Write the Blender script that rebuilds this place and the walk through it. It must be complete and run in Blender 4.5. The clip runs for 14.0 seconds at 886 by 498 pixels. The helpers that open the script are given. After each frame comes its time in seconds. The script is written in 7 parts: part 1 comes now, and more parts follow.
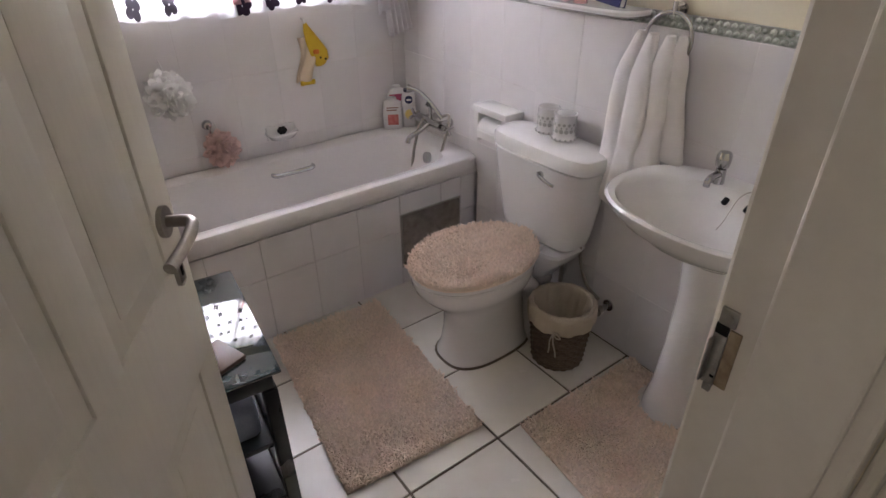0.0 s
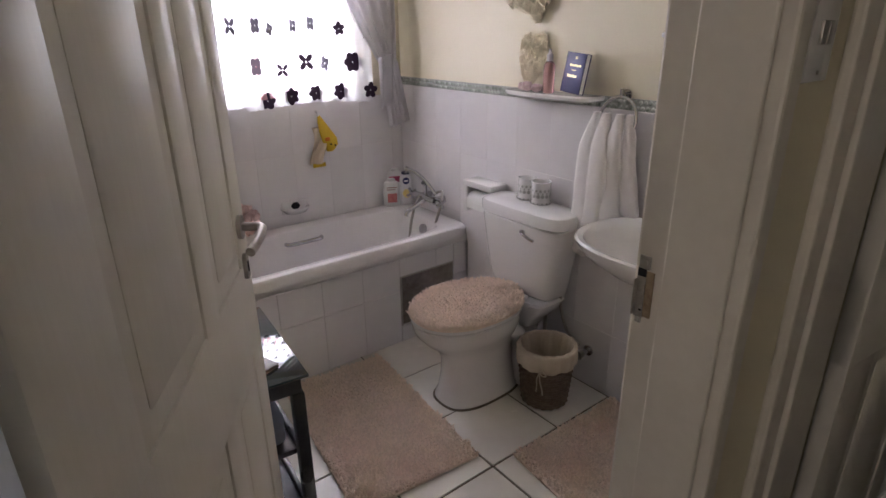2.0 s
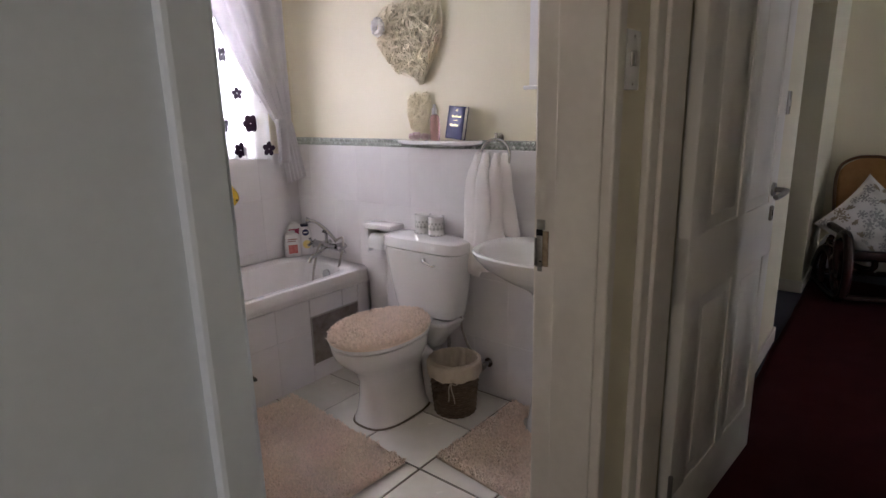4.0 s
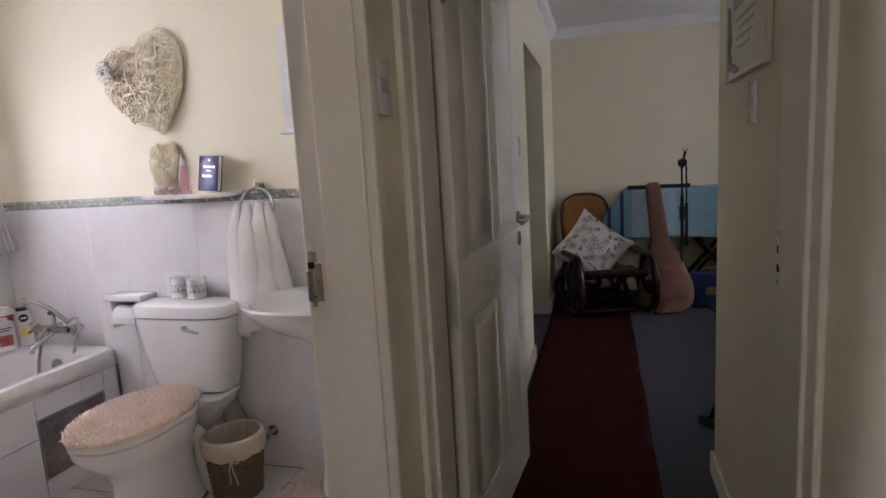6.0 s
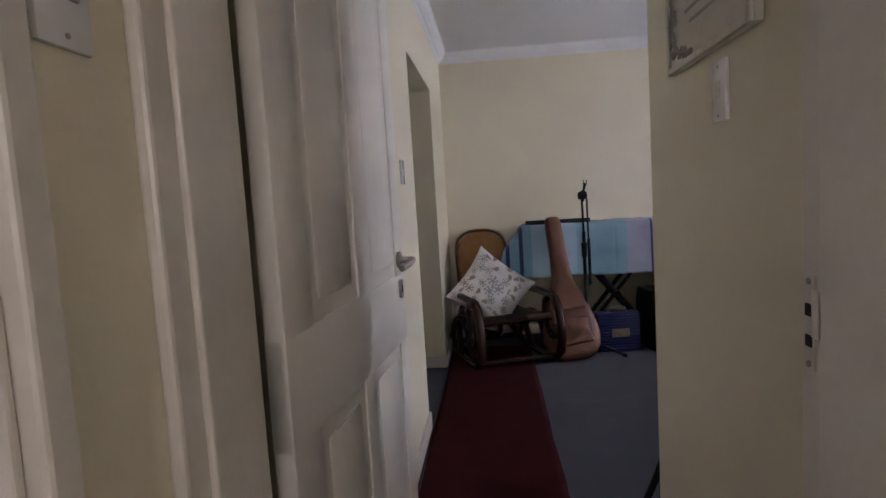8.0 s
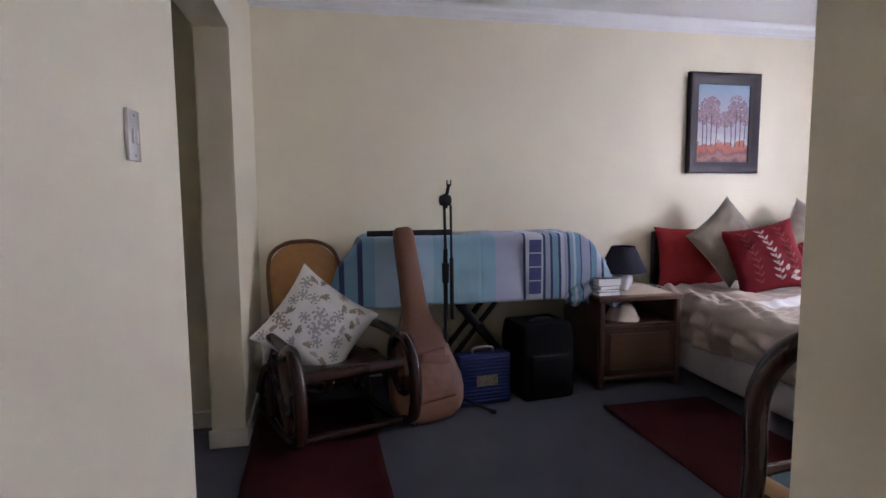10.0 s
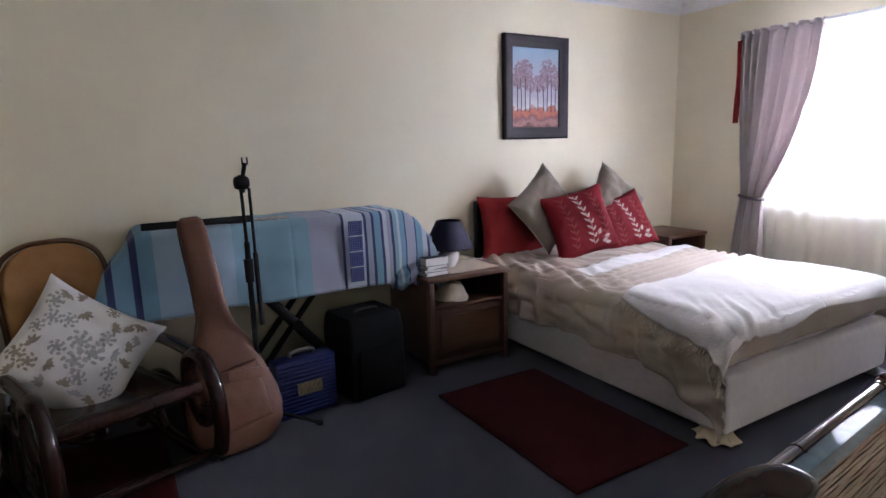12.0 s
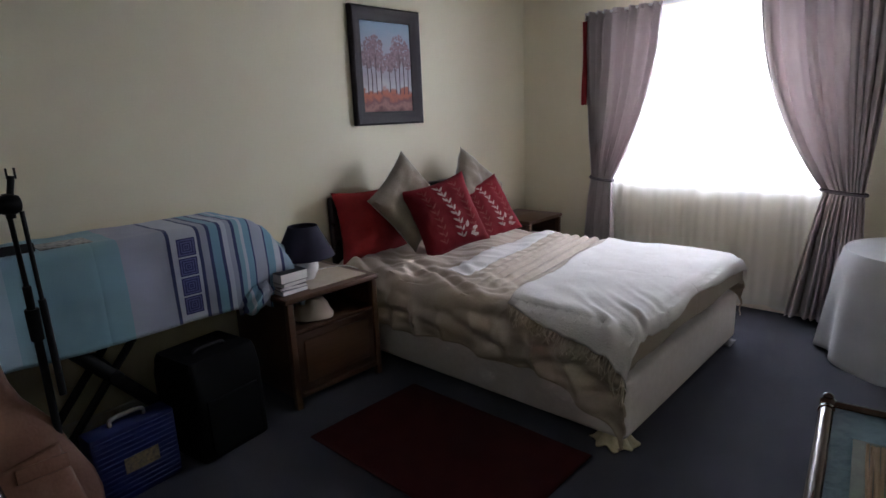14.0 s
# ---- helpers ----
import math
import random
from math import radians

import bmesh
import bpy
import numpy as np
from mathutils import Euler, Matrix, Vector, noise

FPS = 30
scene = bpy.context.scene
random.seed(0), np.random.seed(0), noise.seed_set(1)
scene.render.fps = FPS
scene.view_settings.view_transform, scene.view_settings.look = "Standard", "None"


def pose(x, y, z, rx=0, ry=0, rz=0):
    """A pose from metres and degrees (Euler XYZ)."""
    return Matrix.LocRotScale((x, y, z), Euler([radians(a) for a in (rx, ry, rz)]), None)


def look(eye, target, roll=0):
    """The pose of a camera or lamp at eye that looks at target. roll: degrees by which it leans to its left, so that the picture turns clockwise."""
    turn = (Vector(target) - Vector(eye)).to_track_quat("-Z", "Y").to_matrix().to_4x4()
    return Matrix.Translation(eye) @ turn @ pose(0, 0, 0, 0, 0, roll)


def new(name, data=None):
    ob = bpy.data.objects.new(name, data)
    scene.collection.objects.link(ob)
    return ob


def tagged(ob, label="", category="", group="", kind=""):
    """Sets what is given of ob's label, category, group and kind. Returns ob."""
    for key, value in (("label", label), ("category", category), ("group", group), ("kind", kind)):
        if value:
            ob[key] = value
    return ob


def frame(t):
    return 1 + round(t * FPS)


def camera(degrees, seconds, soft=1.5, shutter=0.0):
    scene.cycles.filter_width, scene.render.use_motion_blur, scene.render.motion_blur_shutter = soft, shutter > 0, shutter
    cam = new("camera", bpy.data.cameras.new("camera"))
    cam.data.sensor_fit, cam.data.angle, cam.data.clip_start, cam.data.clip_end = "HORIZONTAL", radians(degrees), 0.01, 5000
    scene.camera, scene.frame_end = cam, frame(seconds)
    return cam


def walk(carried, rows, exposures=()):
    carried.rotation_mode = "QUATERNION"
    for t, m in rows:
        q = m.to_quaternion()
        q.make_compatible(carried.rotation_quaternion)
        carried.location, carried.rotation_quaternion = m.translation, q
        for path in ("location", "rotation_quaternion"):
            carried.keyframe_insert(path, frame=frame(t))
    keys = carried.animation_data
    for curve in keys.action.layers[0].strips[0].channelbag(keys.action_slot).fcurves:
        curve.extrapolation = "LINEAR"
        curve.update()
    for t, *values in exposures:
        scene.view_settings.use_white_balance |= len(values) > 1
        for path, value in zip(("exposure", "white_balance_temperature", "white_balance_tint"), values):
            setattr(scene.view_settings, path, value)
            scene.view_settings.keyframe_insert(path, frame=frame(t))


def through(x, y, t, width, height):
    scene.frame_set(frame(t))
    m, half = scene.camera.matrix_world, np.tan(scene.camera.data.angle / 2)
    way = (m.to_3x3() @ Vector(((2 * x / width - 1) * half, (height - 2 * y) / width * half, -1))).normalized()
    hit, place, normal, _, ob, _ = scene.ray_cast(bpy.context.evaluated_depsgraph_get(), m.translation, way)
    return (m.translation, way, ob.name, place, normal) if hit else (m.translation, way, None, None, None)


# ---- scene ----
cam = camera(76.0, 14.0)
PATH = [
    (0, (0.21, 0.336, 1.542), (1.218, 1.713, 0.497), -0.5),
    (0.5, (0.146, 0.263, 1.541), (1.174, 1.671, 0.562), -0.7),
    (1, (0.078, 0.191, 1.536), (1.136, 1.636, 0.644), -0.7),
    (1.5, (0.025, 0.126, 1.528), (1.12, 1.592, 0.721), -0.7),
    (2, (-0.029, 0.068, 1.505), (1.108, 1.546, 0.781), -0.7),
    (2.2, (-0.062, 0.047, 1.488), (1.097, 1.523, 0.795), -0.6),
    (4.3, (-0.377, -0.08, 1.392), (1.216, 1.048, 0.953), -2.1),
    (4.5, (-0.377, -0.07, 1.386), (1.272, 0.981, 0.967), -2.6),
    (5, (-0.382, -0.059, 1.353), (1.38, 0.812, 0.985), -2.9),
    (5.5, (-0.377, -0.057, 1.332), (1.465, 0.649, 1.002), -3.1),
    (6, (-0.322, -0.056, 1.319), (1.581, 0.488, 1.027), -3.4),
    (6.5, (-0.216, -0.045, 1.307), (1.727, 0.36, 1.065), -3.5),
    (7, (-0.071, -0.029, 1.284), (1.895, 0.277, 1.081), -3.6),
    (7.5, (0.09, -0.016, 1.271), (2.065, 0.232, 1.079), -3.5),
    (7.7, (0.166, -0.014, 1.267), (2.144, 0.215, 1.078), -3.6),
    (9.8, (1.514, 0.008, 1.264), (3.474, -0.354, 1.098), -0.4),
    (10, (1.564, 0.002, 1.27), (3.509, -0.418, 1.071), -0.4),
    (10.5, (1.681, -0.015, 1.29), (3.582, -0.582, 1.029), -0.6),
    (11.0, (1.785, -0.06, 1.323), (3.628, -0.776, 1.021), -0.8),
    (11.5, (1.877, -0.105, 1.335), (3.649, -0.974, 1.01), -1.3),
    (12, (1.965, -0.155, 1.365), (3.664, -1.149, 1.008), -1.6),
    (12.5, (2.05, -0.205, 1.385), (3.666, -1.319, 1.001), -1.7),
    (13, (2.154, -0.221, 1.405), (3.672, -1.458, 0.998), -2.0),
    (13.5, (2.293, -0.245, 1.436), (3.712, -1.585, 1.001), -2.1),
    (14, (2.419, -0.305, 1.449), (3.749, -1.726, 0.989), -2.4),
]
EXPOSURES = [(t, stops, kelvin, tint) for t, stops, kelvin, tint in (
    (0, 0.2, 6300, 20), (2.2, -0.02, 6250, 21), (4.3, 0.25, 6150, 20), (5, 0.38, 6130, 21), (6.5, 0.66, 6050, 23), (7.7, 0.98, 5950, 24), (9.8, 1.1, 5870, 25), (10.5, 1.18, 5820, 25),
    (11.5, 1.18, 5820, 23), (12.5, 0.82, 5850, 20), (13.5, 0.38, 5930, 17), (14, 0.12, 5980, 15))]
walk(cam, [(t, look(eye, target, roll)) for t, eye, target, roll in PATH], EXPOSURES)

# ---- world and lights ----
world = bpy.data.worlds.new("world")
scene.world = world
world.use_nodes = True
sky = world.node_tree.nodes.new("ShaderNodeTexSky")
sky.sky_type, sky.sun_disc, sky.sun_elevation, sky.sun_rotation = "NISHITA", False, radians(55), radians(84)
backg = world.node_tree.nodes["Background"]
backg.inputs["Strength"].default_value = 0.1
world.node_tree.links.new(sky.outputs["Color"], backg.inputs["Color"])
sun_data = bpy.data.lights.new("sun", "SUN")
sun_data.energy, sun_data.angle, sun_data.color = 3.0, radians(0.6), (1.0, 0.95, 0.88)
sun = new("sun", sun_data)
sun.matrix_world = look((9, 1, 13), (0, 0, 0))


def window_light(name, eye, target, sx, sy, watts, colour):
    d = bpy.data.lights.new(name, "AREA")
    d.shape, d.size, d.size_y, d.energy, d.color = "RECTANGLE", sx, sy, watts, colour
    ob = new(name, d)
    ob.matrix_world = look(eye, target)
    return ob


window_light("bathroom_daylight", (1.03, 3.10, 1.66), (1.03, 1.0, 1.3), 1.0, 1.0, 52, (0.93, 0.94, 1.0))
window_light("bedroom_daylight", (3.75, -4.95, 1.55), (3.75, -2.0, 1.1), 1.4, 1.25, 75, (0.89, 0.93, 1.0))
# fill lamp added behind the unseen hall end, warm to tint the walls
window_light("hall_fill", (-1.98, -0.04, 1.55), (0, -0.04, 1.3), 0.6, 1.0, 3.5, (1.0, 0.90, 0.76))


# ---- materials ----
def mat(name, col, col2=None, rough=0.6, scale=6.0, mixing=0.5, bump=0.08, bscale=80.0, metal=0.0, spec=0.5, stretch=(1, 1, 1),
        sheen=0.0, coat=0.0, vary=0.0, depth=0.004, rvar=0.1, island=0.0):
    m = bpy.data.materials.new(name)
    m.use_nodes = True
    nt = m.node_tree
    N, K = nt.nodes, nt.links
    b = N["Principled BSDF"]
    b.inputs["Metallic"].default_value = metal
    b.inputs["Specular IOR Level"].default_value = spec
    b.inputs["Sheen Weight"].default_value = sheen
    b.inputs["Coat Weight"].default_value = coat
    co = N.new("ShaderNodeTexCoord")
    mp = N.new("ShaderNodeMapping")
    mp.inputs["Scale"].default_value = stretch
    K.new(co.outputs["Object"], mp.inputs["Vector"])
    n1, n2 = N.new("ShaderNodeTexNoise"), N.new("ShaderNodeTexNoise")
    n1.inputs["Scale"].default_value, n1.inputs["Detail"].default_value = scale, 5
    n2.inputs["Scale"].default_value, n2.inputs["Detail"].default_value = bscale, 4
    for n in (n1, n2):
        K.new(mp.outputs["Vector"], n.inputs["Vector"])
    col2 = col2 or tuple(c * 0.85 for c in col)
    fac = N.new("ShaderNodeMath")
    fac.operation = "MULTIPLY_ADD"
    K.new(n2.outputs["Fac"], fac.inputs[0])
    fac.inputs[1].default_value = 0.5
    half = N.new("ShaderNodeMath")
    half.operation = "MULTIPLY"
    half.inputs[1].default_value = 0.5
    K.new(n1.outputs["Fac"], half.inputs[0])
    K.new(half.outputs[0], fac.inputs[2])
    ramp = N.new("ShaderNodeMapRange")
    ramp.inputs["From Min"].default_value, ramp.inputs["From Max"].default_value = 0.32, 0.68
    ramp.inputs["To Max"].default_value = mixing * 2
    K.new(fac.outputs[0], ramp.inputs["Value"])
    mix = N.new("ShaderNodeMix")
    mix.data_type = "RGBA"
    mix.inputs["A"].default_value, mix.inputs["B"].default_value = (*col, 1), (*col2, 1)
    K.new(ramp.outputs["Result"], mix.inputs["Factor"])
    out = mix.outputs["Result"]
    if vary or island:
        info = N.new("ShaderNodeNewGeometry" if island else "ShaderNodeObjectInfo")
        vary = vary or island
        hsv = N.new("ShaderNodeHueSaturation")
        mr = N.new("ShaderNodeMapRange")
        mr.inputs["To Min"].default_value, mr.inputs["To Max"].default_value = 1 - vary, 1 + vary
        K.new(info.outputs["Random Per Island" if island else "Random"], mr.inputs["Value"])
        K.new(mr.outputs["Result"], hsv.inputs["Value"])
        K.new(out, hsv.inputs["Color"])
        out = hsv.outputs["Color"]
    K.new(out, b.inputs["Base Color"])
    rr = N.new("ShaderNodeMapRange")
    rr.inputs["To Min"].default_value, rr.inputs["To Max"].default_value = max(0.02, rough - rvar), min(1, rough + rvar)
    K.new(n1.outputs["Fac"], rr.inputs["Value"])
    K.new(rr.outputs["Result"], b.inputs["Roughness"])
    if bump:
        bp = N.new("ShaderNodeBump")
        bp.inputs["Strength"].default_value, bp.inputs["Distance"].default_value = bump, depth
        K.new(n2.outputs["Fac"], bp.inputs["Height"])
        K.new(bp.outputs["Normal"], b.inputs["Normal"])
    return m


def cloth(name, col, through=0.35, clear=0.0, col2=None, bscale=220.0, bump=0.2):
    """Thin woven cloth that lets some light through."""
    m = mat(name, col, col2, rough=0.9, scale=9, bump=bump, bscale=bscale, spec=0.1, sheen=0.1, depth=0.002)
    nt = m.node_tree
    N, K = nt.nodes, nt.links
    b = N["Principled BSDF"]
    tr = N.new("ShaderNodeBsdfTranslucent")
    tr.inputs["Color"].default_value = (*col, 1)
    mx = N.new("ShaderNodeMixShader")
    mx.inputs[0].default_value = through
    K.new(b.outputs[0], mx.inputs[1])
    K.new(tr.outputs[0], mx.inputs[2])
    last = mx
    if clear:
        tp = N.new("ShaderNodeBsdfTransparent")
        m2 = N.new("ShaderNodeMixShader")
        m2.inputs[0].default_value = clear
        K.new(mx.outputs[0], m2.inputs[1])
        K.new(tp.outputs[0], m2.inputs[2])
        last = m2
    K.new(last.outputs[0], N["Material Output"].inputs["Surface"])
    return m


def wood(name, dark, light, rough=0.35, along="z", grain=14.0, coat=0.2):
    st = {"x": (0.08, 1, 1), "y": (1, 0.08, 1), "z": (1, 1, 0.08)}[along]
    return mat(name, dark, light, rough=rough, scale=grain, bscale=grain * 7, bump=0.06, stretch=st, coat=coat, mixing=0.5)


def glass(name, col=(1, 1, 1), rough=0.0):
    m = bpy.data.materials.new(name)
    m.use_nodes = True
    b = m.node_tree.nodes["Principled BSDF"]
    b.inputs["Base Color"].default_value = (*col, 1)
    b.inputs["Roughness"].default_value = rough
    b.inputs["Transmission Weight"].default_value = 1
    b.inputs["IOR"].default_value = 1.45
    return m


def glow(name, col, strength):
    m = bpy.data.materials.new(name)
    m.use_nodes = True
    b = m.node_tree.nodes["Principled BSDF"]
    b.inputs["Base Color"].default_value = (*col, 1)
    b.inputs["Emission Color"].default_value = (*col, 1)
    b.inputs["Emission Strength"].default_value = strength
    return m


CREAM = mat("cream_wall_paint", (0.785, 0.72, 0.55), (0.74, 0.675, 0.51), rough=0.55, scale=2.2, bump=0.12, bscale=130, mixing=0.4, depth=0.002)
CEIL = mat("white_ceiling_paint", (0.80, 0.80, 0.80), (0.75, 0.75, 0.75), rough=0.8, scale=2, bump=0.06, bscale=90)
TRIM = mat("cream_gloss_paint", (0.77, 0.715, 0.635), (0.71, 0.655, 0.575), rough=0.32, scale=4, bump=0.05, bscale=40, depth=0.002)
DOORP = mat("white_door_paint", (0.78, 0.74, 0.67), (0.73, 0.69, 0.62), rough=0.38, scale=5, bump=0.05, bscale=120, stretch=(1, 1, 0.1), depth=0.002)
CARPET = mat("blue_grey_carpet", (0.053, 0.055, 0.078), (0.031, 0.032, 0.047), rough=0.98, scale=5, bump=0.8, bscale=420, spec=0.1, sheen=0.18, mixing=0.5)
RED = mat("dark_red_rug_pile", (0.056, 0.010, 0.012), (0.036, 0.007, 0.008), rough=0.98, scale=7, bump=0.8, bscale=380, spec=0.05, sheen=0.0)
TILE = mat("white_wall_tile", (0.76, 0.73, 0.73), (0.72, 0.69, 0.69), rough=0.22, scale=5, bump=0.05, bscale=14, vary=0.03, depth=0.003)
FTILE = mat("cream_floor_tile", (0.74, 0.70, 0.65), (0.68, 0.64, 0.58), rough=0.25, scale=4, bump=0.05, bscale=18, vary=0.03)
GROUT = mat("pale_grout", (0.74, 0.71, 0.70), (0.68, 0.65, 0.63), rough=0.9, scale=6, bscale=160)
DGROUT = mat("dark_grout", (0.12, 0.095, 0.075), (0.18, 0.145, 0.11), rough=0.95, scale=9, bscale=160)
CERAMIC = mat("white_ceramic", (0.80, 0.78, 0.77), (0.77, 0.75, 0.74), rough=0.09, scale=3, bump=0.0, coat=0.3, rvar=0.03)
ENAMEL = mat("white_bath_enamel", (0.78, 0.75, 0.74), (0.74, 0.71, 0.70), rough=0.16, scale=3, bump=0.0, rvar=0.05)
CHROME = mat("chrome", (0.62, 0.62, 0.63), (0.45, 0.45, 0.47), rough=0.08, scale=12, bump=0.02, metal=1.0, rvar=0.06)
STEEL = mat("brushed_steel", (0.46, 0.43, 0.40), (0.34, 0.31, 0.28), rough=0.35, scale=15, bump=0.03, metal=1.0)
OLDMETAL = mat("worn_steel_plate", (0.46, 0.44, 0.42), (0.33, 0.30, 0.27), rough=0.4, scale=12, bump=0.15, bscale=90, metal=0.9)
BLACKW = mat("black_lacquer_wood", (0.012, 0.012, 0.014), (0.02, 0.02, 0.022), rough=0.3, scale=12, bump=0.04, coat=0.2)
BLACKP = mat("black_plastic", (0.010, 0.010, 0.011), (0.016, 0.016, 0.017), rough=0.6, spec=0.25, scale=30, bump=0.1, bscale=260)
SHAG = mat("beige_pile_yarn", (0.85, 0.71, 0.60), (0.76, 0.61, 0.505), rough=0.95, island=0.09, scale=7, bump=0.2, bscale=300, spec=0.1, sheen=0.25, mixing=0.5)
TOWEL = mat("white_terry", (0.88, 0.84, 0.82), (0.83, 0.79, 0.77), rough=0.95, scale=20, bump=0.9, bscale=420, spec=0.1, sheen=0.3)
WICKER = mat("brown_wicker", (0.19, 0.13, 0.09), (0.10, 0.065, 0.042), rough=0.7, scale=40, bump=0.3, bscale=160, vary=0.1)
LINER = mat("beige_cotton", (0.55, 0.47, 0.38), (0.47, 0.39, 0.31), rough=0.95, scale=14, bump=0.3, bscale=280)
NET = cloth("sheer_white_voile", (0.92, 0.91, 0.89), through=0.66, clear=0.22)
MAUVE = cloth("mauve_curtain_cloth", (0.64, 0.575, 0.575), through=0.3, col2=(0.57, 0.51, 0.51))
WHITEC = cloth("white_cotton_curtain", (0.80, 0.78, 0.80), through=0.4)
TABLECLOTH = cloth("white_tablecloth_cotton", (0.74, 0.73, 0.75), through=0.2)
PANE = glass("clear_pane")


# ---- building helpers ----
ORIGIN = {}


def thing(name, loc, label, category, group="", kind=""):
    e = new(name)
    e.empty_display_size = 0.05
    e.location = loc
    ORIGIN[e.name] = Vector(loc)
    return tagged(e, label, category, group, kind)


def link(name, bm, material, smooth=True):
    me = bpy.data.meshes.new(name)
    bm.normal_update()
    bm.to_mesh(me)
    bm.free()
    me.materials.append(material)
    if smooth:
        me.shade_smooth()
        me.set_sharp_from_angle(angle=radians(38))
    return new(name, me)


def part(name, bm, material, parent, label="", smooth=True):
    ob = link(name, bm, material, smooth)
    ob.parent = parent
    if parent.name in ORIGIN:
        ob.matrix_parent_inverse = Matrix.Translation(-ORIGIN[parent.name])
    return tagged(ob, label) if label else ob


def whole(name, bm, material, label, category, group="", kind="", smooth=True):
    return tagged(link(name, bm, material, smooth), label, category, group, kind)


def structure(name, bm, material, label="", smooth=False):
    return tagged(link(name, bm, material, smooth), label, "", "", "structure")


def box(bm, x0, x1, y0, y1, z0, z1, bevel=0.0, m=None, seg=2):
    r = bmesh.ops.create_cube(bm, size=1)
    vs = r["verts"]
    for v in vs:
        v.co = Vector((x0 + (v.co.x + 0.5) * (x1 - x0), y0 + (v.co.y + 0.5) * (y1 - y0), z0 + (v.co.z + 0.5) * (z1 - z0)))
    if bevel:
        es = list({e for v in vs for e in v.link_edges})
        r2 = bmesh.ops.bevel(bm, geom=es, offset=bevel, segments=seg, affect="EDGES", profile=0.5)
        vs = list(set(r2["verts"]) | {v for v in vs if v.is_valid})
    if m is not None:
        for v in vs:
            v.co = m @ v.co
    return bm


def abox(*a, **k):
    return box(bmesh.new(), *a, **k)


def tube(bm, pts, r, n=10, r2=None, cap=True):
    """A round bar along a line of points; its radius goes from r to r2."""
    pts = [Vector(p) for p in pts]
    rings, up = [], Vector((0, 0, 1))
    for i, p in enumerate(pts):
        d = (pts[min(i + 1, len(pts) - 1)] - pts[max(i - 1, 0)]).normalized()
        a = d.cross(up)
        if a.length < 0.05:
            a = d.cross(Vector((1, 0, 0)))
        a.normalize()
        b = a.cross(d)
        up = b
        k = i / max(1, len(pts) - 1)
        rr = r[i] if isinstance(r, (list, tuple)) else (r if r2 is None else r + (r2 - r) * k)
        rings.append([bm.verts.new(p + (a * math.cos(2 * math.pi * j / n) + b * math.sin(2 * math.pi * j / n)) * rr) for j in range(n)])
    for s, e in zip(rings, rings[1:]):
        for j in range(n):
            bm.faces.new((s[j], s[(j + 1) % n], e[(j + 1) % n], e[j]))
    if cap:
        bm.faces.new(rings[0][::-1])
        bm.faces.new(rings[-1])
    return bm


def atube(*a, **k):
    return tube(bmesh.new(), *a, **k)


def curve_pts(ctrl, n=8):
    """A smooth line through control points."""
    c = [Vector(p) for p in ctrl]
    out = []
    for i in range(len(c) - 1):
        p0, p1, p2, p3 = c[max(i - 1, 0)], c[i], c[i + 1], c[min(i + 2, len(c) - 1)]
        for j in range(n):
            t = j / n
            out.append(0.5 * ((2 * p1) + (p2 - p0) * t + (2 * p0 - 5 * p1 + 4 * p2 - p3) * t * t + (3 * p1 - p0 - 3 * p2 + p3) * t ** 3))
    return out + [c[-1]]


def loft(bm, rings, close=(True, True)):
    vs = [[bm.verts.new(p) for p in r] for r in rings]
    n = len(vs[0])
    for s, e in zip(vs, vs[1:]):
        for j in range(n):
            bm.faces.new((s[j], s[(j + 1) % n], e[(j + 1) % n], e[j]))
    if close[0]:
        bm.faces.new(vs[0][::-1])
    if close[1]:
        bm.faces.new(vs[-1])
    return bm


def oval(cx, cy, z, a, b, p=2.0, n=36):
    out = []
    for j in range(n):
        t = 2 * math.pi * j / n
        c, s = math.cos(t), math.sin(t)
        out.append(Vector((cx + a * math.copysign(abs(c) ** (2 / p), c), cy + b * math.copysign(abs(s) ** (2 / p), s), z)))
    return out


def lathe(bm, cx, cy, prof, n=28, close=(True, True)):
    return loft(bm, [oval(cx, cy, z, max(r, 0.0005), max(r, 0.0005), n=n) for r, z in prof], close)


def sheet(bm, f, nu, nv, wrap=False):
    """A surface f(u, v) over the unit square."""
    g = [[bm.verts.new(f(i / nu, j / nv)) for j in range(nv + 1)] for i in range(nu + (0 if wrap else 1))]
    m = len(g)
    for i in range(nu):
        a, b = g[i % m], g[(i + 1) % m]
        for j in range(nv):
            bm.faces.new((a[j], b[j], b[j + 1], a[j + 1]))
    return bm


def thicken(ob, t, offset=0.0):
    md = ob.modifiers.new("thickness", "SOLIDIFY")
    md.thickness, md.offset = t, offset
    return ob


def moved(bm, m):
    bmesh.ops.transform(bm, matrix=m, verts=bm.verts)
    return bm


def fbm(x, y, z=0.0, s=1.0):
    return noise.fractal(Vector((x * s, y * s, z * s)), 1.0, 2.0, 4)


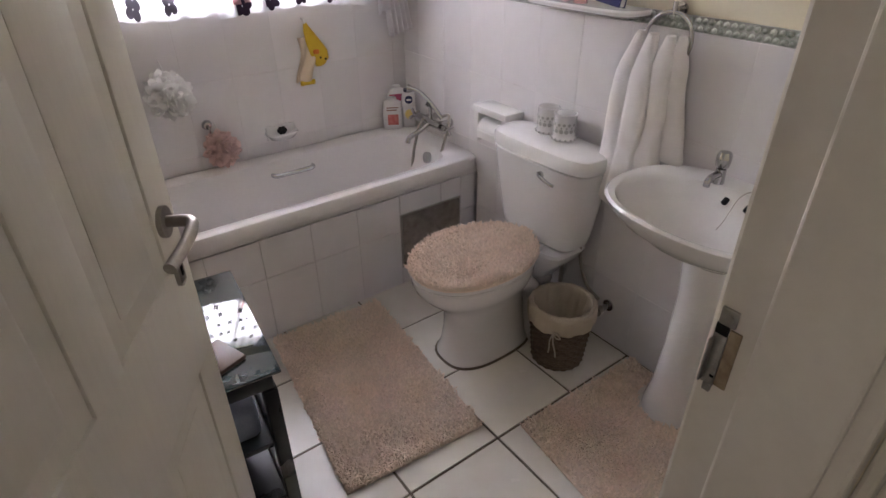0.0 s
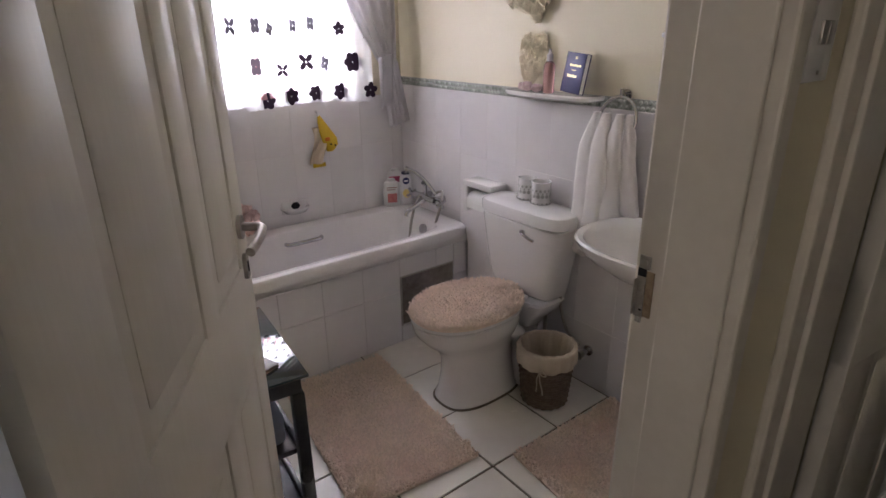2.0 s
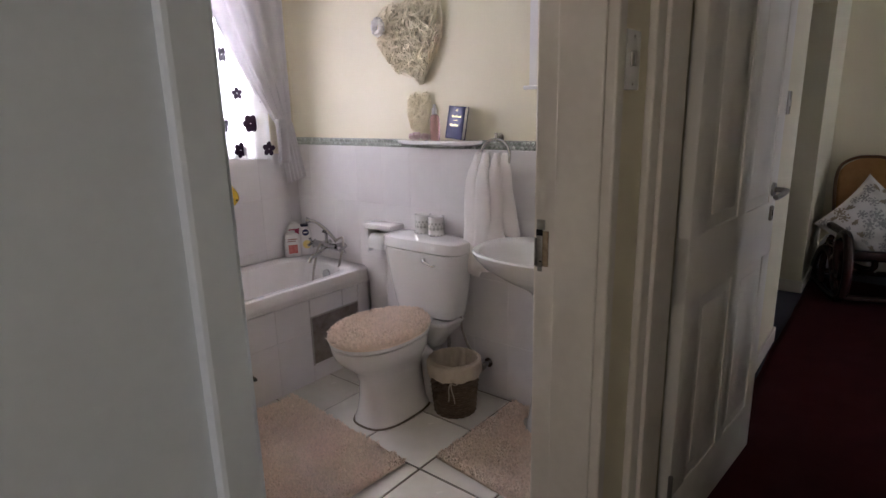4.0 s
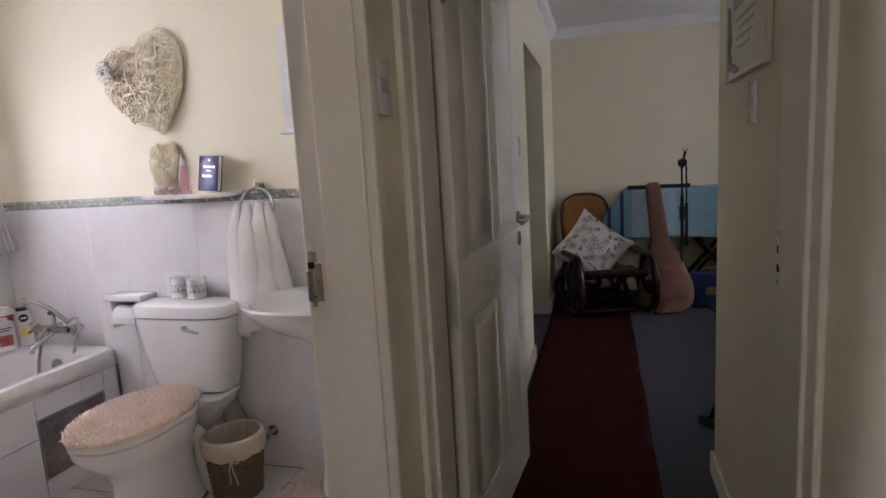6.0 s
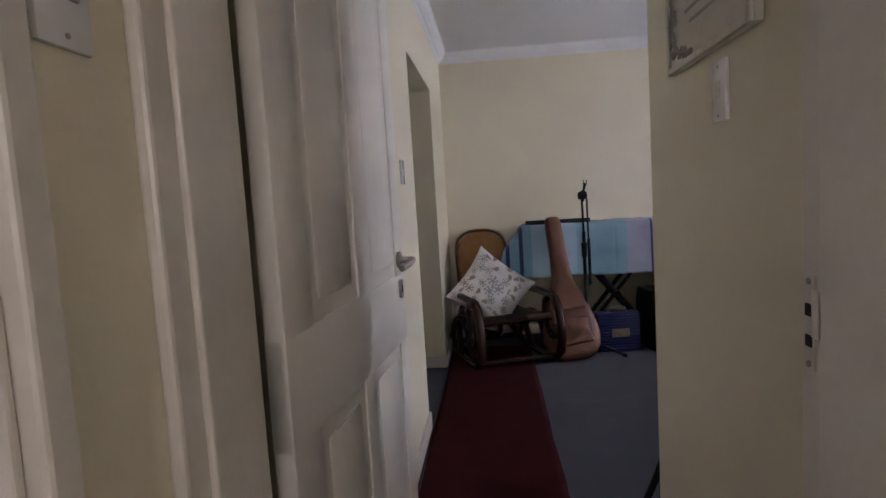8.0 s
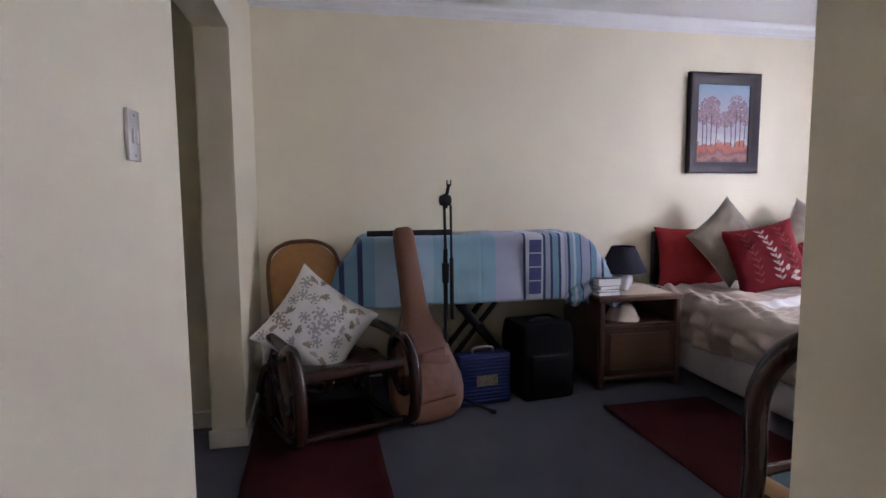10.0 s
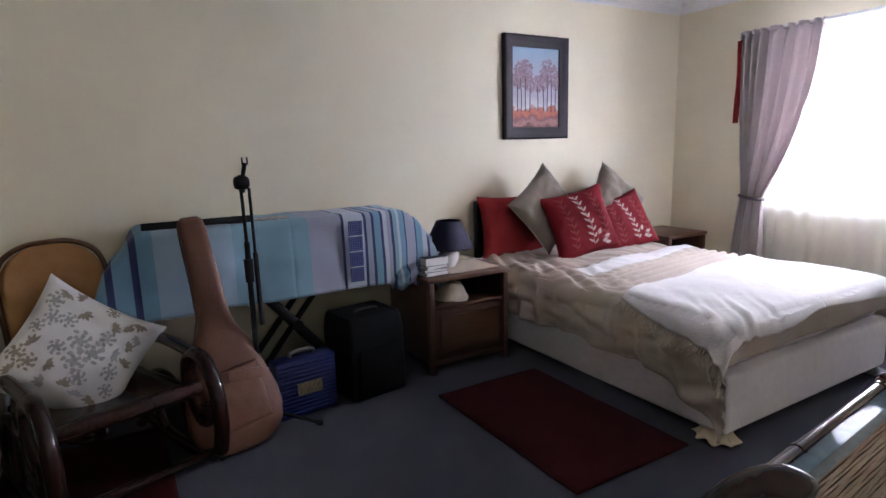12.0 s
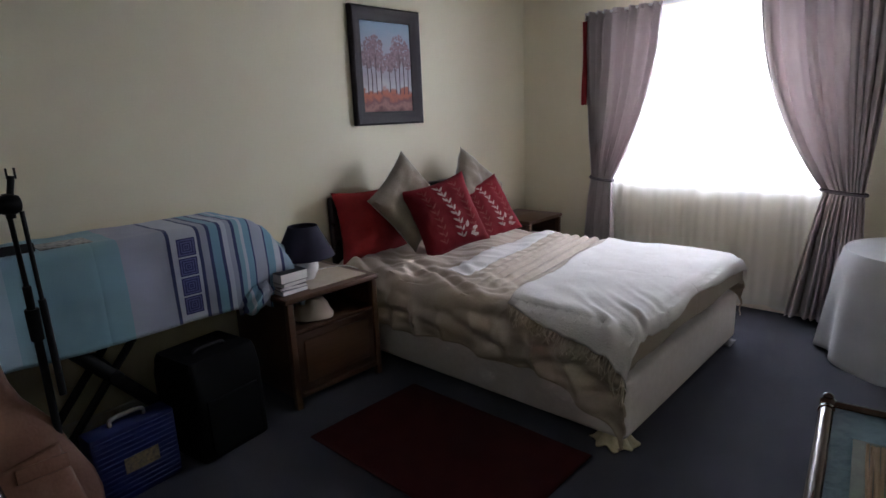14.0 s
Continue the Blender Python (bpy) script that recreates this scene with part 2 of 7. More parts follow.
def cushion(size_x, size_z, depth, n=22, ear=0.10, seed=0.0, rough_=0.012):
    """A filled square cushion in its own x-z plane, with pulled corners and creases."""
    bm = bmesh.new()
    for side in (1, -1):
        def f(u, v):
            a, b = 2 * u - 1, 2 * v - 1
            pin = 1 - ear * ((1 - a * a) * b * b * 0.9)
            pix = 1 - ear * ((1 - b * b) * a * a * 0.9)
            h = (max(0, (1 - a ** 4)) * max(0, (1 - b ** 4))) ** 0.55 * depth / 2
            h *= 1 + 0.12 * fbm(a + seed, b, side, 1.4)
            h += rough_ * fbm(a * 1.2 + seed, b * 1.2, side * 3, 3.0) * (1 - max(abs(a), abs(b)) ** 6)
            return Vector((a * size_x / 2 * pix, side * h, b * size_z / 2 * pin))
        sheet(bm, f, n, n)
    bmesh.ops.remove_doubles(bm, verts=bm.verts, dist=0.0008)
    bmesh.ops.recalc_face_normals(bm, faces=bm.faces)
    return bm


def pile(name, inside, x0, x1, y0, y1, step, height, top, material, parent, seed, fat=0.006):
    """Short leaning tufts over a flat mat, all in one mesh."""
    rnd = random.Random(seed)
    verts, faces = [], []
    nx, ny = int((x1 - x0) / step), int((y1 - y0) / step)
    for i in range(nx + 1):
        for j in range(ny + 1):
            x, y = x0 + i * step + rnd.uniform(-0.5, 0.5) * step, y0 + j * step + rnd.uniform(-0.5, 0.5) * step
            if not inside(x, y):
                continue
            z = top(x, y)
            lx, ly = rnd.uniform(-1, 1) * height * 0.9, rnd.uniform(-1, 1) * height * 0.9
            lx += height * 0.8 * fbm(x, y, 0, 9)
            ly += height * 0.8 * fbm(x, y, 5, 9)
            h = height * rnd.uniform(0.7, 1.2)
            k, w, a0 = len(verts), fat * rnd.uniform(0.8, 1.25), rnd.uniform(0, 2)
            for a in range(3):
                verts.append((x + w * math.cos(a0 + a * 2.094), y + w * math.sin(a0 + a * 2.094), z - 0.003))
            for a in range(3):
                verts.append((x + lx + 0.55 * w * math.cos(a0 + a * 2.094), y + ly + 0.55 * w * math.sin(a0 + a * 2.094), z + h))
            for a in range(3):
                b = (a + 1) % 3
                faces.append((k + a, k + b, k + 3 + b, k + 3 + a))
            faces.append((k + 3, k + 4, k + 5))
    me = bpy.data.meshes.new(name)
    me.from_pydata(verts, [], faces)
    me.materials.append(material)
    ob = new(name, me)
    if parent is not None:
        ob.parent = parent
        if parent.name in ORIGIN:
            ob.matrix_parent_inverse = Matrix.Translation(-ORIGIN[parent.name])
    tagged(ob, kind="stuff")
    return ob


# ---- walls, floors, ceilings ----
H = 2.52
bm = abox(-1.9, 5.56, -4.8, 0.56, -0.12, 0.0)
box(bm, 3.2, 4.9, 0.56, 2.3, -0.12, 0.0)
structure("floor_carpet", bm, CARPET, "dark blue-grey carpet through hall and bedroom")
floor_bath = structure("floor_bathroom", abox(-0.2, 1.95, 0.56, 2.99, -0.12, -0.005), DGROUT, "dark grout under cream floor tiles")

# the bluish light on this pale paint is put into its colour
PALEP = mat("pale_paint_blue_lit", (0.72, 0.78, 0.85), (0.67, 0.73, 0.80), rough=0.4, scale=3, bump=0.06, bscale=60, depth=0.002)
structure("wall_hall_corner", abox(-1.9, -0.135, 0.40, 0.56, 0, H), PALEP, "pale wall beside the bathroom door, bluish light in its colour")
bm = abox(-0.135, 0.812, 0.40, 0.56, 2.085, H)
box(bm, 0.812, 1.205, 0.40, 0.56, 0, H)
# slot added in the wall so the gap at the door's hinge falls dark
box(bm, 1.205, 1.33, 0.52, 0.56, 0, 2.06)
box(bm, 1.205, 1.33, 0.40, 0.56, 2.06, H)
box(bm, 1.33, 3.36, 0.40, 0.56, 0, H)
box(bm, 3.36, 4.48, 0.40, 0.56, 2.05, H)
box(bm, 4.48, 5.42, 0.40, 0.56, 0, H)
structure("wall_hall_left", bm, CREAM)
structure("wall_hall_right", abox(-1.9, 2.05, -0.60, -0.48, 0, H), CREAM)
structure("wall_bedroom_west", abox(1.88, 2.0, -4.65, -0.602, 0, H), CREAM)
structure("wall_bedroom_east", abox(5.42, 5.56, -4.8, 0.56, 0, H), CREAM)
WX0, WX1, WZ0, WZ1 = 3.02, 4.50, 0.88, 2.075
bm = abox(1.88, WX0, -4.8, -4.65, 0, H)
box(bm, WX1, 5.42, -4.8, -4.65, 0, H)
box(bm, WX0, WX1, -4.8, -4.65, 0, WZ0)
box(bm, WX0, WX1, -4.8, -4.65, WZ1, H)
structure("wall_bedroom_south", bm, CREAM)
bm = abox(-1.9, -1.8, -0.48, -0.36, 0, H)
box(bm, -1.9, -1.8, 0.28, 0.40, 0, H)
box(bm, -1.9, -1.8, -0.36, 0.28, 0, 1.0)
box(bm, -1.9, -1.8, -0.36, 0.28, 2.1, H)
structure("wall_hall_end", bm, CREAM)
wall_e = structure("wall_bathroom_east", abox(1.81, 1.93, 0.56, 2.99, 0, H), CREAM)
BX0, BX1, BZ0, BZ1 = 0.55, 1.50, 1.175, 2.12
bm = abox(-0.2, BX0, 2.83, 2.99, 0, H)
box(bm, BX1, 1.81, 2.83, 2.99, 0, H)
box(bm, BX0, BX1, 2.83, 2.99, 0, BZ0)
box(bm, BX0, BX1, 2.83, 2.99, BZ1, H)
wall_n = structure("wall_bathroom_north", bm, CREAM)
structure("wall_bathroom_west", abox(-0.2, -0.1, 0.56, 2.83, 0, H), CREAM)
bm = abox(4.76, 4.9, 0.56, 2.2, 0, H)
box(bm, 3.2, 3.34, 0.56, 2.2, 0, H)
box(bm, 3.2, 4.9, 2.2, 2.3, 0, H)
structure("wall_side_passage", bm, CREAM)
bm = abox(-1.9, 5.56, -4.8, 0.56, H, H + 0.1)
box(bm, -0.2, 1.93, 0.56, 2.99, H, H + 0.1)
box(bm, 3.2, 4.9, 0.56, 2.3, H, H + 0.1)
structure("ceiling", bm, CEIL, "white painted ceiling")
# coved cornice of the bedroom
bm = bmesh.new()
prof = [(0.0, 0.0), (0.012, -0.012), (0.02, -0.035), (0.045, -0.06), (0.07, -0.07), (0.075, -0.085), (0.0, -0.085)]
for (p, q, nx, ny) in (((5.42, 0.40), (5.42, -4.65), -1, 0), ((5.42, -4.65), (2.0, -4.65), 0, 1), ((2.0, -4.65), (2.0, -0.48), 1, 0), ((2.0, 0.40), (5.42, 0.40), 0, -1)):
    rows = []
    for (x, y) in (p, q):
        rows.append([Vector((x + nx * (0.075 - d if k < 5 else (0.0 if k == 6 else 0.004)), y + ny * (0.075 - d if k < 5 else (0.0 if k == 6 else 0.004)), H - 0.001 + h)) for k, (d, h) in enumerate(prof)])
    loft(bm, rows)
bmesh.ops.recalc_face_normals(bm, faces=bm.faces)
structure("trim_cornice", bm, CEIL, "white coved cornice")


def skirting(name, runs):
    b = bmesh.new()
    for x0, x1, y0, y1 in runs:
        box(b, x0, x1, y0, y1, 0.0, 0.095, 0.006)
    structure(name, b, TRIM, "cream painted skirting board")


skirting("baseboard_hall", [(0.82, 0.955, 0.385, 0.399), (1.34, 3.36, 0.385, 0.399), (3.345, 3.359, 0.385, 0.56), (4.465, 4.479, 0.386, 0.575), (4.48, 5.40, 0.386, 0.399),
                            (-1.79, 0.915, -0.479, -0.465), (1.21, 2.065, -0.479, -0.465), (2.051, 2.065, -0.60, -0.4795), (4.745, 4.759, 0.56, 2.2)])
skirting("baseboard_bedroom", [(5.405, 5.419, -4.63, 0.385), (2.02, 5.40, -4.649, -4.635), (2.001, 2.015, -4.63, -0.63)])

# steel frame of the bathroom doorway: casing, stop and face on each side
bm = bmesh.new()
# left jamb: its PALEP colour holds the bluish light falling on it
jamb = abox(-0.135, -0.088, 0.388, 0.572, 0, 2.085, 0.006)
box(jamb, -0.088, -0.076, 0.41, 0.515, 0, 2.045, 0.004)
structure("door_jamb", jamb, PALEP, "pale painted door jamb, bluish light in its colour")
box(bm, 0.77, 0.812, 0.388, 0.572, 0, 2.085, 0.006)
box(bm, 0.758, 0.77, 0.41, 0.515, 0, 2.045, 0.004)
box(bm, -0.088, 0.77, 0.388, 0.572, 2.045, 2.085, 0.006)
door_frame = structure("door_frame_bathroom", bm, TRIM, "cream painted steel door frame")
# frame of the doorway across the hall
bm = bmesh.new()
for y0, y1, s, x0, x1 in ((0.379, 0.40, -1, 0.96, 1.203), (-0.48, -0.462, 1, 0.92, 1.205)):
    box(bm, x0, x1, y0, y1, 0, 2.1, 0.006)
    ys = (y0 - 0.012, y0) if s < 0 else (y1, y1 + 0.012)
    box(bm, x0 + 0.05, x1 - 0.07, ys[0], ys[1], 0, 2.06, 0.004)
box(bm, 0.96, 1.2, -0.462, 0.379, 2.06, 2.1, 0.006)
structure("door_frame_hall", bm, TRIM, "cream painted steel door frame across the hall")

# strike plates
def strike(name, m, loc, metal):
    t = thing(name, loc, "worn steel strike plate screwed to a door frame", "strike plate")
    part("plate", moved(abox(-0.0015, 0.0025, -0.012, 0.012, -0.07, 0.07, 0.001), m), metal, t)
    for z0, z1 in ((0.01, 0.028), (-0.035, -0.018)):
        part("latch_slot", moved(abox(0.002, 0.0045, -0.008, 0.008, z0, z1), m), BLACKP, t)
    part("lip", moved(abox(0.002, 0.006, 0.010, 0.028, -0.02, 0.05, 0.002), m), metal, t)
    for z in (-0.061, 0.061):
        part("screw", moved(atube([(0.002, 0, z), (0.005, 0, z)], 0.005, 8), m), STEEL, t)


def latch_keep(m, loc):
    """An old keep let into the rebate of the frame: plate, latch mouth, cut-out and bent ears."""
    t = thing("strike_plate", loc, "worn grey strike plate over a brown cut-out in the frame", "strike plate")
    part("plate", moved(abox(-0.001, 0.003, -0.004, 0.022, -0.066, 0.026, 0.001), m), OLDMETAL, t)
    head = moved(abox(-0.001, 0.003, -0.012, 0.020, 0.044, 0.072, 0.001), m)
    part("ear", head, OLDMETAL, t)
    part("screw", moved(atube([(0.002, -0.001, 0.058), (0.005, -0.001, 0.058)], 0.0055, 10), m), STEEL, t)
    part("ear", moved(abox(-0.001, 0.004, -0.002, 0.014, -0.078, -0.065, 0.001), m), OLDMETAL, t)
    part("latch_slot", moved(abox(-0.001, 0.0022, -0.002, 0.022, 0.0262, 0.0438), m), BLACKP, t)
    part("latch_slot", moved(abox(0.002, 0.0036, -0.002, 0.006, -0.05, -0.046), m), BLACKP, t)
    part("lip", moved(abox(0.002, 0.012, 0.0175, 0.022, -0.06, 0.02, 0.0015), m), OLDMETAL, t)
    raw = mat("brown_raw_cut_out", (0.42, 0.33, 0.22), (0.28, 0.20, 0.13), rough=0.9, scale=40, bump=0.4)
    part("cut_out", moved(abox(-0.001, 0.0018, -0.027, -0.0045, -0.062, 0.040, 0.0005), m), raw, t, "brown recess cut into the frame")


latch_keep(pose(0.7685, 0.549, 1.092, 0, 0, 180) @ Matrix.Diagonal((1, -0.62, 0.82, 1)), (0.768, 0.543, 1.075))
strike("strike_plate", pose(1.175, -0.4605, 1.055, 0, 0, 90), (1.175, -0.46, 1.06), TRIM)


# ---- tiles ----
def tile_mesh(sx, sy, sz, axis, bevel=0.001):
    me = bpy.data.meshes.new("tile")
    b = abox(0, sx, 0, sy, 0, sz, bevel, seg=1)
    b.to_mesh(me)
    b.free()
    return me


def lay(parent, name, cells, material):
    """cells: boxes given by x, y, z and their three sides; equal sides share one mesh."""
    made = {}
    for (x, y, z, sx, sy, sz) in cells:
        key = tuple(round(v, 4) for v in (sx, sy, sz))
        if key not in made:
            made[key] = tile_mesh(sx, sy, sz, 0)
            made[key].materials.append(material)
        ob = new(name, made[key])
        ob.location = (x, y, z)
        ob.parent = parent
        if parent.name in ORIGIN:
            ob.matrix_parent_inverse = Matrix.Translation(-ORIGIN[parent.name])


def cuts(lo, hi, start, pitch, gap):
    a, out = start, []
    while a > lo:
        a -= pitch
    while a < hi - 1e-6:
        p, q = max(a, lo) + gap / 2, min(a + pitch, hi) - gap / 2
        if q - p > 0.012:
            out.append((p, q))
        a += pitch
    return out


ROWS = [(0.002, 0.293), (0.295, 0.603), (0.605, 0.911), (0.913, 1.218)]


# ---- doors ----
def panel_door(name, m, width, label, rows, cols, handle):
    """A moulded door leaf: its own x runs from the hinge, its seen face looks to -y."""
    t = thing(name, m.translation, label, "door", kind="structure")
    bm = abox(0.01, width - 0.01, -0.0145, 0.0145, 0.012, 2.03)
    xs = [0.0] + [v for c in cols for v in c] + [width]
    zs = [0.008] + [v for r in rows for v in r] + [2.035]
    for a, b in zip(xs[::2], xs[1::2]):
        box(bm, a, b, -0.02, 0.02, 0.008, 2.035, 0.005)
    for a, b in zip(zs[::2], zs[1::2]):
        box(bm, 0.0, width, -0.0203, 0.0203, a, b, 0.005)
    part("leaf", moved(bm, m), DOORP, t)
    for a, b in cols:
        for c, d in rows:
            part("panel", moved(abox(a + 0.035, b - 0.035, -0.019, 0.019, c + 0.035, d - 0.035, 0.012), m), DOORP, t)
    hx, hz = width - 0.06, handle
    for s in (-1, 1):
        bm = atube([(hx, s * 0.02, hz), (hx, s * 0.028, hz)], 0.025, 20)
        rose = part("handle_rose", moved(bm, m), STEEL, t)
        line = curve_pts([(hx, s * 0.026, hz), (hx, s * 0.05, hz), (hx - 0.004, s * 0.064, hz), (hx - 0.025, s * 0.071, hz), (hx - 0.07, s * 0.07, hz - 0.006), (hx - 0.12, s * 0.062, hz - 0.012)], 6)
        part("lever", moved(atube(line, 0.0095, 12), m), STEEL, rose)
        part("keyhole_plate", moved(abox(hx - 0.013, hx + 0.013, s * 0.024 - 0.004, s * 0.024 + 0.004, hz - 0.115, hz - 0.06, 0.008), m), STEEL, t)
        part("keyhole", moved(abox(hx - 0.003, hx + 0.003, s * 0.029 - 0.001, s * 0.029 + 0.001, hz - 0.098, hz - 0.076), m), BLACKP, t)
    for z in (0.25, 1.8):
        part("hinge", moved(atube([(-0.004, -0.022, z - 0.05), (-0.004, -0.022, z + 0.05)], 0.007, 10), m), STEEL, t)
    return t


PANELS = [(0.22, 0.84), (1.045, 1.92)]
panel_door("door_1", pose(-0.078, 0.555, 0, 0, 0, 60.5), 0.821, "white moulded panel door standing open into the bathroom", PANELS, [(0.165, 0.445), (0.53, 0.735)], 1.127)
panel_door("door_2", pose(1.237, 0.3685, 0, 0, 0, -5.0), 0.83, "white panel door opened back against the hall wall", PANELS, [(0.125, 0.40), (0.48, 0.745)], 1.09)


# ---- windows ----
def window(name, x0, x1, z0, z1, y, out, mull, label):
    """A painted frame with panes in a wall that runs along x; out is the outward way along y."""
    t = thing(name, ((x0 + x1) / 2, y, z0), label, "window", kind="structure")
    bm = bmesh.new()
    w = 0.045
    for a, b in ((x0, x0 + w), (x1 - w, x1)):
        box(bm, a, b, y - 0.025, y + 0.025, z0, z1, 0.004)
    for a, b in ((z0, z0 + w), (z1 - w, z1)):
        box(bm, x0 + w, x1 - w, y - 0.025, y + 0.025, a, b, 0.004)
    for m_ in mull:
        box(bm, m_ - 0.02, m_ + 0.02, y - 0.023, y + 0.023, z0 + w, z1 - w, 0.004)
    part("window_frame", bm, TRIM, t)
    edges = [x0 + w] + list(mull) + [x1 - w]
    for a, b in zip(edges, edges[1:]):
        p = part("pane", abox(a + 0.02, b - 0.02, y - 0.002, y + 0.002, z0 + w, z1 - w), PANE, t, smooth=False)
        p.visible_shadow = False
    return t


w1 = window("window_1", BX0, BX1, BZ0, BZ1, 2.94, 1, [1.02], "white framed bathroom window with daylight behind")
part("window_sill", abox(BX0 - 0.01, BX1 + 0.01, 2.815, 2.915, BZ0 - 0.004, BZ0 + 0.012, 0.003), TILE, w1, "white tiled sill")
w2 = window("window_2", WX0, WX1, WZ0, WZ1, -4.74, -1, [3.52, 4.0], "wide bedroom window blown out by daylight")
part("window_sill", abox(WX0, WX1, -4.72, -4.63, WZ0 - 0.004, WZ0 + 0.014, 0.003), TRIM, w2)
# unseen window, added to let the fill light into the hall
t = thing("unseen_window", (-1.85, -0.04, 1.0), "unseen window added at the hall end to let light in", "window", kind="structure")
bm = bmesh.new()
for a, b in ((-0.36, -0.32), (0.24, 0.28)):
    box(bm, -1.88, -1.83, a, b, 1.0, 2.1, 0.004)
for a, b in ((1.0, 1.04), (2.06, 2.1)):
    box(bm, -1.88, -1.83, -0.32, 0.24, a, b, 0.004)
part("window_frame", bm, TRIM, t)
part("pane", abox(-1.857, -1.853, -0.32, 0.24, 1.04, 2.06), PANE, t, smooth=False).visible_shadow = False
SKYGLOW = glow("bright_hazy_daylight", (0.95, 0.98, 1.0), 6.0)
structure("ground", abox(-60, 60, -60, 60, -0.5, -0.3), mat("dry_lawn", (0.12, 0.14, 0.06), (0.2, 0.18, 0.09), rough=1, scale=0.6, bscale=20), "dry lawn outside")
structure("backdrop", abox(1.0, 6.5, -7.6, -7.5, -0.3, 4.5), SKYGLOW, "bright hazy daylight outside the bedroom")
structure("backdrop", abox(-1.0, 3.0, 5.3, 5.4, -0.3, 4.5), SKYGLOW, "bright hazy daylight outside the bathroom")


# ---- bath ----
bath = thing("bathtub", (0.95, 2.52, 0), "white enamel bathtub built in behind tiles", "bathtub")
bm = bmesh.new()
cx, cy = 0.95, 2.509
rings = [oval(cx, cy, 0.497, 0.848, 0.309, 16, 72), oval(cx, cy, 0.536, 0.848, 0.309, 16, 72), oval(cx, cy, 0.547, 0.842, 0.303, 14, 72), oval(cx, cy, 0.549, 0.832, 0.293, 12, 72),
         oval(cx - 0.01, cy, 0.545, 0.765, 0.248, 7, 72), oval(cx - 0.01, cy, 0.535, 0.752, 0.236, 6.5, 72), oval(cx - 0.015, cy, 0.42, 0.72, 0.214, 6, 72), oval(cx - 0.02, cy, 0.26, 0.68, 0.19, 5, 72),
         oval(cx - 0.03, cy, 0.19, 0.62, 0.155, 4.5, 72), oval(cx - 0.03, cy, 0.175, 0.5, 0.1, 4, 72)]
part("tub", loft(bm, rings, (False, True)), ENAMEL, bath)
part("overflow_plate", atube([(1.668, 2.442, 0.492), (1.655, 2.442, 0.495)], 0.027, 20), CHROME, bath, "round chrome overflow plate")
bm = atube(curve_pts([(1.00, 2.745, 0.475), (1.01, 2.715, 0.475), (1.06, 2.71, 0.475), (1.14, 2.71, 0.475), (1.19, 2.715, 0.475), (1.20, 2.745, 0.475)], 5), 0.011, 10)
part("grab_handle", bm, CHROME, bath, "chrome grab handle")
bm = atube(curve_pts([(1.0, 2.262, 0.43), (1.01, 2.30, 0.445), (1.1, 2.305, 0.45), (1.19, 2.30, 0.445), (1.2, 2.262, 0.43)], 5), 0.009, 10)
part("grab_handle", bm, CHROME, bath, "chrome grab handle")
bath_panel = structure("bath_panel", abox(0.1, 1.7995, 2.2362, 2.262, 0.0, 0.497), GROUT, "tiled front of the bath")
hatch = thing("access_hatch", (1.53, 2.235, 0.088), "grey metal access hatch in the tiled bath panel", "hatch")
part("plate", abox(1.372, 1.694, 2.2325, 2.2355, 0.095, 0.356), mat("dull_mirror_steel", (0.42, 0.39, 0.36), (0.24, 0.20, 0.17), rough=0.16, scale=9, bump=0.05, bscale=30, metal=1.0, mixing=0.5), hatch)
bm = abox(1.3655, 1.3735, 2.2295, 2.2350, 0.088, 0.362)
box(bm, 1.6925, 1.7005, 2.2295, 2.2350, 0.088, 0.362)
box(bm, 1.3736, 1.6924, 2.2295, 2.2350, 0.354, 0.362)
part("frame", bm, STEEL, hatch)

# bath mixer with hand shower
mixer = thing("bath_mixer", (1.74, 2.42, 0.66), "chrome bath mixer with hand shower and hose", "tap")
bm = atube([(1.72, 2.33, 0.695), (1.72, 2.51, 0.695)], 0.021, 16)
tube(bm, [(1.799, 2.36, 0.695), (1.72, 2.36, 0.695)], 0.016, 12)
tube(bm, [(1.799, 2.48, 0.695), (1.72, 2.48, 0.695)], 0.016, 12)
part("body", bm, CHROME, mixer)
for y in (2.31, 2.53):
    bm = bmesh.new()
    s = -1 if y < 2.4 else 1
    tube(bm, [(1.72, y + s * -0.01, 0.695), (1.72, y + s * 0.03, 0.695)], 0.012, 10)
    for a in range(4):
        an = a * math.pi / 2 + 0.4
        tube(bm, [(1.72, y + s * 0.025, 0.695), (1.72 + 0.032 * math.cos(an), y + s * 0.028, 0.695 + 0.032 * math.sin(an))], 0.008, 8)
    part("cross_handle", bm, CHROME, mixer)
part("spout", atube(curve_pts([(1.715, 2.42, 0.692), (1.66, 2.42, 0.665), (1.60, 2.42, 0.645), (1.585, 2.42, 0.62)], 5), 0.012, 12), CHROME, mixer)
part("cradle", atube([(1.72, 2.42, 0.71), (1.72, 2.42, 0.77), (1.70, 2.42, 0.785)], 0.01, 10), CHROME, mixer)
part("hand_shower", atube(curve_pts([(1.745, 2.36, 0.72), (1.72, 2.41, 0.785), (1.69, 2.47, 0.835), (1.66, 2.515, 0.845)], 5), [0.010] * 13 + [0.013, 0.018, 0.021], 12), CHROME, mixer)
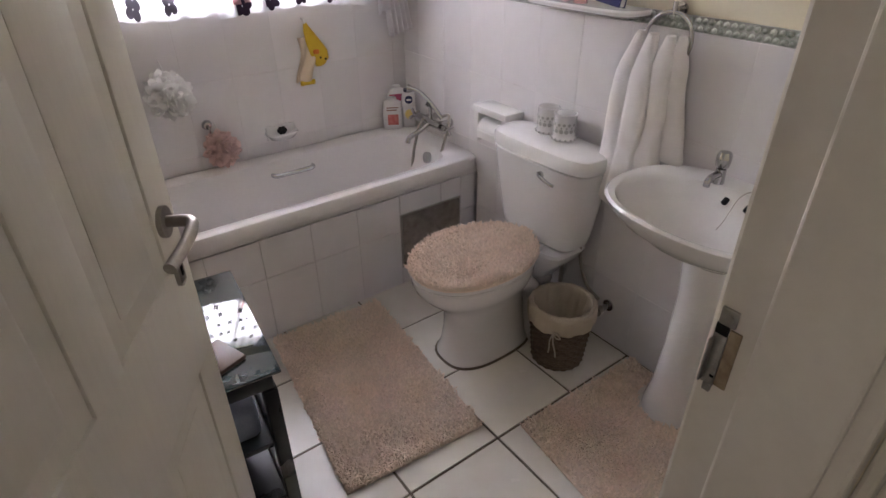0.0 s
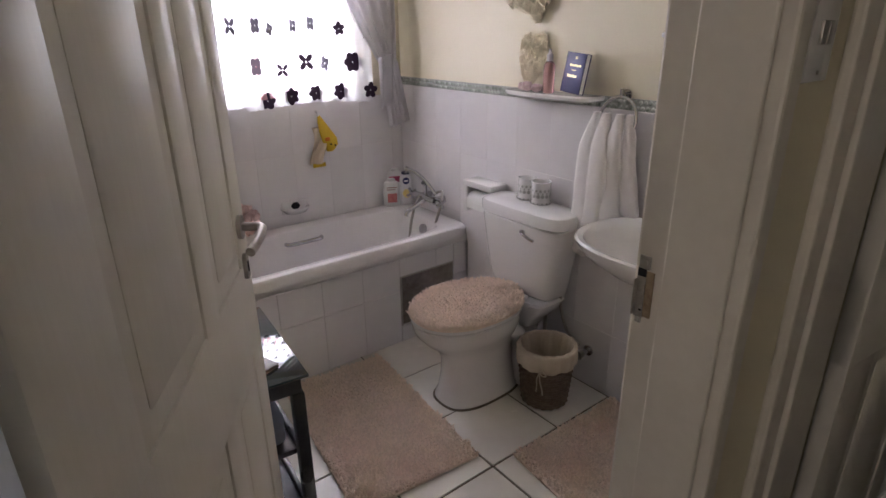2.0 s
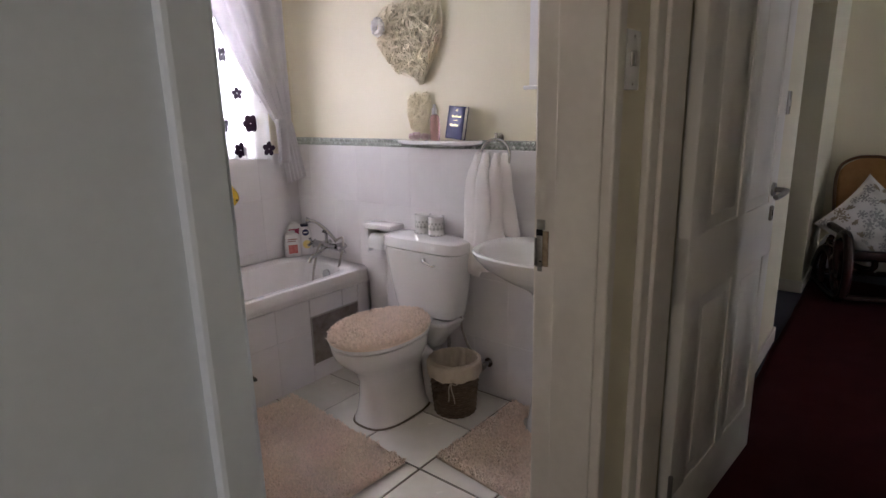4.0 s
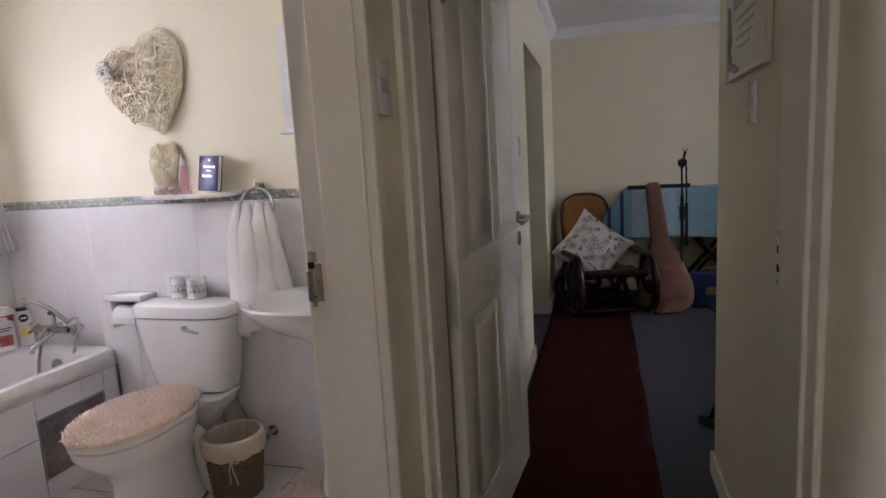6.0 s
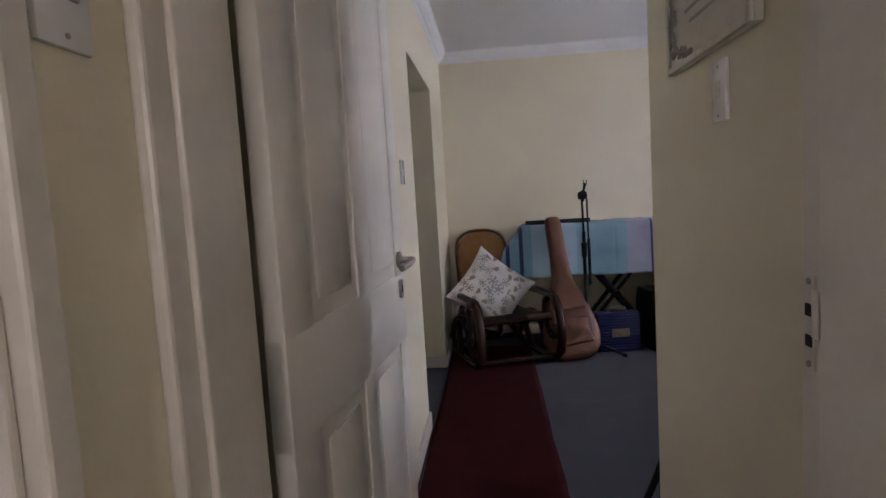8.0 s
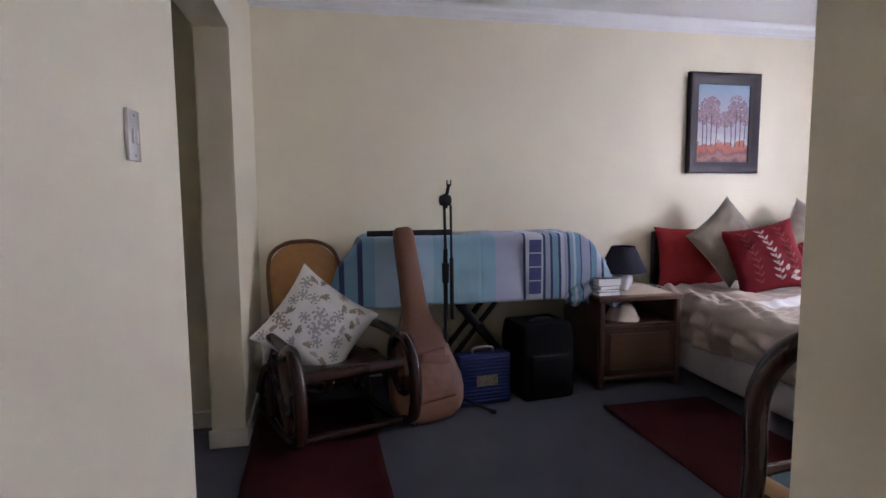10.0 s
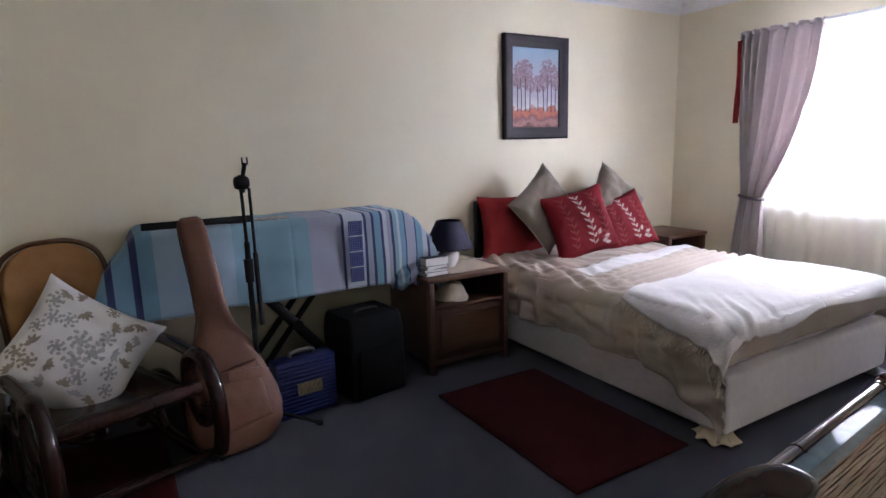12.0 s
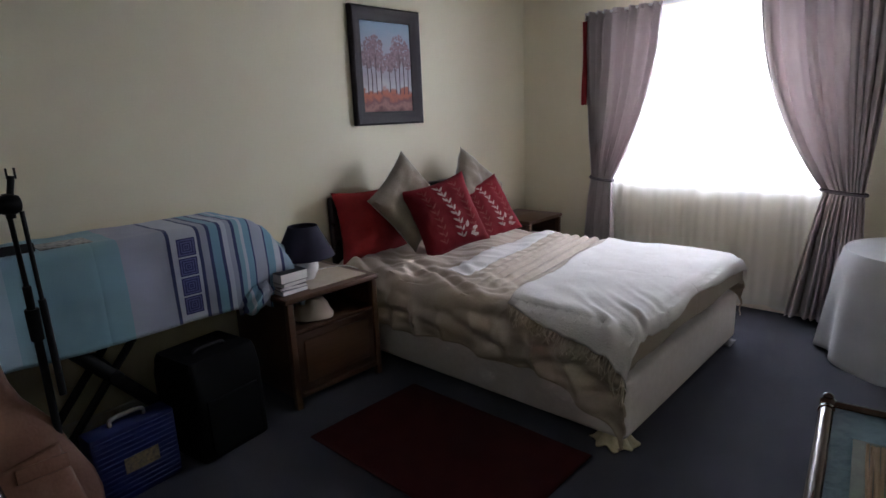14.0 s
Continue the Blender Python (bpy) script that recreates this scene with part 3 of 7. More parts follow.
part("hose", atube(curve_pts([(1.70, 2.45, 0.71), (1.672, 2.449, 0.675), (1.665, 2.47, 0.60), (1.66, 2.487, 0.53), (1.655, 2.50, 0.40), (1.65, 2.46, 0.30), (1.66, 2.40, 0.30), (1.675, 2.375, 0.42), (1.695, 2.335, 0.52), (1.70, 2.30, 0.60), (1.715, 2.285, 0.68), (1.74, 2.30, 0.75), (1.745, 2.355, 0.735)], 7), 0.0072, 10), STEEL, mixer)
mixer.location += Vector((0, 0.07, -0.05))

# ---- toilet ----
TY = 1.69
toilet = thing("toilet", (1.45, TY, 0), "white ceramic toilet with a close-coupled cistern", "toilet")
bm = bmesh.new()
prof = [(0.0, 1.402, 0.202, 0.126, 2.7), (0.02, 1.402, 0.2, 0.124, 2.7), (0.05, 1.402, 0.188, 0.113, 2.6), (0.13, 1.402, 0.176, 0.104, 2.5), (0.21, 1.398, 0.174, 0.104, 2.4), (0.265, 1.385, 0.193, 0.124, 2.3), (0.31, 1.362, 0.226, 0.154, 2.2), (0.345, 1.35, 0.244, 0.171, 2.2),
        (0.375, 1.345, 0.25, 0.178, 2.2), (0.398, 1.345, 0.252, 0.18, 2.2), (0.403, 1.345, 0.245, 0.173, 2.2)]
loft(bm, [oval(c, TY, z, a, b, p, 40) for z, c, a, b, p in prof])
part("bowl", bm, CERAMIC, toilet)
part("foot_seal", loft(bmesh.new(), [oval(1.402, TY, z, a, b, 2.7, 40) for z, a, b in ((0.001, 0.209, 0.133), (0.004, 0.208, 0.132), (0.007, 0.203, 0.127))]), DGROUT, toilet, "dark sealant line round the foot")
bm = bmesh.new()
for s_ in (-1, 1):
    tube(bm, curve_pts([(1.44, TY + s_ * 0.085, 0.30), (1.52, TY + s_ * 0.088, 0.29), (1.575, TY + s_ * 0.082, 0.22), (1.585, TY + s_ * 0.08, 0.12), (1.585, TY + s_ * 0.08, 0.0)], 6), [0.03 + 0.012 * min(1, k / 12) for k in range(25)], 14)
part("trap", bm, CERAMIC, toilet, "curved trap behind the bowl")
bm = bmesh.new()
loft(bm, [oval(1.69, TY, z, a, b, 5, 40) for z, a, b in ((0.25, 0.06, 0.07), (0.3, 0.09, 0.105), (0.36, 0.103, 0.16), (0.39, 0.106, 0.172), (0.401, 0.10, 0.165))])
tube(bm, curve_pts([(1.55, TY, 0.1), (1.66, TY, 0.13), (1.70, TY, 0.2), (1.70, TY, 0.28)], 5), 0.055, 16)
part("back_ledge", bm, CERAMIC, toilet)
bm = bmesh.new()
loft(bm, [oval(1.7 + d, TY, z, a, b, 4.5, 48) for z, a, b, d in ((0.401, 0.07, 0.15, 0.015), (0.415, 0.082, 0.175, 0.01), (0.46, 0.087, 0.19, 0.005), (0.6, 0.094, 0.216, 0), (0.738, 0.10, 0.236, -0.003), (0.742, 0.097, 0.232, -0.003))])
cistern = part("cistern", bm, CERAMIC, toilet)
bm = bmesh.new()
loft(bm, [oval(1.695, TY, z, a, b, 4.2, 48) for z, a, b in ((0.746, 0.098, 0.234), (0.749, 0.104, 0.242), (0.785, 0.104, 0.244), (0.797, 0.099, 0.238), (0.802, 0.085, 0.222), (0.804, 0.05, 0.17))])
part("lid", bm, CERAMIC, cistern)
bm = atube([(1.605, TY - 0.055, 0.708), (1.588, TY - 0.055, 0.708)], 0.012, 14)
tube(bm, curve_pts([(1.59, TY - 0.055, 0.708), (1.582, TY - 0.07, 0.706), (1.58, TY - 0.11, 0.696), (1.583, TY - 0.13, 0.692)], 4), 0.006, 10)
part("flush_lever", bm, CHROME, cistern)
bm = bmesh.new()
loft(bm, [oval(1.345, TY, z, a, b, 2.2, 44) for z, a, b in ((0.404, 0.25, 0.18), (0.41, 0.256, 0.186), (0.424, 0.256, 0.186), (0.43, 0.25, 0.18))])
part("seat_lid", bm, CERAMIC, toilet)
for dy in (-0.07, 0.07):
    part("hinge", atube([(1.60, TY + dy - 0.02, 0.418), (1.60, TY + dy + 0.02, 0.418)], 0.012, 12), CERAMIC, toilet)
bm = atube(curve_pts([(1.74, TY - 0.16, 0.41), (1.745, TY - 0.17, 0.33), (1.76, TY - 0.2, 0.24), (1.785, TY - 0.25, 0.185)], 6), 0.007, 8)
tube(bm, [(1.72, TY - 0.1, 0.40), (1.72, TY - 0.1, 0.2)], 0.009, 8)
part("supply_hose", bm, STEEL, toilet)
valve = thing("stop_valve", (1.79, 1.40, 0.17), "small chrome stop valve on the tiled wall", "valve")
bm = atube([(1.799, 1.40, 0.175), (1.75, 1.40, 0.175)], 0.012, 12)
tube(bm, [(1.80, 1.40, 0.175), (1.793, 1.40, 0.175)], 0.024, 16)
part("body", bm, CHROME, valve)
part("knob", atube([(1.752, 1.40, 0.175), (1.728, 1.40, 0.175)], [0.018, 0.021], 12), STEEL, valve)

cover = thing("seat_cover", (1.345, TY, 0.43), "fluffy beige cover on the closed toilet lid", "seat cover")
bm = bmesh.new()
loft(bm, [oval(1.345, TY, z, a, b, 2.2, 44) for z, a, b in ((0.424, 0.258, 0.188), (0.432, 0.262, 0.192), (0.447, 0.258, 0.188), (0.455, 0.235, 0.168), (0.457, 0.12, 0.09))])
part("backing", bm, SHAG, cover)
inside = lambda x, y: ((x - 1.345) / 0.266) ** 2 + ((y - TY) / 0.196) ** 2 < 1
pile("pile", inside, 1.06, 1.63, TY - 0.21, TY + 0.21, 0.0065, 0.013, lambda x, y: 0.456 - 0.03 * max(0, ((x - 1.345) / 0.262) ** 2 + ((y - TY) / 0.192) ** 2 - 0.62), SHAG, cover, 3, 0.0042)


# ---- mats ----
def bath_mat(m_pts, label, seed, notch=None):
    (ax, ay), (bx, by), (cx_, cy_), (dx_, dy_) = m_pts
    me_x, me_y = sum(p[0] for p in m_pts) / 4, sum(p[1] for p in m_pts) / 4
    t = thing("bath_mat", (me_x, me_y, 0), label, "bath mat", "bath mats on the tiles")
    def inside_(x, y):
        if notch and (x - notch[0]) ** 2 + (y - notch[1]) ** 2 < notch[2] ** 2:
            return False
        w = 0.006 * fbm(x, y, seed, 14)
        for (px_, py_), (qx, qy) in zip(m_pts, m_pts[1:] + m_pts[:1]):
            if (qx - px_) * (y - py_) - (qy - py_) * (x - px_) < w * 0.5:
                return False
        return True
    bm = bmesh.new()
    f = lambda u, v: Vector((ax + (bx - ax) * u + (dx_ - ax) * v + (cx_ - bx - dx_ + ax) * u * v, ay + (by - ay) * u + (dy_ - ay) * v + (cy_ - by - dy_ + ay) * u * v, 0.007))
    sheet(bm, f, 24, 24)
    if notch:
        bmesh.ops.delete(bm, geom=[v for v in bm.verts if (v.co.x - notch[0]) ** 2 + (v.co.y - notch[1]) ** 2 < notch[2] ** 2], context="VERTS")
    thicken(part("backing", bm, SHAG, t), 0.010)
    xs, ys = [p[0] for p in m_pts], [p[1] for p in m_pts]
    pile("pile", inside_, min(xs), max(xs), min(ys), max(ys), 0.0068, 0.012, lambda x, y: 0.012 + 0.004 * fbm(x, y, seed, 5), SHAG, t, seed, 0.0045)


bath_mat([(0.61, 1.385), (1.11, 1.345), (1.185, 2.175), (0.705, 2.20)], "thick beige bath mat along the bath", 11)
bath_mat([(1.15, 0.68), (1.77, 0.65), (1.785, 1.245), (1.215, 1.265)], "beige pedestal mat with a notch round the basin foot", 12, (1.70, 1.012, 0.115))

# ---- basin ----
SY = 1.0
basin = thing("wash_basin", (1.6, SY, 0), "white ceramic wash basin on a pedestal", "wash basin")
bm = bmesh.new()
loft(bm, [oval(c, SY, z, a, b, p, 56) for z, c, a, b, p in ((0.64, 1.68, 0.075, 0.085, 2.2), (0.67, 1.67, 0.1, 0.12, 2.2), (0.72, 1.635, 0.16, 0.185, 2.2), (0.775, 1.605, 0.205, 0.25, 2.3), (0.82, 1.592, 0.228, 0.28, 2.35), (0.838, 1.59, 0.232, 0.285, 2.4),
                                                          (0.845, 1.59, 0.226, 0.279, 2.4), (0.842, 1.572, 0.196, 0.252, 2.3), (0.828, 1.555, 0.178, 0.236, 2.2), (0.79, 1.55, 0.155, 0.21, 2.2), (0.74, 1.555, 0.115, 0.155, 2.1), (0.71, 1.565, 0.06, 0.07, 2.0), (0.705, 1.57, 0.022, 0.022, 2.0))])
for v in bm.verts:
    v.co.x = min(v.co.x, 1.7985)
    if v.co.x > 1.70 and v.co.z > 0.80:
        v.co.z = max(v.co.z, 0.84) if v.co.z > 0.825 else v.co.z
part("bowl", bm, CERAMIC, basin)
part("pedestal", lathe(bmesh.new(), 1.70, 1.012, [(0.098, 0), (0.095, 0.03), (0.078, 0.12), (0.068, 0.3), (0.068, 0.5), (0.078, 0.6), (0.095, 0.68)], 32), CERAMIC, basin)
TAPY = SY + 0.075
bm = atube([(1.742, TAPY, 0.84), (1.742, TAPY, 0.885)], [0.017, 0.014], 14)
tube(bm, curve_pts([(1.742, TAPY, 0.868), (1.70, TAPY - 0.004, 0.875), (1.672, TAPY - 0.006, 0.868), (1.668, TAPY - 0.006, 0.852)], 4), 0.010, 12)
tap_ = part("pillar_tap", bm, CHROME, basin)
part("tap_head", lathe(bmesh.new(), 1.742, TAPY, [(0.011, 0.885), (0.019, 0.893), (0.021, 0.905), (0.021, 0.925), (0.016, 0.935), (0.006, 0.938)], 12), CHROME, tap_)
for y in (SY + 0.025, SY - 0.04):
    part("overflow_hole", atube([(1.703, y, 0.806), (1.718, y, 0.814)], 0.0085, 12), BLACKP, basin)
part("drain", lathe(bmesh.new(), 1.57, SY, [(0.02, 0.7055), (0.02, 0.708), (0.006, 0.709)], 16), CHROME, basin)
part("plug_chain", atube(curve_pts([(1.742, SY - 0.035, 0.846), (1.732, SY - 0.03, 0.853), (1.70, SY - 0.015, 0.838), (1.66, SY - 0.008, 0.775), (1.64, SY - 0.004, 0.755)], 6), 0.0016, 6), STEEL, basin)

# ---- bin ----
binx, biny = 1.575, 1.445
basket = thing("waste_basket", (binx, biny, 0), "brown wicker waste basket with a beige cloth liner", "waste basket")
part("shell", lathe(bmesh.new(), binx, biny, [(0.085, 0.0), (0.088, 0.012), (0.1115, 0.25)], 36, (True, False)), WICKER, basket)
for k in range(16):
    z = 0.012 + k * 0.0125
    r = 0.0945 + (0.118 - 0.0945) * z / 0.255
    pts = [(binx + (r + 0.0025 * (-1) ** (j + k)) * math.cos(2 * math.pi * j / 36), biny + (r + 0.0025 * (-1) ** (j + k)) * math.sin(2 * math.pi * j / 36), z) for j in range(37)]
    part("weave", atube(pts, 0.0055, 6, cap=False), WICKER, basket)
def lin(u, v):
    a = 2 * math.pi * u
    prof_ = curve_pts([(0.083, 0.04, 0), (0.104, 0.25, 0), (0.113, 0.27, 0), (0.125, 0.264, 0), (0.128, 0.235, 0), (0.125, 0.2, 0)], 6)
    p = prof_[min(int(v * 30 + 0.5), len(prof_) - 1)]
    r = p.x + 0.002 * math.sin(a * 17) + 0.003 * fbm(math.cos(a), math.sin(a), v, 3)
    return Vector((binx + r * math.cos(a), biny + r * math.sin(a), p.y + (0.004 * math.sin(a * 9) if v > 0.85 else 0)))
thicken(part("liner", sheet(bmesh.new(), lin, 72, 30, True), LINER, basket), 0.003)
bx_, by_ = binx - 0.105, biny - 0.06
bm = bmesh.new()
for s in (-1, 1):
    tube(bm, curve_pts([(bx_, by_, 0.205), (bx_ - 0.01, by_ + s * 0.02, 0.222), (bx_ - 0.006, by_ + s * 0.04, 0.208), (bx_ - 0.006, by_ + s * 0.02, 0.198), (bx_, by_, 0.203)], 5), 0.003, 6)
    tube(bm, curve_pts([(bx_, by_, 0.203), (bx_ - 0.006, by_ + s * 0.008, 0.17), (bx_ + 0.002, by_ + s * 0.014, 0.13), (bx_ + 0.004, by_ + s * 0.018, 0.10)], 5), 0.003, 6)
part("bow", bm, LINER, basket, "tied cotton bow")

# ---- fittings on the toilet wall ----
roll = thing("toilet_roll_holder", (1.74, 2.04, 0.65), "white ceramic toilet roll holder with paper", "toilet roll holder")
bm = abox(1.70, 1.7995, 1.945, 1.975, 0.665, 0.7915, 0.005)
box(bm, 1.70, 1.7995, 2.115, 2.145, 0.665, 0.7915, 0.005)
box(bm, 1.695, 1.7997, 1.942, 2.148, 0.792, 0.822, 0.006)
box(bm, 1.788, 1.7993, 1.9755, 2.1145, 0.665, 0.7915)
part("body", bm, CERAMIC, roll)
PAPER = mat("white_paper", (0.82, 0.81, 0.79), (0.78, 0.77, 0.75), rough=0.95, scale=20, bump=0.2, bscale=200)
bm = atube([(1.738, 1.985, 0.722), (1.738, 2.108, 0.722)], 0.046, 32)
box(bm, 1.690, 1.693, 1.988, 2.105, 0.690, 0.722)
part("paper_roll", bm, PAPER, roll)

shelf = whole("wall_shelf", loft(bmesh.new(), [[Vector((min(p.x, 1.7995), p.y, z)) for p in oval(1.80, 1.67, z, a, b, 4, 56)] for z, a, b in ((1.240, 0.098, 0.222), (1.246, 0.11, 0.235), (1.256, 0.114, 0.24), (1.262, 0.11, 0.236))]), CERAMIC, "white rounded wall shelf", "shelf")
SZ = 1.2625
book = thing("book", (1.73, 1.55, SZ), "dark blue hardback book standing against the wall", "book")
bm_m = pose(1.74, 1.545, SZ + 0.006, 4, 8, -10)
NAVY = mat("navy_book_cloth", (0.018, 0.02, 0.10), (0.03, 0.03, 0.14), rough=0.4, scale=9, bump=0.05, bscale=140)
part("cover", moved(abox(-0.012, -0.009, -0.055, 0.055, 0, 0.148, 0.001), bm_m), NAVY, book)
part("cover", moved(abox(0.009, 0.012, -0.055, 0.055, 0, 0.148, 0.001), bm_m), NAVY, book)
part("spine", moved(abox(-0.012, 0.012, 0.053, 0.057, 0, 0.148, 0.001), bm_m), NAVY, book)
part("pages", moved(abox(-0.009, 0.009, -0.052, 0.053, 0.003, 0.145), bm_m), PAPER, book)
GOLD = mat("gold_foil", (0.62, 0.55, 0.38), (0.5, 0.42, 0.26), rough=0.35, metal=0.7)
bm = bmesh.new()
for y0, y1, z0, z1 in ((-0.035, 0.03, 0.098, 0.106), (-0.012, 0.012, 0.083, 0.086), (-0.035, 0.035, 0.058, 0.068), (-0.006, 0.006, 0.125, 0.135)):
    for k in range(5):
        if random.random() < 0.85:
            a = y0 + (y1 - y0) * k / 5
            box(bm, -0.0132, -0.0118, a, a + (y1 - y0) / 6.2, z0, z1 - 0.002 * (k % 2))
part("title_marks", moved(bm, bm_m), GOLD, book, smooth=False)
spray = thing("spray_bottle", (1.73, 1.655, SZ), "clear bottle of pink body spray", "bottle")
PINKG = glass("pink_liquid", (0.95, 0.62, 0.74), 0.03)
part("bottle", lathe(bmesh.new(), 1.73, 1.655, [(0.021, SZ), (0.023, SZ + 0.004), (0.023, SZ + 0.10), (0.018, SZ + 0.115), (0.009, SZ + 0.12)], 20), PINKG, spray)
part("cap", lathe(bmesh.new(), 1.73, 1.655, [(0.012, SZ + 0.12), (0.012, SZ + 0.145), (0.007, SZ + 0.15), (0.006, SZ + 0.165)], 14), mat("clear_plastic_cap", (0.75, 0.72, 0.74), rough=0.2), spray)
SHELL = mat("pink_white_shell", (0.75, 0.6, 0.58), (0.6, 0.4, 0.42), rough=0.35, scale=40)
for x, y, r in ((1.715, 1.705, 0.022), (1.745, 1.72, 0.02), (1.72, 1.76, 0.026), (1.735, 1.80, 0.022)):
    bm = bmesh.new()
    bmesh.ops.create_icosphere(bm, subdivisions=2, radius=r)
    for v in bm.verts:
        v.co *= 1 + 0.16 * math.sin(7 * math.atan2(v.co.y, v.co.x))
        v.co.z *= 0.75
    whole("sea_shell", moved(bm, pose(x, y, SZ + r * 0.74, 12, 8, 30 * x)), SHELL, "small pale pink sea shell on the shelf", "shell", "shells on the shelf")

# twig hearts
TWIG = mat("pale_peeled_twig", (0.88, 0.80, 0.62), (0.74, 0.65, 0.47), rough=0.8, scale=30, vary=0.0, bump=0.3, bscale=150)


def in_heart(y, z):
    return (y * y + z * z - 1) ** 3 - y * y * z ** 3 < 0


def twig_heart(name, m, size, count, seed, label, length):
    rnd = random.Random(seed)
    t = thing(name, m.translation, label, "wall decoration")
    bm = bmesh.new()
    n = 0
    while n < count:
        y, z = rnd.uniform(-1.15, 1.15), rnd.uniform(-1.0, 1.25)
        a, l = rnd.uniform(0, math.pi), length * rnd.uniform(0.6, 1.3)
        p, q = (y - l * math.cos(a), z - l * math.sin(a)), (y + l * math.cos(a), z + l * math.sin(a))
        if not (in_heart(*p) and in_heart(*q)):
            continue
        edge = 1 - 0.6 * max(abs(y), abs(z)) ** 2
        d = rnd.uniform(0.0, 0.2) * max(edge, 0.3)
        mid = (-d - 0.04, (p[0] + q[0]) / 2 + rnd.uniform(-0.05, 0.05), (p[1] + q[1]) / 2 + rnd.uniform(-0.05, 0.05))
        pts = [Vector((-d, *p)) * size, Vector(mid) * size, Vector((-d, *q)) * size]
        tube(bm, pts, rnd.uniform(0.0034, 0.0056) * (0.6 + size), 5)
        n += 1
    for k in range(count // 6):
        z = rnd.uniform(-0.93, -0.5)
        y = rnd.uniform(-0.55, 0.55) * (z + 1) ** 0.85
        a, l = rnd.choice((0.95, -0.95)) + rnd.uniform(-0.3, 0.3), 0.06 + 0.08 * (z + 1)
        d = rnd.uniform(0.02, 0.12)
        tube(bm, [Vector((-d, y - l * math.cos(a), z - l * math.sin(a))) * size, Vector((-d - 0.03, y, z)) * size, Vector((-d, y + l * math.cos(a), z + l * math.sin(a))) * size], rnd.uniform(0.0034, 0.0056) * (0.6 + size), 5)
    tagged(part("twig_weave", moved(bm, m), TWIG, t), kind="stuff")
    ring_ = []
    for k in range(61):
        a = 2 * math.pi * k / 60
        r = 0.0
        while in_heart((r + 0.01) * math.sin(a), (r + 0.01) * math.cos(a) + 0.0) and r < 1.6:
            r += 0.01
        ring_.append(Vector((-0.05, r * math.sin(a), r * math.cos(a))) * size)
    bk_ = bmesh.new()
    bk_.faces.new([bk_.verts.new(Vector((-0.012 * size, p.y * 0.93, p.z * 0.93))) for p in ring_[:-1]])
    thicken(part("backing", moved(bk_, m), TWIG, t, smooth=False), 0.002)
    part("rim", moved(atube([p * 0.97 for p in ring_], 0.0028 * (0.5 + size * 2), 6, cap=False), m), TWIG, t)
    return t


hm = pose(1.803, 1.835, 1.708, -17, 0, 0)
heart = twig_heart("twig_heart", hm, 0.196, 620, 5, "large heart woven of pale twigs hung on the wall", 0.17)
bm = bmesh.new()
for k in range(9):
    a = 2 * math.pi * k / 9
    bmesh.ops.create_icosphere(bm, subdivisions=1, radius=0.019, matrix=Matrix.Translation((1.735, 2.005 + 0.026 * math.cos(a), 1.80 + 0.03 * math.sin(a))))
part("rosette", bm, mat("white_fabric_flower", (0.74, 0.70, 0.66), rough=0.9), heart, "small white rosette")
twig_heart("twig_heart", pose(1.785, 1.80, SZ + 0.10, 0, 8, 0) @ Matrix.Diagonal((1, 0.74, 1.1, 1)), 0.095, 300, 6, "small twig heart leaning on the shelf", 0.25)

cab = thing("mirror_cabinet", (1.75, 0.9, 1.475), "white bathroom cabinet with a mirror door", "cabinet")
part("body", abox(1.715, 1.8055, 0.70, 1.135, 1.475, 1.885, 0.006), CERAMIC, cab)
cd = part("door_frame", abox(1.700, 1.714, 0.70, 1.135, 1.477, 1.883, 0.005), CERAMIC, cab)
MIRROR = mat("mirror_silver", (0.9, 0.9, 0.9), (0.88, 0.88, 0.88), rough=0.03, metal=1.0, bump=0.0, rvar=0.01)
part("mirror", abox(1.6975, 1.6995, 0.74, 1.085, 1.525, 1.835), MIRROR, cd, "mirror glass")
part("ledge", abox(1.66, 1.7, 0.72, 1.14, 1.472, 1.487, 0.005), CERAMIC, cab)
bm = bmesh.new()
tube(bm, [(1.685, 1.055, 1.487), (1.685, 1.055, 1.505)], 0.012, 12)
part("knob", bm, GOLD, cab)
whole("blue_box", abox(1.72, 1.79, 1.02, 1.085, 1.8855, 1.98, 0.003), mat("blue_card", (0.05, 0.06, 0.3), rough=0.5), "blue carton on top of the cabinet", "box")

# towel ring and towel
tr = thing("towel_ring", (1.77, 1.335, 1.28), "chrome towel ring on the tiled wall", "towel ring")
bm = atube([(1.80, 1.335, 1.275), (1.765, 1.335, 1.275)], 0.009, 12)
tube(bm, [(1.80, 1.335, 1.275), (1.794, 1.335, 1.275)], 0.02, 16)
tube(bm, [(1.765, 1.335, 1.262), (1.765, 1.335, 1.298)], 0.007, 10)
part("bracket", bm, CHROME, tr)
rp = [(1.765 - 0.012 + 0.012 * math.cos(2 * math.pi * k / 40), 1.335 + 0.078 * math.sin(2 * math.pi * k / 40), 1.192 + 0.078 * math.cos(2 * math.pi * k / 40)) for k in range(41)]
part("ring", atube(rp, 0.0065, 10, cap=False), CHROME, tr)
towel = thing("hand_towel", (1.74, 1.335, 0.65), "white terry towel hanging folded through a ring", "towel")


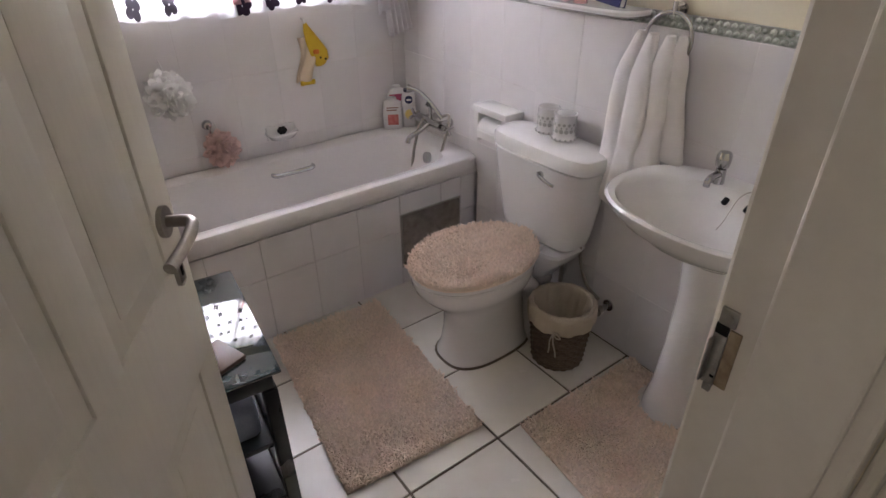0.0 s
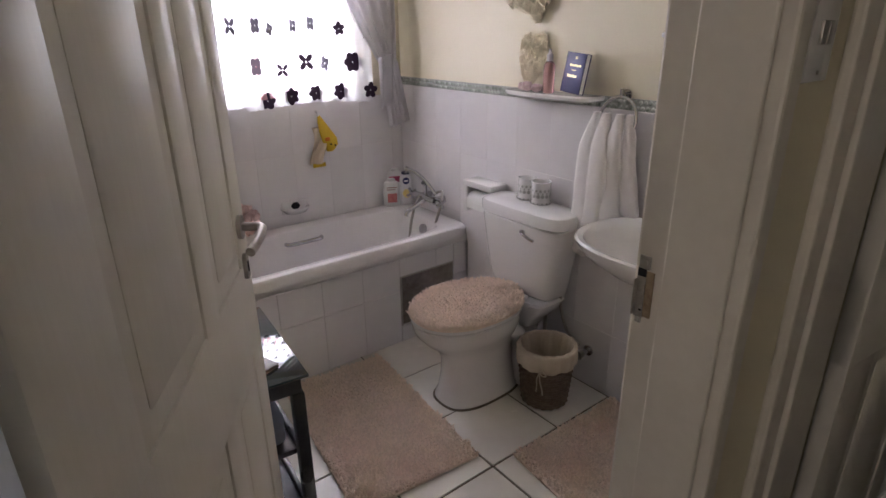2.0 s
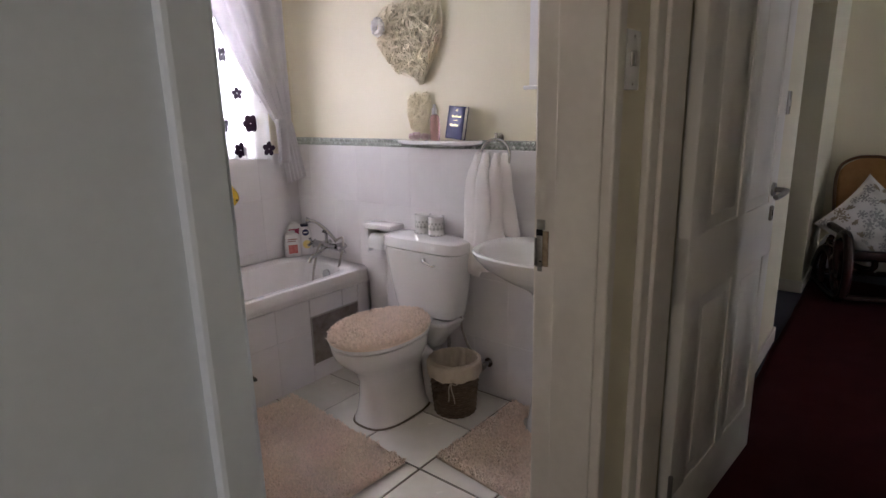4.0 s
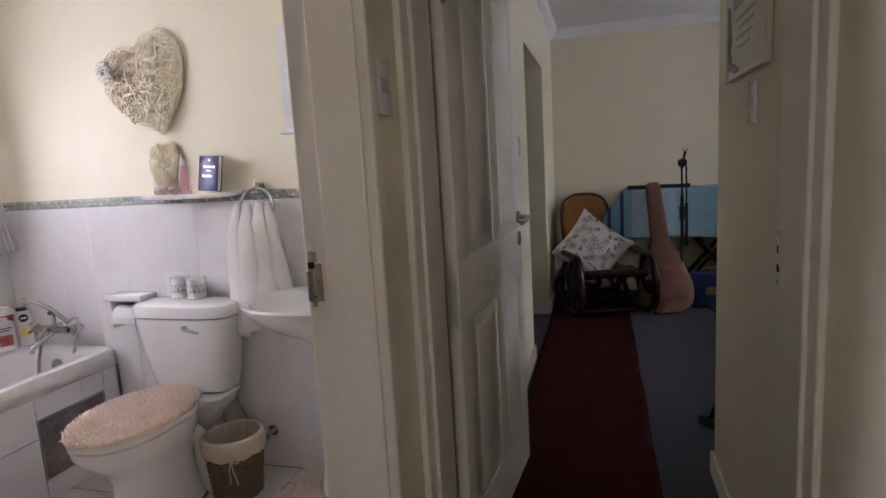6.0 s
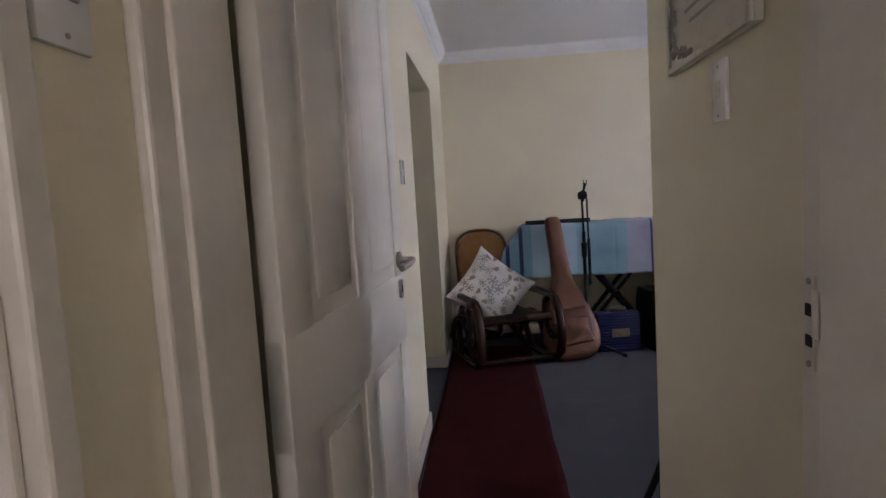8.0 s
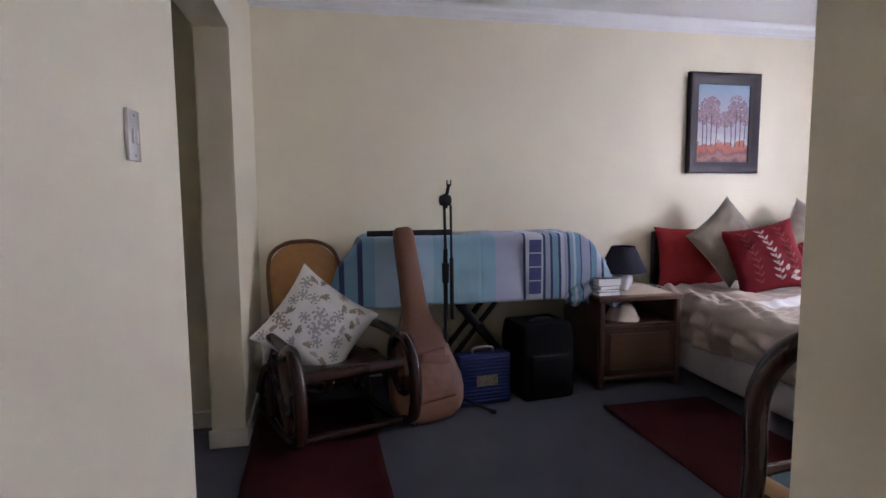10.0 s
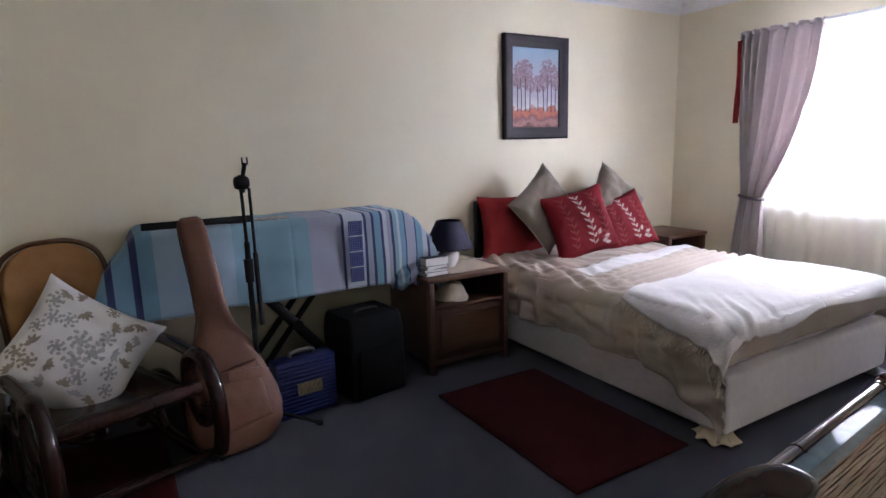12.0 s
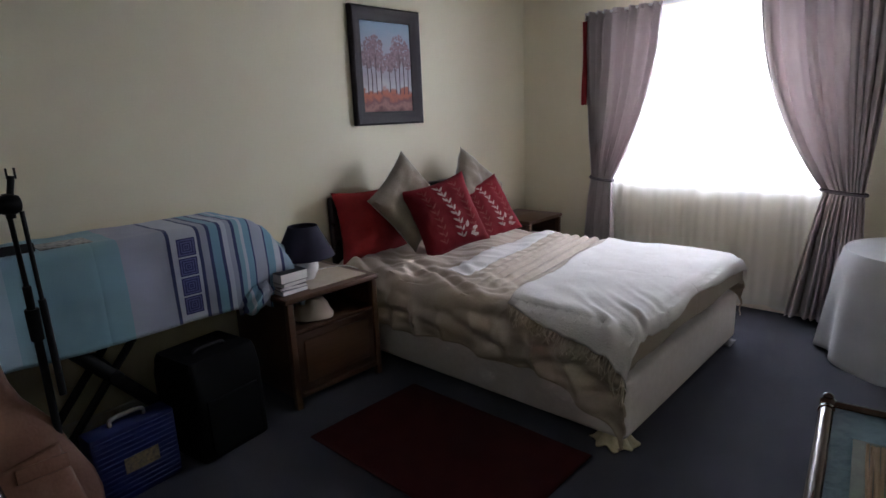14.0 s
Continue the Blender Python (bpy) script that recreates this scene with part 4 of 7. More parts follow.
def towel_lobe(name, yt, yb, zb, wt, wb, depth, x, seed):
    """One plump fold of the towel: a flattened, slightly wavy roll from the ring down to its hem."""
    rings_, n_ = [], 30
    for k in range(n_ + 1):
        v = k / n_
        z_ = 1.212 + (zb - 1.212) * v
        e = v ** 0.75
        grow = min(1.0, 0.35 + 3.2 * v) * (1.0 if v < 0.985 else 0.86)
        yc = yt + (yb - yt) * e + 0.006 * math.sin(5 * v + seed)
        w, d = (wt + (wb - wt) * e) * grow, depth * min(1.0, 0.55 + 2.0 * v) * (1.0 if v < 0.985 else 0.7)
        ring_ = []
        for p in oval(0, 0, 0, d, w, 2.5, 36):
            n1 = fbm(p.y * 0.6 + seed, z_ * 0.35, p.x, 9)
            ring_.append(Vector((min(1.792, x + p.x - 0.012 * math.sin(math.pi * min(1, v * 1.6)) + 0.009 * n1 + 0.0025 * fbm(p.y, z_, seed, 70)), yc + p.y * 1.14 + 0.006 * n1, z_ + 0.008 * math.sin(30 * p.y + seed) * v)))
        rings_.append(ring_)
    b_ = loft(bmesh.new(), rings_)
    bmesh.ops.recalc_face_normals(b_, faces=b_.faces)
    part(name, b_, TOWEL, towel)


towel_lobe("left_fold", 1.408, 1.468, 0.635, 0.030, 0.050, 0.026, 1.742, 1.0)
towel_lobe("middle_fold", 1.362, 1.392, 0.66, 0.030, 0.046, 0.030, 1.732, 2.4)
towel_lobe("right_fold", 1.318, 1.318, 0.80, 0.028, 0.044, 0.028, 1.738, 4.1)
towel_lobe("back_fold", 1.288, 1.250, 0.85, 0.024, 0.038, 0.022, 1.752, 5.3)

# jars on the cistern
for k, (x, y) in enumerate(((1.737, 1.752), (1.728, 1.662))):
    jar = thing("lace_jar", (x, y, 0.804), "white candle jar with silver lace pattern on the cistern", "jar", "jars on the cistern")
    part("jar", lathe(bmesh.new(), x, y, [(0.030, 0.804), (0.042, 0.806), (0.044, 0.812), (0.039, 0.82), (0.041, 0.86), (0.040, 0.893), (0.042, 0.899), (0.036, 0.90), (0.034, 0.87), (0.01, 0.868)], 28, (True, True)), CERAMIC, jar)
    bm = bmesh.new()
    for j in range(14):
        a = 2 * math.pi * j / 14
        for z, r in ((0.842, 0.008), (0.866, 0.006), (0.855, 0.004)):
            aa = a + (0.22 if z == 0.866 else 0)
            bmesh.ops.create_circle(bm, cap_ends=True, segments=8, radius=r, matrix=Matrix.Translation((x, y, z)) @ pose(0, 0, 0, 0, 90, math.degrees(aa)) @ Matrix.Translation((0, 0, 0.0418)))
        bmesh.ops.create_icosphere(bm, subdivisions=1, radius=0.005, matrix=Matrix.Translation((x + 0.044 * math.cos(a), y + 0.044 * math.sin(a), 0.811)))
    part("lace_pattern", bm, mat("grey_lace_print", (0.48, 0.48, 0.45), (0.38, 0.38, 0.35), rough=0.4), jar, "grey lace print and beads")


# ---- bedroom: carpet runner and rug ----
def rug(name, x0, x1, y0, y1, h, material, label):
    def f(u, v):
        x, y = x0 + (x1 - x0) * u, y0 + (y1 - y0) * v
        return Vector((x + 0.004 * fbm(y, 0, 1, 3), y + 0.006 * fbm(x, 0, 2, 2), h + 0.0015 * fbm(x, y, 0, 4)))
    return thicken(whole(name, sheet(bmesh.new(), f, 60, 20), material, label, "rug"), h * 0.9)


rug("carpet_runner", 0.95, 5.0, -0.262, 0.372, 0.008, RED, "long dark red carpet runner down the hall")
rug("rug", 3.45, 4.53, -2.28, -1.60, 0.008, RED, "dark red rectangular rug beside the bed")


# ---- bed ----
def drape(d, r):
    a = r * math.pi / 4
    if d < -a:
        return 0.0, -(r - d - a)
    if d > a:
        return r + d - a, 0.0
    p = (d + a) / r
    return r * (1 - math.cos(p)), -r * (1 - math.sin(p))


DIVAN = mat("cream_divan_fabric", (0.80, 0.75, 0.745), (0.73, 0.68, 0.675), rough=0.9, scale=22, bump=0.7, bscale=36, sheen=0.1, depth=0.006)
DUVET = mat("taupe_duvet_cotton", (0.50, 0.42, 0.345), (0.43, 0.35, 0.285), rough=0.85, scale=5, bump=0.2, bscale=90, sheen=0.15)
THROW = mat("ivory_woven_throw", (0.74, 0.71, 0.70), (0.67, 0.635, 0.62), rough=0.92, scale=10, bump=0.55, bscale=110, sheen=0.2)
bed = thing("bed", (4.34, -3.16, 0), "double bed with a cream divan base", "bed")
part("divan_base", abox(3.352, 5.30, -3.905, -2.392, 0.05, 0.335, 0.03, seg=3), DIVAN, bed, "quilted cream base")
part("mattress", abox(3.40, 5.30, -3.885, -2.43, 0.335, 0.53, 0.05, seg=3), DIVAN, bed)
for x, y in ((3.41, -2.46), (3.41, -3.83), (5.2, -2.5), (5.2, -3.82)):
    part("leg", atube([(x, y, 0), (x, y, 0.06)], [0.022, 0.03], 14), BLACKW, bed)
part("headboard", abox(5.345, 5.395, -3.9, -2.42, 0.25, 0.97, 0.015), BLACKW, bed, "dark headboard against the wall")
duvet = thing("duvet", (4.3, -3.16, 0.55), "crumpled taupe duvet hanging over the bed side", "duvet")
TOP = 0.562


def crease(p):
    """An uneven soft fold, about -1 to 1."""
    return 0.7 * math.sin(2 * p) + 0.4 * math.sin(3.1 * p + 1.0)


def duvet_f(u, w):
    dl = 0.255 + 0.04 * u + 0.014 * math.sin(7 * u + 1) + 0.008 * math.sin(23 * u) + 0.20 * max(0.0, (u - 0.74) / 0.26) ** 1.5
    dr_, width, r = 0.22, 1.50, 0.07
    s = w * (dl + width + dr_) - dl
    sag = 0.0
    if s < width / 2:
        h, dz = drape(s, r)
        y = -2.395 - h
        side = 1 if s < 0 else 0
    else:
        h, dz = drape(width - s, r)
        y = -2.395 - width + h
        side = -1 if s > width else 0
    length, df = 1.93, 0.135
    q = length - u * (length + df)
    hx, dzf = drape(q, 0.07)
    x = 3.355 + hx
    z = TOP + dz + dzf
    low = max(0.0, TOP - z)
    soft = fbm(x, y * 1.2, 0, 1.7)
    if 0.0 < s < width:
        calm = min(1.0, max(0.06, (x - 3.97 + 0.137 * (y + 2.47)) / 0.1))
        edge = math.exp(-((s - 0.12) / 0.28) ** 2)
        across = x + 0.13 * (y + 3.3)
        strip = math.exp(-((across - 4.25) / 0.2) ** 4) * min(1.0, max(0.0, (s - 0.12) / 0.3))
        calm *= 1 - 0.85 * strip
        z += calm * (0.016 * soft + 0.011 * edge * crease(19 * y + 9 * x + 1.6 * fbm(x, y, 3, 1.1)) + 0.004 * crease(27 * y - 11 * x + 2 * fbm(x, y, 9, 1.4)))
        z += 0.02 * math.exp(-((x - 5.2) / 0.12) ** 2)
        open_ = min(1.0, max(0.0, (x - 3.97 + 0.137 * (y + 2.47)) / 0.1))
        z += open_ * strip * 0.015 * math.sin(84 * across + 1.1 * fbm(x, y, 8, 0.9))
        fine_ = 1.0 - 2.0 * abs(math.sin(26 * y + 13 * x + 2.4 * fbm(x, y, 12, 2.1)))
        z += calm * 0.007 * fine_ * math.exp(-((s - 0.1) / 0.16) ** 2)
        z += calm * 0.013 * math.sin(15 * x + 6 * y + 3 * fbm(x, y, 6, 1.5)) * math.exp(-((x - 4.75) / 0.3) ** 2)
    else:
        g_ = min(1.0, low * 7)
        swag = crease(21 * low + 5.5 * x + 1.5 * fbm(x, low, 0, 1.3))
        tuck = crease(24 * low - 6 * x + 1.5 * fbm(x, low, 4, 1.4))
        gather = 1.0 - 2.0 * abs(math.sin(15 * x + 5 * low + 2.2 * fbm(x, low, 14, 1.6)))
        y += side * g_ * (0.010 * swag + 0.008 * tuck + 0.015 * gather + 0.012 * soft + 0.045)
        z += 0.012 * fbm(x, 0, 7, 1.8) * g_
    if q < 0:
        x -= 0.007 * math.sin(9 * y) * min(1, -q * 8) + 0.008
    return Vector((x, y, max(z, 0.05)))


thicken(part("cover", sheet(bmesh.new(), duvet_f, 230, 210), DUVET, duvet), 0.008, 1.0)
SATIN = mat("white_satin_band", (0.80, 0.78, 0.78), (0.74, 0.72, 0.72), rough=0.6, scale=9, bump=0.2, bscale=120)


def band_f(u, v):
    y = -2.62 - 1.22 * v
    x = 4.50 + 0.17 * u - 0.13 * (y + 3.3)
    k = (5.285 - x) / (1.93 + 0.135)
    dl = 0.255 + 0.04 * k + 0.014 * math.sin(7 * k + 1) + 0.008 * math.sin(23 * k)
    p = duvet_f(k, (-2.395 - y + dl) / (dl + 1.50 + 0.22))
    return Vector((p.x, p.y, p.z + 0.013 * min(1.0, v * 6 + 0.6) - 0.005 * (abs(2 * u - 1) ** 4)))


thicken(part("white_band", sheet(bmesh.new(), band_f, 12, 70), SATIN, duvet, "smooth white band across the duvet"), 0.004)
throw = thing("throw", (3.75, -3.16, 0.58), "ivory fringed throw folded across the bed foot", "blanket")


def throw_f(u, w):
    width, r = 1.515, 0.075
    dl, dr_ = 0.0 + 0.13 * u, 0.12
    s = w * (dl + width + dr_) - dl
    if s < width / 2:
        h, dz = drape(s, r)
        y = -2.385 - h
    else:
        h, dz = drape(width - s, r)
        y = -2.385 - width + h
    length, df = 0.60 + 0.24 * w + 0.012 * math.sin(14 * w), 0.05 + 0.02 * math.sin(9 * w)
    q = length - u * (length + df)
    hx, dzf = drape(q, 0.075)
    x = 3.340 + hx
    z = TOP + 0.017 + dz + dzf + 0.009 * fbm(x, y, 2, 2.2) + 0.009 * math.exp(-(((y + 2.5) / 0.3) ** 2)) * math.exp(-(((x - 3.42) / 0.22) ** 2)) * crease(30 * (0.8 * x + y)) + 0.005 * math.exp(-((y + 2.5) / 0.25) ** 2) * math.sin(24 * (0.4 * x + y) + 3 * fbm(x, y, 5, 1.5)) + 0.010 * max(0.0, min(1.0, (x - 3.85 + 0.137 * (y + 2.47)) / 0.12))
    if s < 0:
        y += 0.03 + 0.08 * min(1.0, -dz * 5) + 0.008 * math.sin(14 * x)
    if q < 0:
        x -= 0.012 + 0.012 * math.sin(11 * y + 1)
    return Vector((x, y, z))


thicken(part("cloth", sheet(bmesh.new(), throw_f, 110, 160), THROW, throw), 0.006, 1.0)
rnd = random.Random(4)
bm = bmesh.new()
for k in range(70):
    u = 0.02 + 0.97 * k / 70
    p = throw_f(u, 0.0)
    l = rnd.uniform(0.03, 0.075) * (1.5 if k > 58 else 1.0)
    a = p + Vector((0, 0.012, 0.0))
    tube(bm, curve_pts([p, a + Vector((rnd.uniform(-0.01, 0.01), 0.012, -l * 0.4)), a + Vector((rnd.uniform(-0.03, 0.03), 0.012 + rnd.uniform(-0.008, 0.012), -l))], 3), 0.0022, 5)
part("fringe", bm, LINER, throw, "twisted fringe")
foot_rag = thing("floor_rag", (3.38, -2.44, 0), "pale yellow cloth under the bed foot", "cloth")
RAG = mat("pale_yellow_cotton", (0.62, 0.56, 0.40), (0.52, 0.46, 0.31), rough=0.95, scale=12, bump=0.4, bscale=90)


def rag_f(u, v):
    a = -2.6 + 2.9 * u
    r = 0.045 + 0.058 * v ** 2 + 0.010 * math.sin(9 * a) * v
    return Vector((3.43 - r * math.cos(a) * 1.0, -2.475 - r * math.sin(a) * 0.9 + 0.02, 0.115 * (1 - v) ** 1.3 + 0.004 + 0.008 * v * (1 + math.sin(7 * a))))


thicken(part("cloth", sheet(bmesh.new(), rag_f, 30, 16), RAG, foot_rag), 0.005)
bm = bmesh.new()
sheet(bm, lambda u, v: Vector((3.35 + 0.12 * u, -3.80 - 0.13 * v, 0.012 + 0.03 * math.sin(math.pi * u) * math.sin(math.pi * v) * (1 + fbm(u, v, 0, 3)))), 14, 14)
thicken(whole("floor_rag", bm, mat("grey_white_rag", (0.4, 0.4, 0.4), (0.15, 0.15, 0.16), rough=0.95, scale=20), "crumpled grey rag by the far bed foot", "cloth"), 0.006)


# ---- cushions ----
def stand_cushion(x, y, z, w, h, d, yaw, lean, roll, seed):
    return pose(x, y, z, 0, 0, -90 + yaw) @ pose(0, 0, 0, lean, 0, 0) @ pose(0, 0, 0, 0, roll, 0), cushion(w, h, d, 24, 0.12, seed)


def front_of(w, h, d, a, b, seed, lift=0.003):
    """A point on the seen side of such a cushion, for printed motifs."""
    pin = 1 - 0.12 * ((1 - a * a) * b * b * 0.9)
    pix = 1 - 0.12 * ((1 - b * b) * a * a * 0.9)
    t = (max(0, (1 - a ** 4)) * max(0, (1 - b ** 4))) ** 0.55 * d / 2
    t *= 1 + 0.12 * fbm(a + seed, b, -1, 1.4)
    t += 0.012 * fbm(a * 1.2 + seed, b * 1.2, -3, 3.0) * (1 - max(abs(a), abs(b)) ** 6)
    return Vector((a * w / 2 * pix, -t - lift, b * h / 2 * pin))


def leaf_on(bm, w, h, d, seed, a, b, ang, l, wd):
    pts = []
    for t, s in ((0, 0), (0.3, 1), (0.65, 0.85), (1, 0), (0.65, -0.85), (0.3, -1)):
        da, db = l * t * math.cos(ang) - wd * s * math.sin(ang), l * t * math.sin(ang) + wd * s * math.cos(ang)
        pts.append(bm.verts.new(front_of(w, h, d, max(-0.97, min(0.97, a + da)), max(-0.97, min(0.97, b + db)), seed, 0.004)))
    bm.faces.new(pts[::-1])


GREYV = mat("grey_brown_velvet", (0.26, 0.215, 0.16), (0.18, 0.15, 0.11), rough=0.85, scale=10, bump=0.3, bscale=120, sheen=0.5)
REDC = mat("dark_red_satin", (0.21, 0.010, 0.018), (0.165, 0.008, 0.014), rough=0.75, scale=10, bump=0.2, bscale=160, spec=0.2)
REDP = mat("bright_red_pillowcase", (0.32, 0.010, 0.014), (0.24, 0.008, 0.011), rough=0.85, scale=5, bump=0.25, bscale=60)
LEAFW = mat("silver_white_embroidery", (0.52, 0.40, 0.36), (0.42, 0.31, 0.28), rough=0.7, scale=30)
LEAFR = mat("dusky_pink_embroidery", (0.27, 0.06, 0.055), (0.23, 0.04, 0.04), rough=0.8, scale=30, spec=0.2)
m, bm = stand_cushion(5.27, -2.72, 0.775, 0.66, 0.47, 0.13, 0, -8, 0, 1.0)
whole("pillow", moved(bm, m), REDP, "bright red pillow standing against the headboard", "pillow", "red pillows")
m, bm = stand_cushion(5.24, -3.62, 0.69, 0.70, 0.36, 0.13, 0, -30, 0, 2.0)
whole("pillow", moved(bm, m), REDP, "red pillow lying back behind the cushions", "pillow", "red pillows")
m, bm = stand_cushion(5.13, -2.885, 0.90, 0.49, 0.49, 0.15, 0, -16, -37, 3.0)
whole("cushion", moved(bm, m), GREYV, "large grey-brown velvet cushion standing on a corner", "cushion", "grey cushions on the bed")
m, bm = stand_cushion(5.12, -3.60, 0.87, 0.52, 0.52, 0.15, 5, -20, 40, 4.0)
whole("cushion", moved(bm, m), GREYV, "large grey velvet cushion tilted on the bed", "cushion", "grey cushions on the bed")
for (x, y, z, yaw, lean, roll, sd, size, label) in ((4.92, -3.02, 0.80, -20, -22, -12, 5.0, 0.50, "dark red cushion embroidered with pale leaf sprigs"), (5.0, -3.55, 0.75, -16, -26, -14, 6.0, 0.46, "smaller dark red cushion with leaf embroidery")):
    m, bm = stand_cushion(x, y, z, size, size, 0.14, yaw, lean, roll, sd)
    c = thing("cushion", (x, y, z - 0.2), label, "cushion", "red leaf cushions")
    part("case", moved(bm, m), REDC, c)
    for mat_, stems in ((LEAFW, (0.05,)), (LEAFR, (-0.45, 0.5))):
        b2 = bmesh.new()
        for sx_ in stems:
            for k in range(8):
                b_ = -0.75 + k * 0.2
                aa = sx_ + 0.08 * math.sin(k * 0.6) + (0.10 if mat_ is LEAFW else 0) * (0.5 - k / 8)
                wd_ = 0.032 if mat_ is LEAFW else 0.026
                leaf_on(b2, size, size, 0.14, sd, aa, b_, 0.8, 0.20, wd_)
                leaf_on(b2, size, size, 0.14, sd, aa, b_ + 0.06, math.pi - 0.8, 0.20, wd_)
                leaf_on(b2, size, size, 0.14, sd, aa - 0.01, b_, 1.5, 0.2, 0.012)
        if mat_ is LEAFW:
            for aa, bb, an in ((0.35, -0.75, 0.5), (0.45, -0.6, 0.2), (0.3, -0.5, 1.0), (0.42, -0.78, 0.0)):
                leaf_on(b2, size, size, 0.14, sd, aa, bb, an, 0.22, 0.055)
        tagged(part("leaf_embroidery", moved(b2, m), mat_, c, "pale embroidered leaves" if mat_ is LEAFW else "pink embroidered leaves"), kind="stuff")


# ---- bedside tables ----
OAK = wood("reddish_brown_wood", (0.075, 0.032, 0.017), (0.12, 0.053, 0.028), 0.4, "y", 11)
OAKD = wood("dark_red_brown_wood", (0.055, 0.022, 0.013), (0.085, 0.037, 0.021), 0.45, "y", 11)


def bedside(x0, x1, y0, y1, h, label):
    t = thing("bedside_table", ((x0 + x1) / 2, (y0 + y1) / 2, 0), label, "bedside table", "bedside tables")
    part("top", abox(x0 - 0.015, x1, y0 - 0.015, y1 + 0.015, h - 0.03, h, 0.008), OAK, t)
    for y in (y0, y1 - 0.02):
        part("side", abox(x0, x1, y, y + 0.02, 0.06, h - 0.031, 0.002), OAKD, t)
    for y in (y0 - 0.002, y1 - 0.033):
        part("post", abox(x0 - 0.008, x0 + 0.03, y, y + 0.035, 0.0, h - 0.031, 0.006), OAK, t)
        part("leg", abox(x1 - 0.04, x1 - 0.005, y, y + 0.035, 0.0, 0.06, 0.004), OAK, t)
    part("back", abox(x1 - 0.012, x1 - 0.002, y0 + 0.02, y1 - 0.02, 0.06, h - 0.031), OAKD, t)
    part("shelf", abox(x0 + 0.005, x1 - 0.013, y0 + 0.021, y1 - 0.021, h - 0.20, h - 0.18, 0.003), OAK, t)
    part("base", abox(x0 + 0.005, x1 - 0.013, y0 + 0.021, y1 - 0.021, 0.06, 0.085, 0.003), OAK, t)
    d = part("drawer", abox(x0 + 0.002, x0 + 0.02, y0 + 0.036, y1 - 0.036, 0.088, h - 0.202, 0.004), OAKD, t)
    part("drawer_field", abox(x0 - 0.006, x0 + 0.001, y0 + 0.075, y1 - 0.075, 0.13, h - 0.24, 0.006), OAK, d)
    part("rail", abox(x0 - 0.006, x0 + 0.02, y0 + 0.034, y1 - 0.034, 0.055, 0.082, 0.006), OAK, t)
    return t


NH = 0.60
bedside(4.80, 5.34, -2.28, -1.71, NH, "reddish wooden bedside table with an open shelf and drawer")
bedside(4.93, 5.38, -4.46, -4.0, 0.60, "wooden bedside table on the window side")
doily = whole("table_runner", sheet(bmesh.new(), lambda u, v: Vector((4.83 + 0.45 * u, -2.24 + 0.36 * v, NH + 0.004 + 0.001 * fbm(u, v, 0, 6))), 20, 20), LINER, "beige cloth on the bedside table", "cloth")
thicken(doily, 0.003)
lamp = thing("table_lamp", (5.02, -2.0, NH), "table lamp with a white ball base and navy shade", "lamp")
LX, LY = 5.02, -1.985
part("base", lathe(bmesh.new(), LX, LY, [(0.04, NH + 0.006), (0.045, NH + 0.012), (0.052, NH + 0.03), (0.066, NH + 0.06), (0.066, NH + 0.09), (0.05, NH + 0.12), (0.022, NH + 0.135), (0.014, NH + 0.15)], 28), CERAMIC, lamp, "white ceramic ball base")
part("stem", atube([(LX, LY, NH + 0.14), (LX, LY, NH + 0.25)], 0.008, 10), STEEL, lamp)
NAVYS = mat("navy_lampshade_cloth", (0.016, 0.014, 0.032), (0.026, 0.022, 0.045), rough=0.9, scale=30, bump=0.3, bscale=300)
thicken(part("shade", loft(bmesh.new(), [oval(LX, LY, z, r, r, 2, 40) for z, r in ((NH + 0.13, 0.158), (NH + 0.135, 0.157), (NH + 0.295, 0.078), (NH + 0.30, 0.077))], (False, False)), NAVYS, lamp), 0.003)
whole("lamp_cord", atube(curve_pts([(5.04, -2.03, NH + 0.012), (5.08, -2.12, NH + 0.02), (5.0, -2.22, NH + 0.03), (4.93, -2.265, NH + 0.012)], 8), 0.003, 6), CERAMIC, "white lamp cord lying on the table", "cable")
z = NH + 0.001
for k, (dx, dy, th, c, rz) in enumerate(((0.105, 0.155, 0.022, (0.55, 0.55, 0.56), 4), (0.10, 0.15, 0.018, (0.03, 0.035, 0.05), -6), (0.10, 0.15, 0.02, (0.6, 0.6, 0.62), 9), (0.11, 0.16, 0.05, (0.02, 0.02, 0.03), 2))):
    bk = thing("book", (4.88, -1.81, z), ("pale" if c[0] > 0.3 else "dark") + " book lying in a pile on the bedside table", "book", "pile of books")
    bm_ = pose(4.905, -1.80, z, 0, 0, rz)
    cm = mat("book_cover", c, rough=0.4, scale=15)
    part("cover", moved(abox(-dx / 2, dx / 2, -dy / 2, dy / 2, 0, 0.002, 0.0008), bm_), cm, bk)
    part("cover", moved(abox(-dx / 2, dx / 2, -dy / 2, dy / 2, th - 0.002, th, 0.0008), bm_), cm, bk)
    part("page_block", moved(abox(-dx / 2 + 0.003, dx / 2 - 0.004, -dy / 2 + 0.003, dy / 2 - 0.003, 0.002, th - 0.002), bm_), PAPER, bk)
    z += th + 0.0005
hat = thing("cloth_hat", (4.93, -1.96, NH - 0.18), "folded white cloth hat on the open shelf", "hat")
bm = bmesh.new()
loft(bm, [oval(4.93, -1.94, NH - 0.178 + z_, a, b, 2.2, 30) for z_, a, b in ((0.0, 0.09, 0.10), (0.006, 0.10, 0.115), (0.03, 0.085, 0.10), (0.07, 0.075, 0.085), (0.1, 0.055, 0.06), (0.108, 0.02, 0.02))])
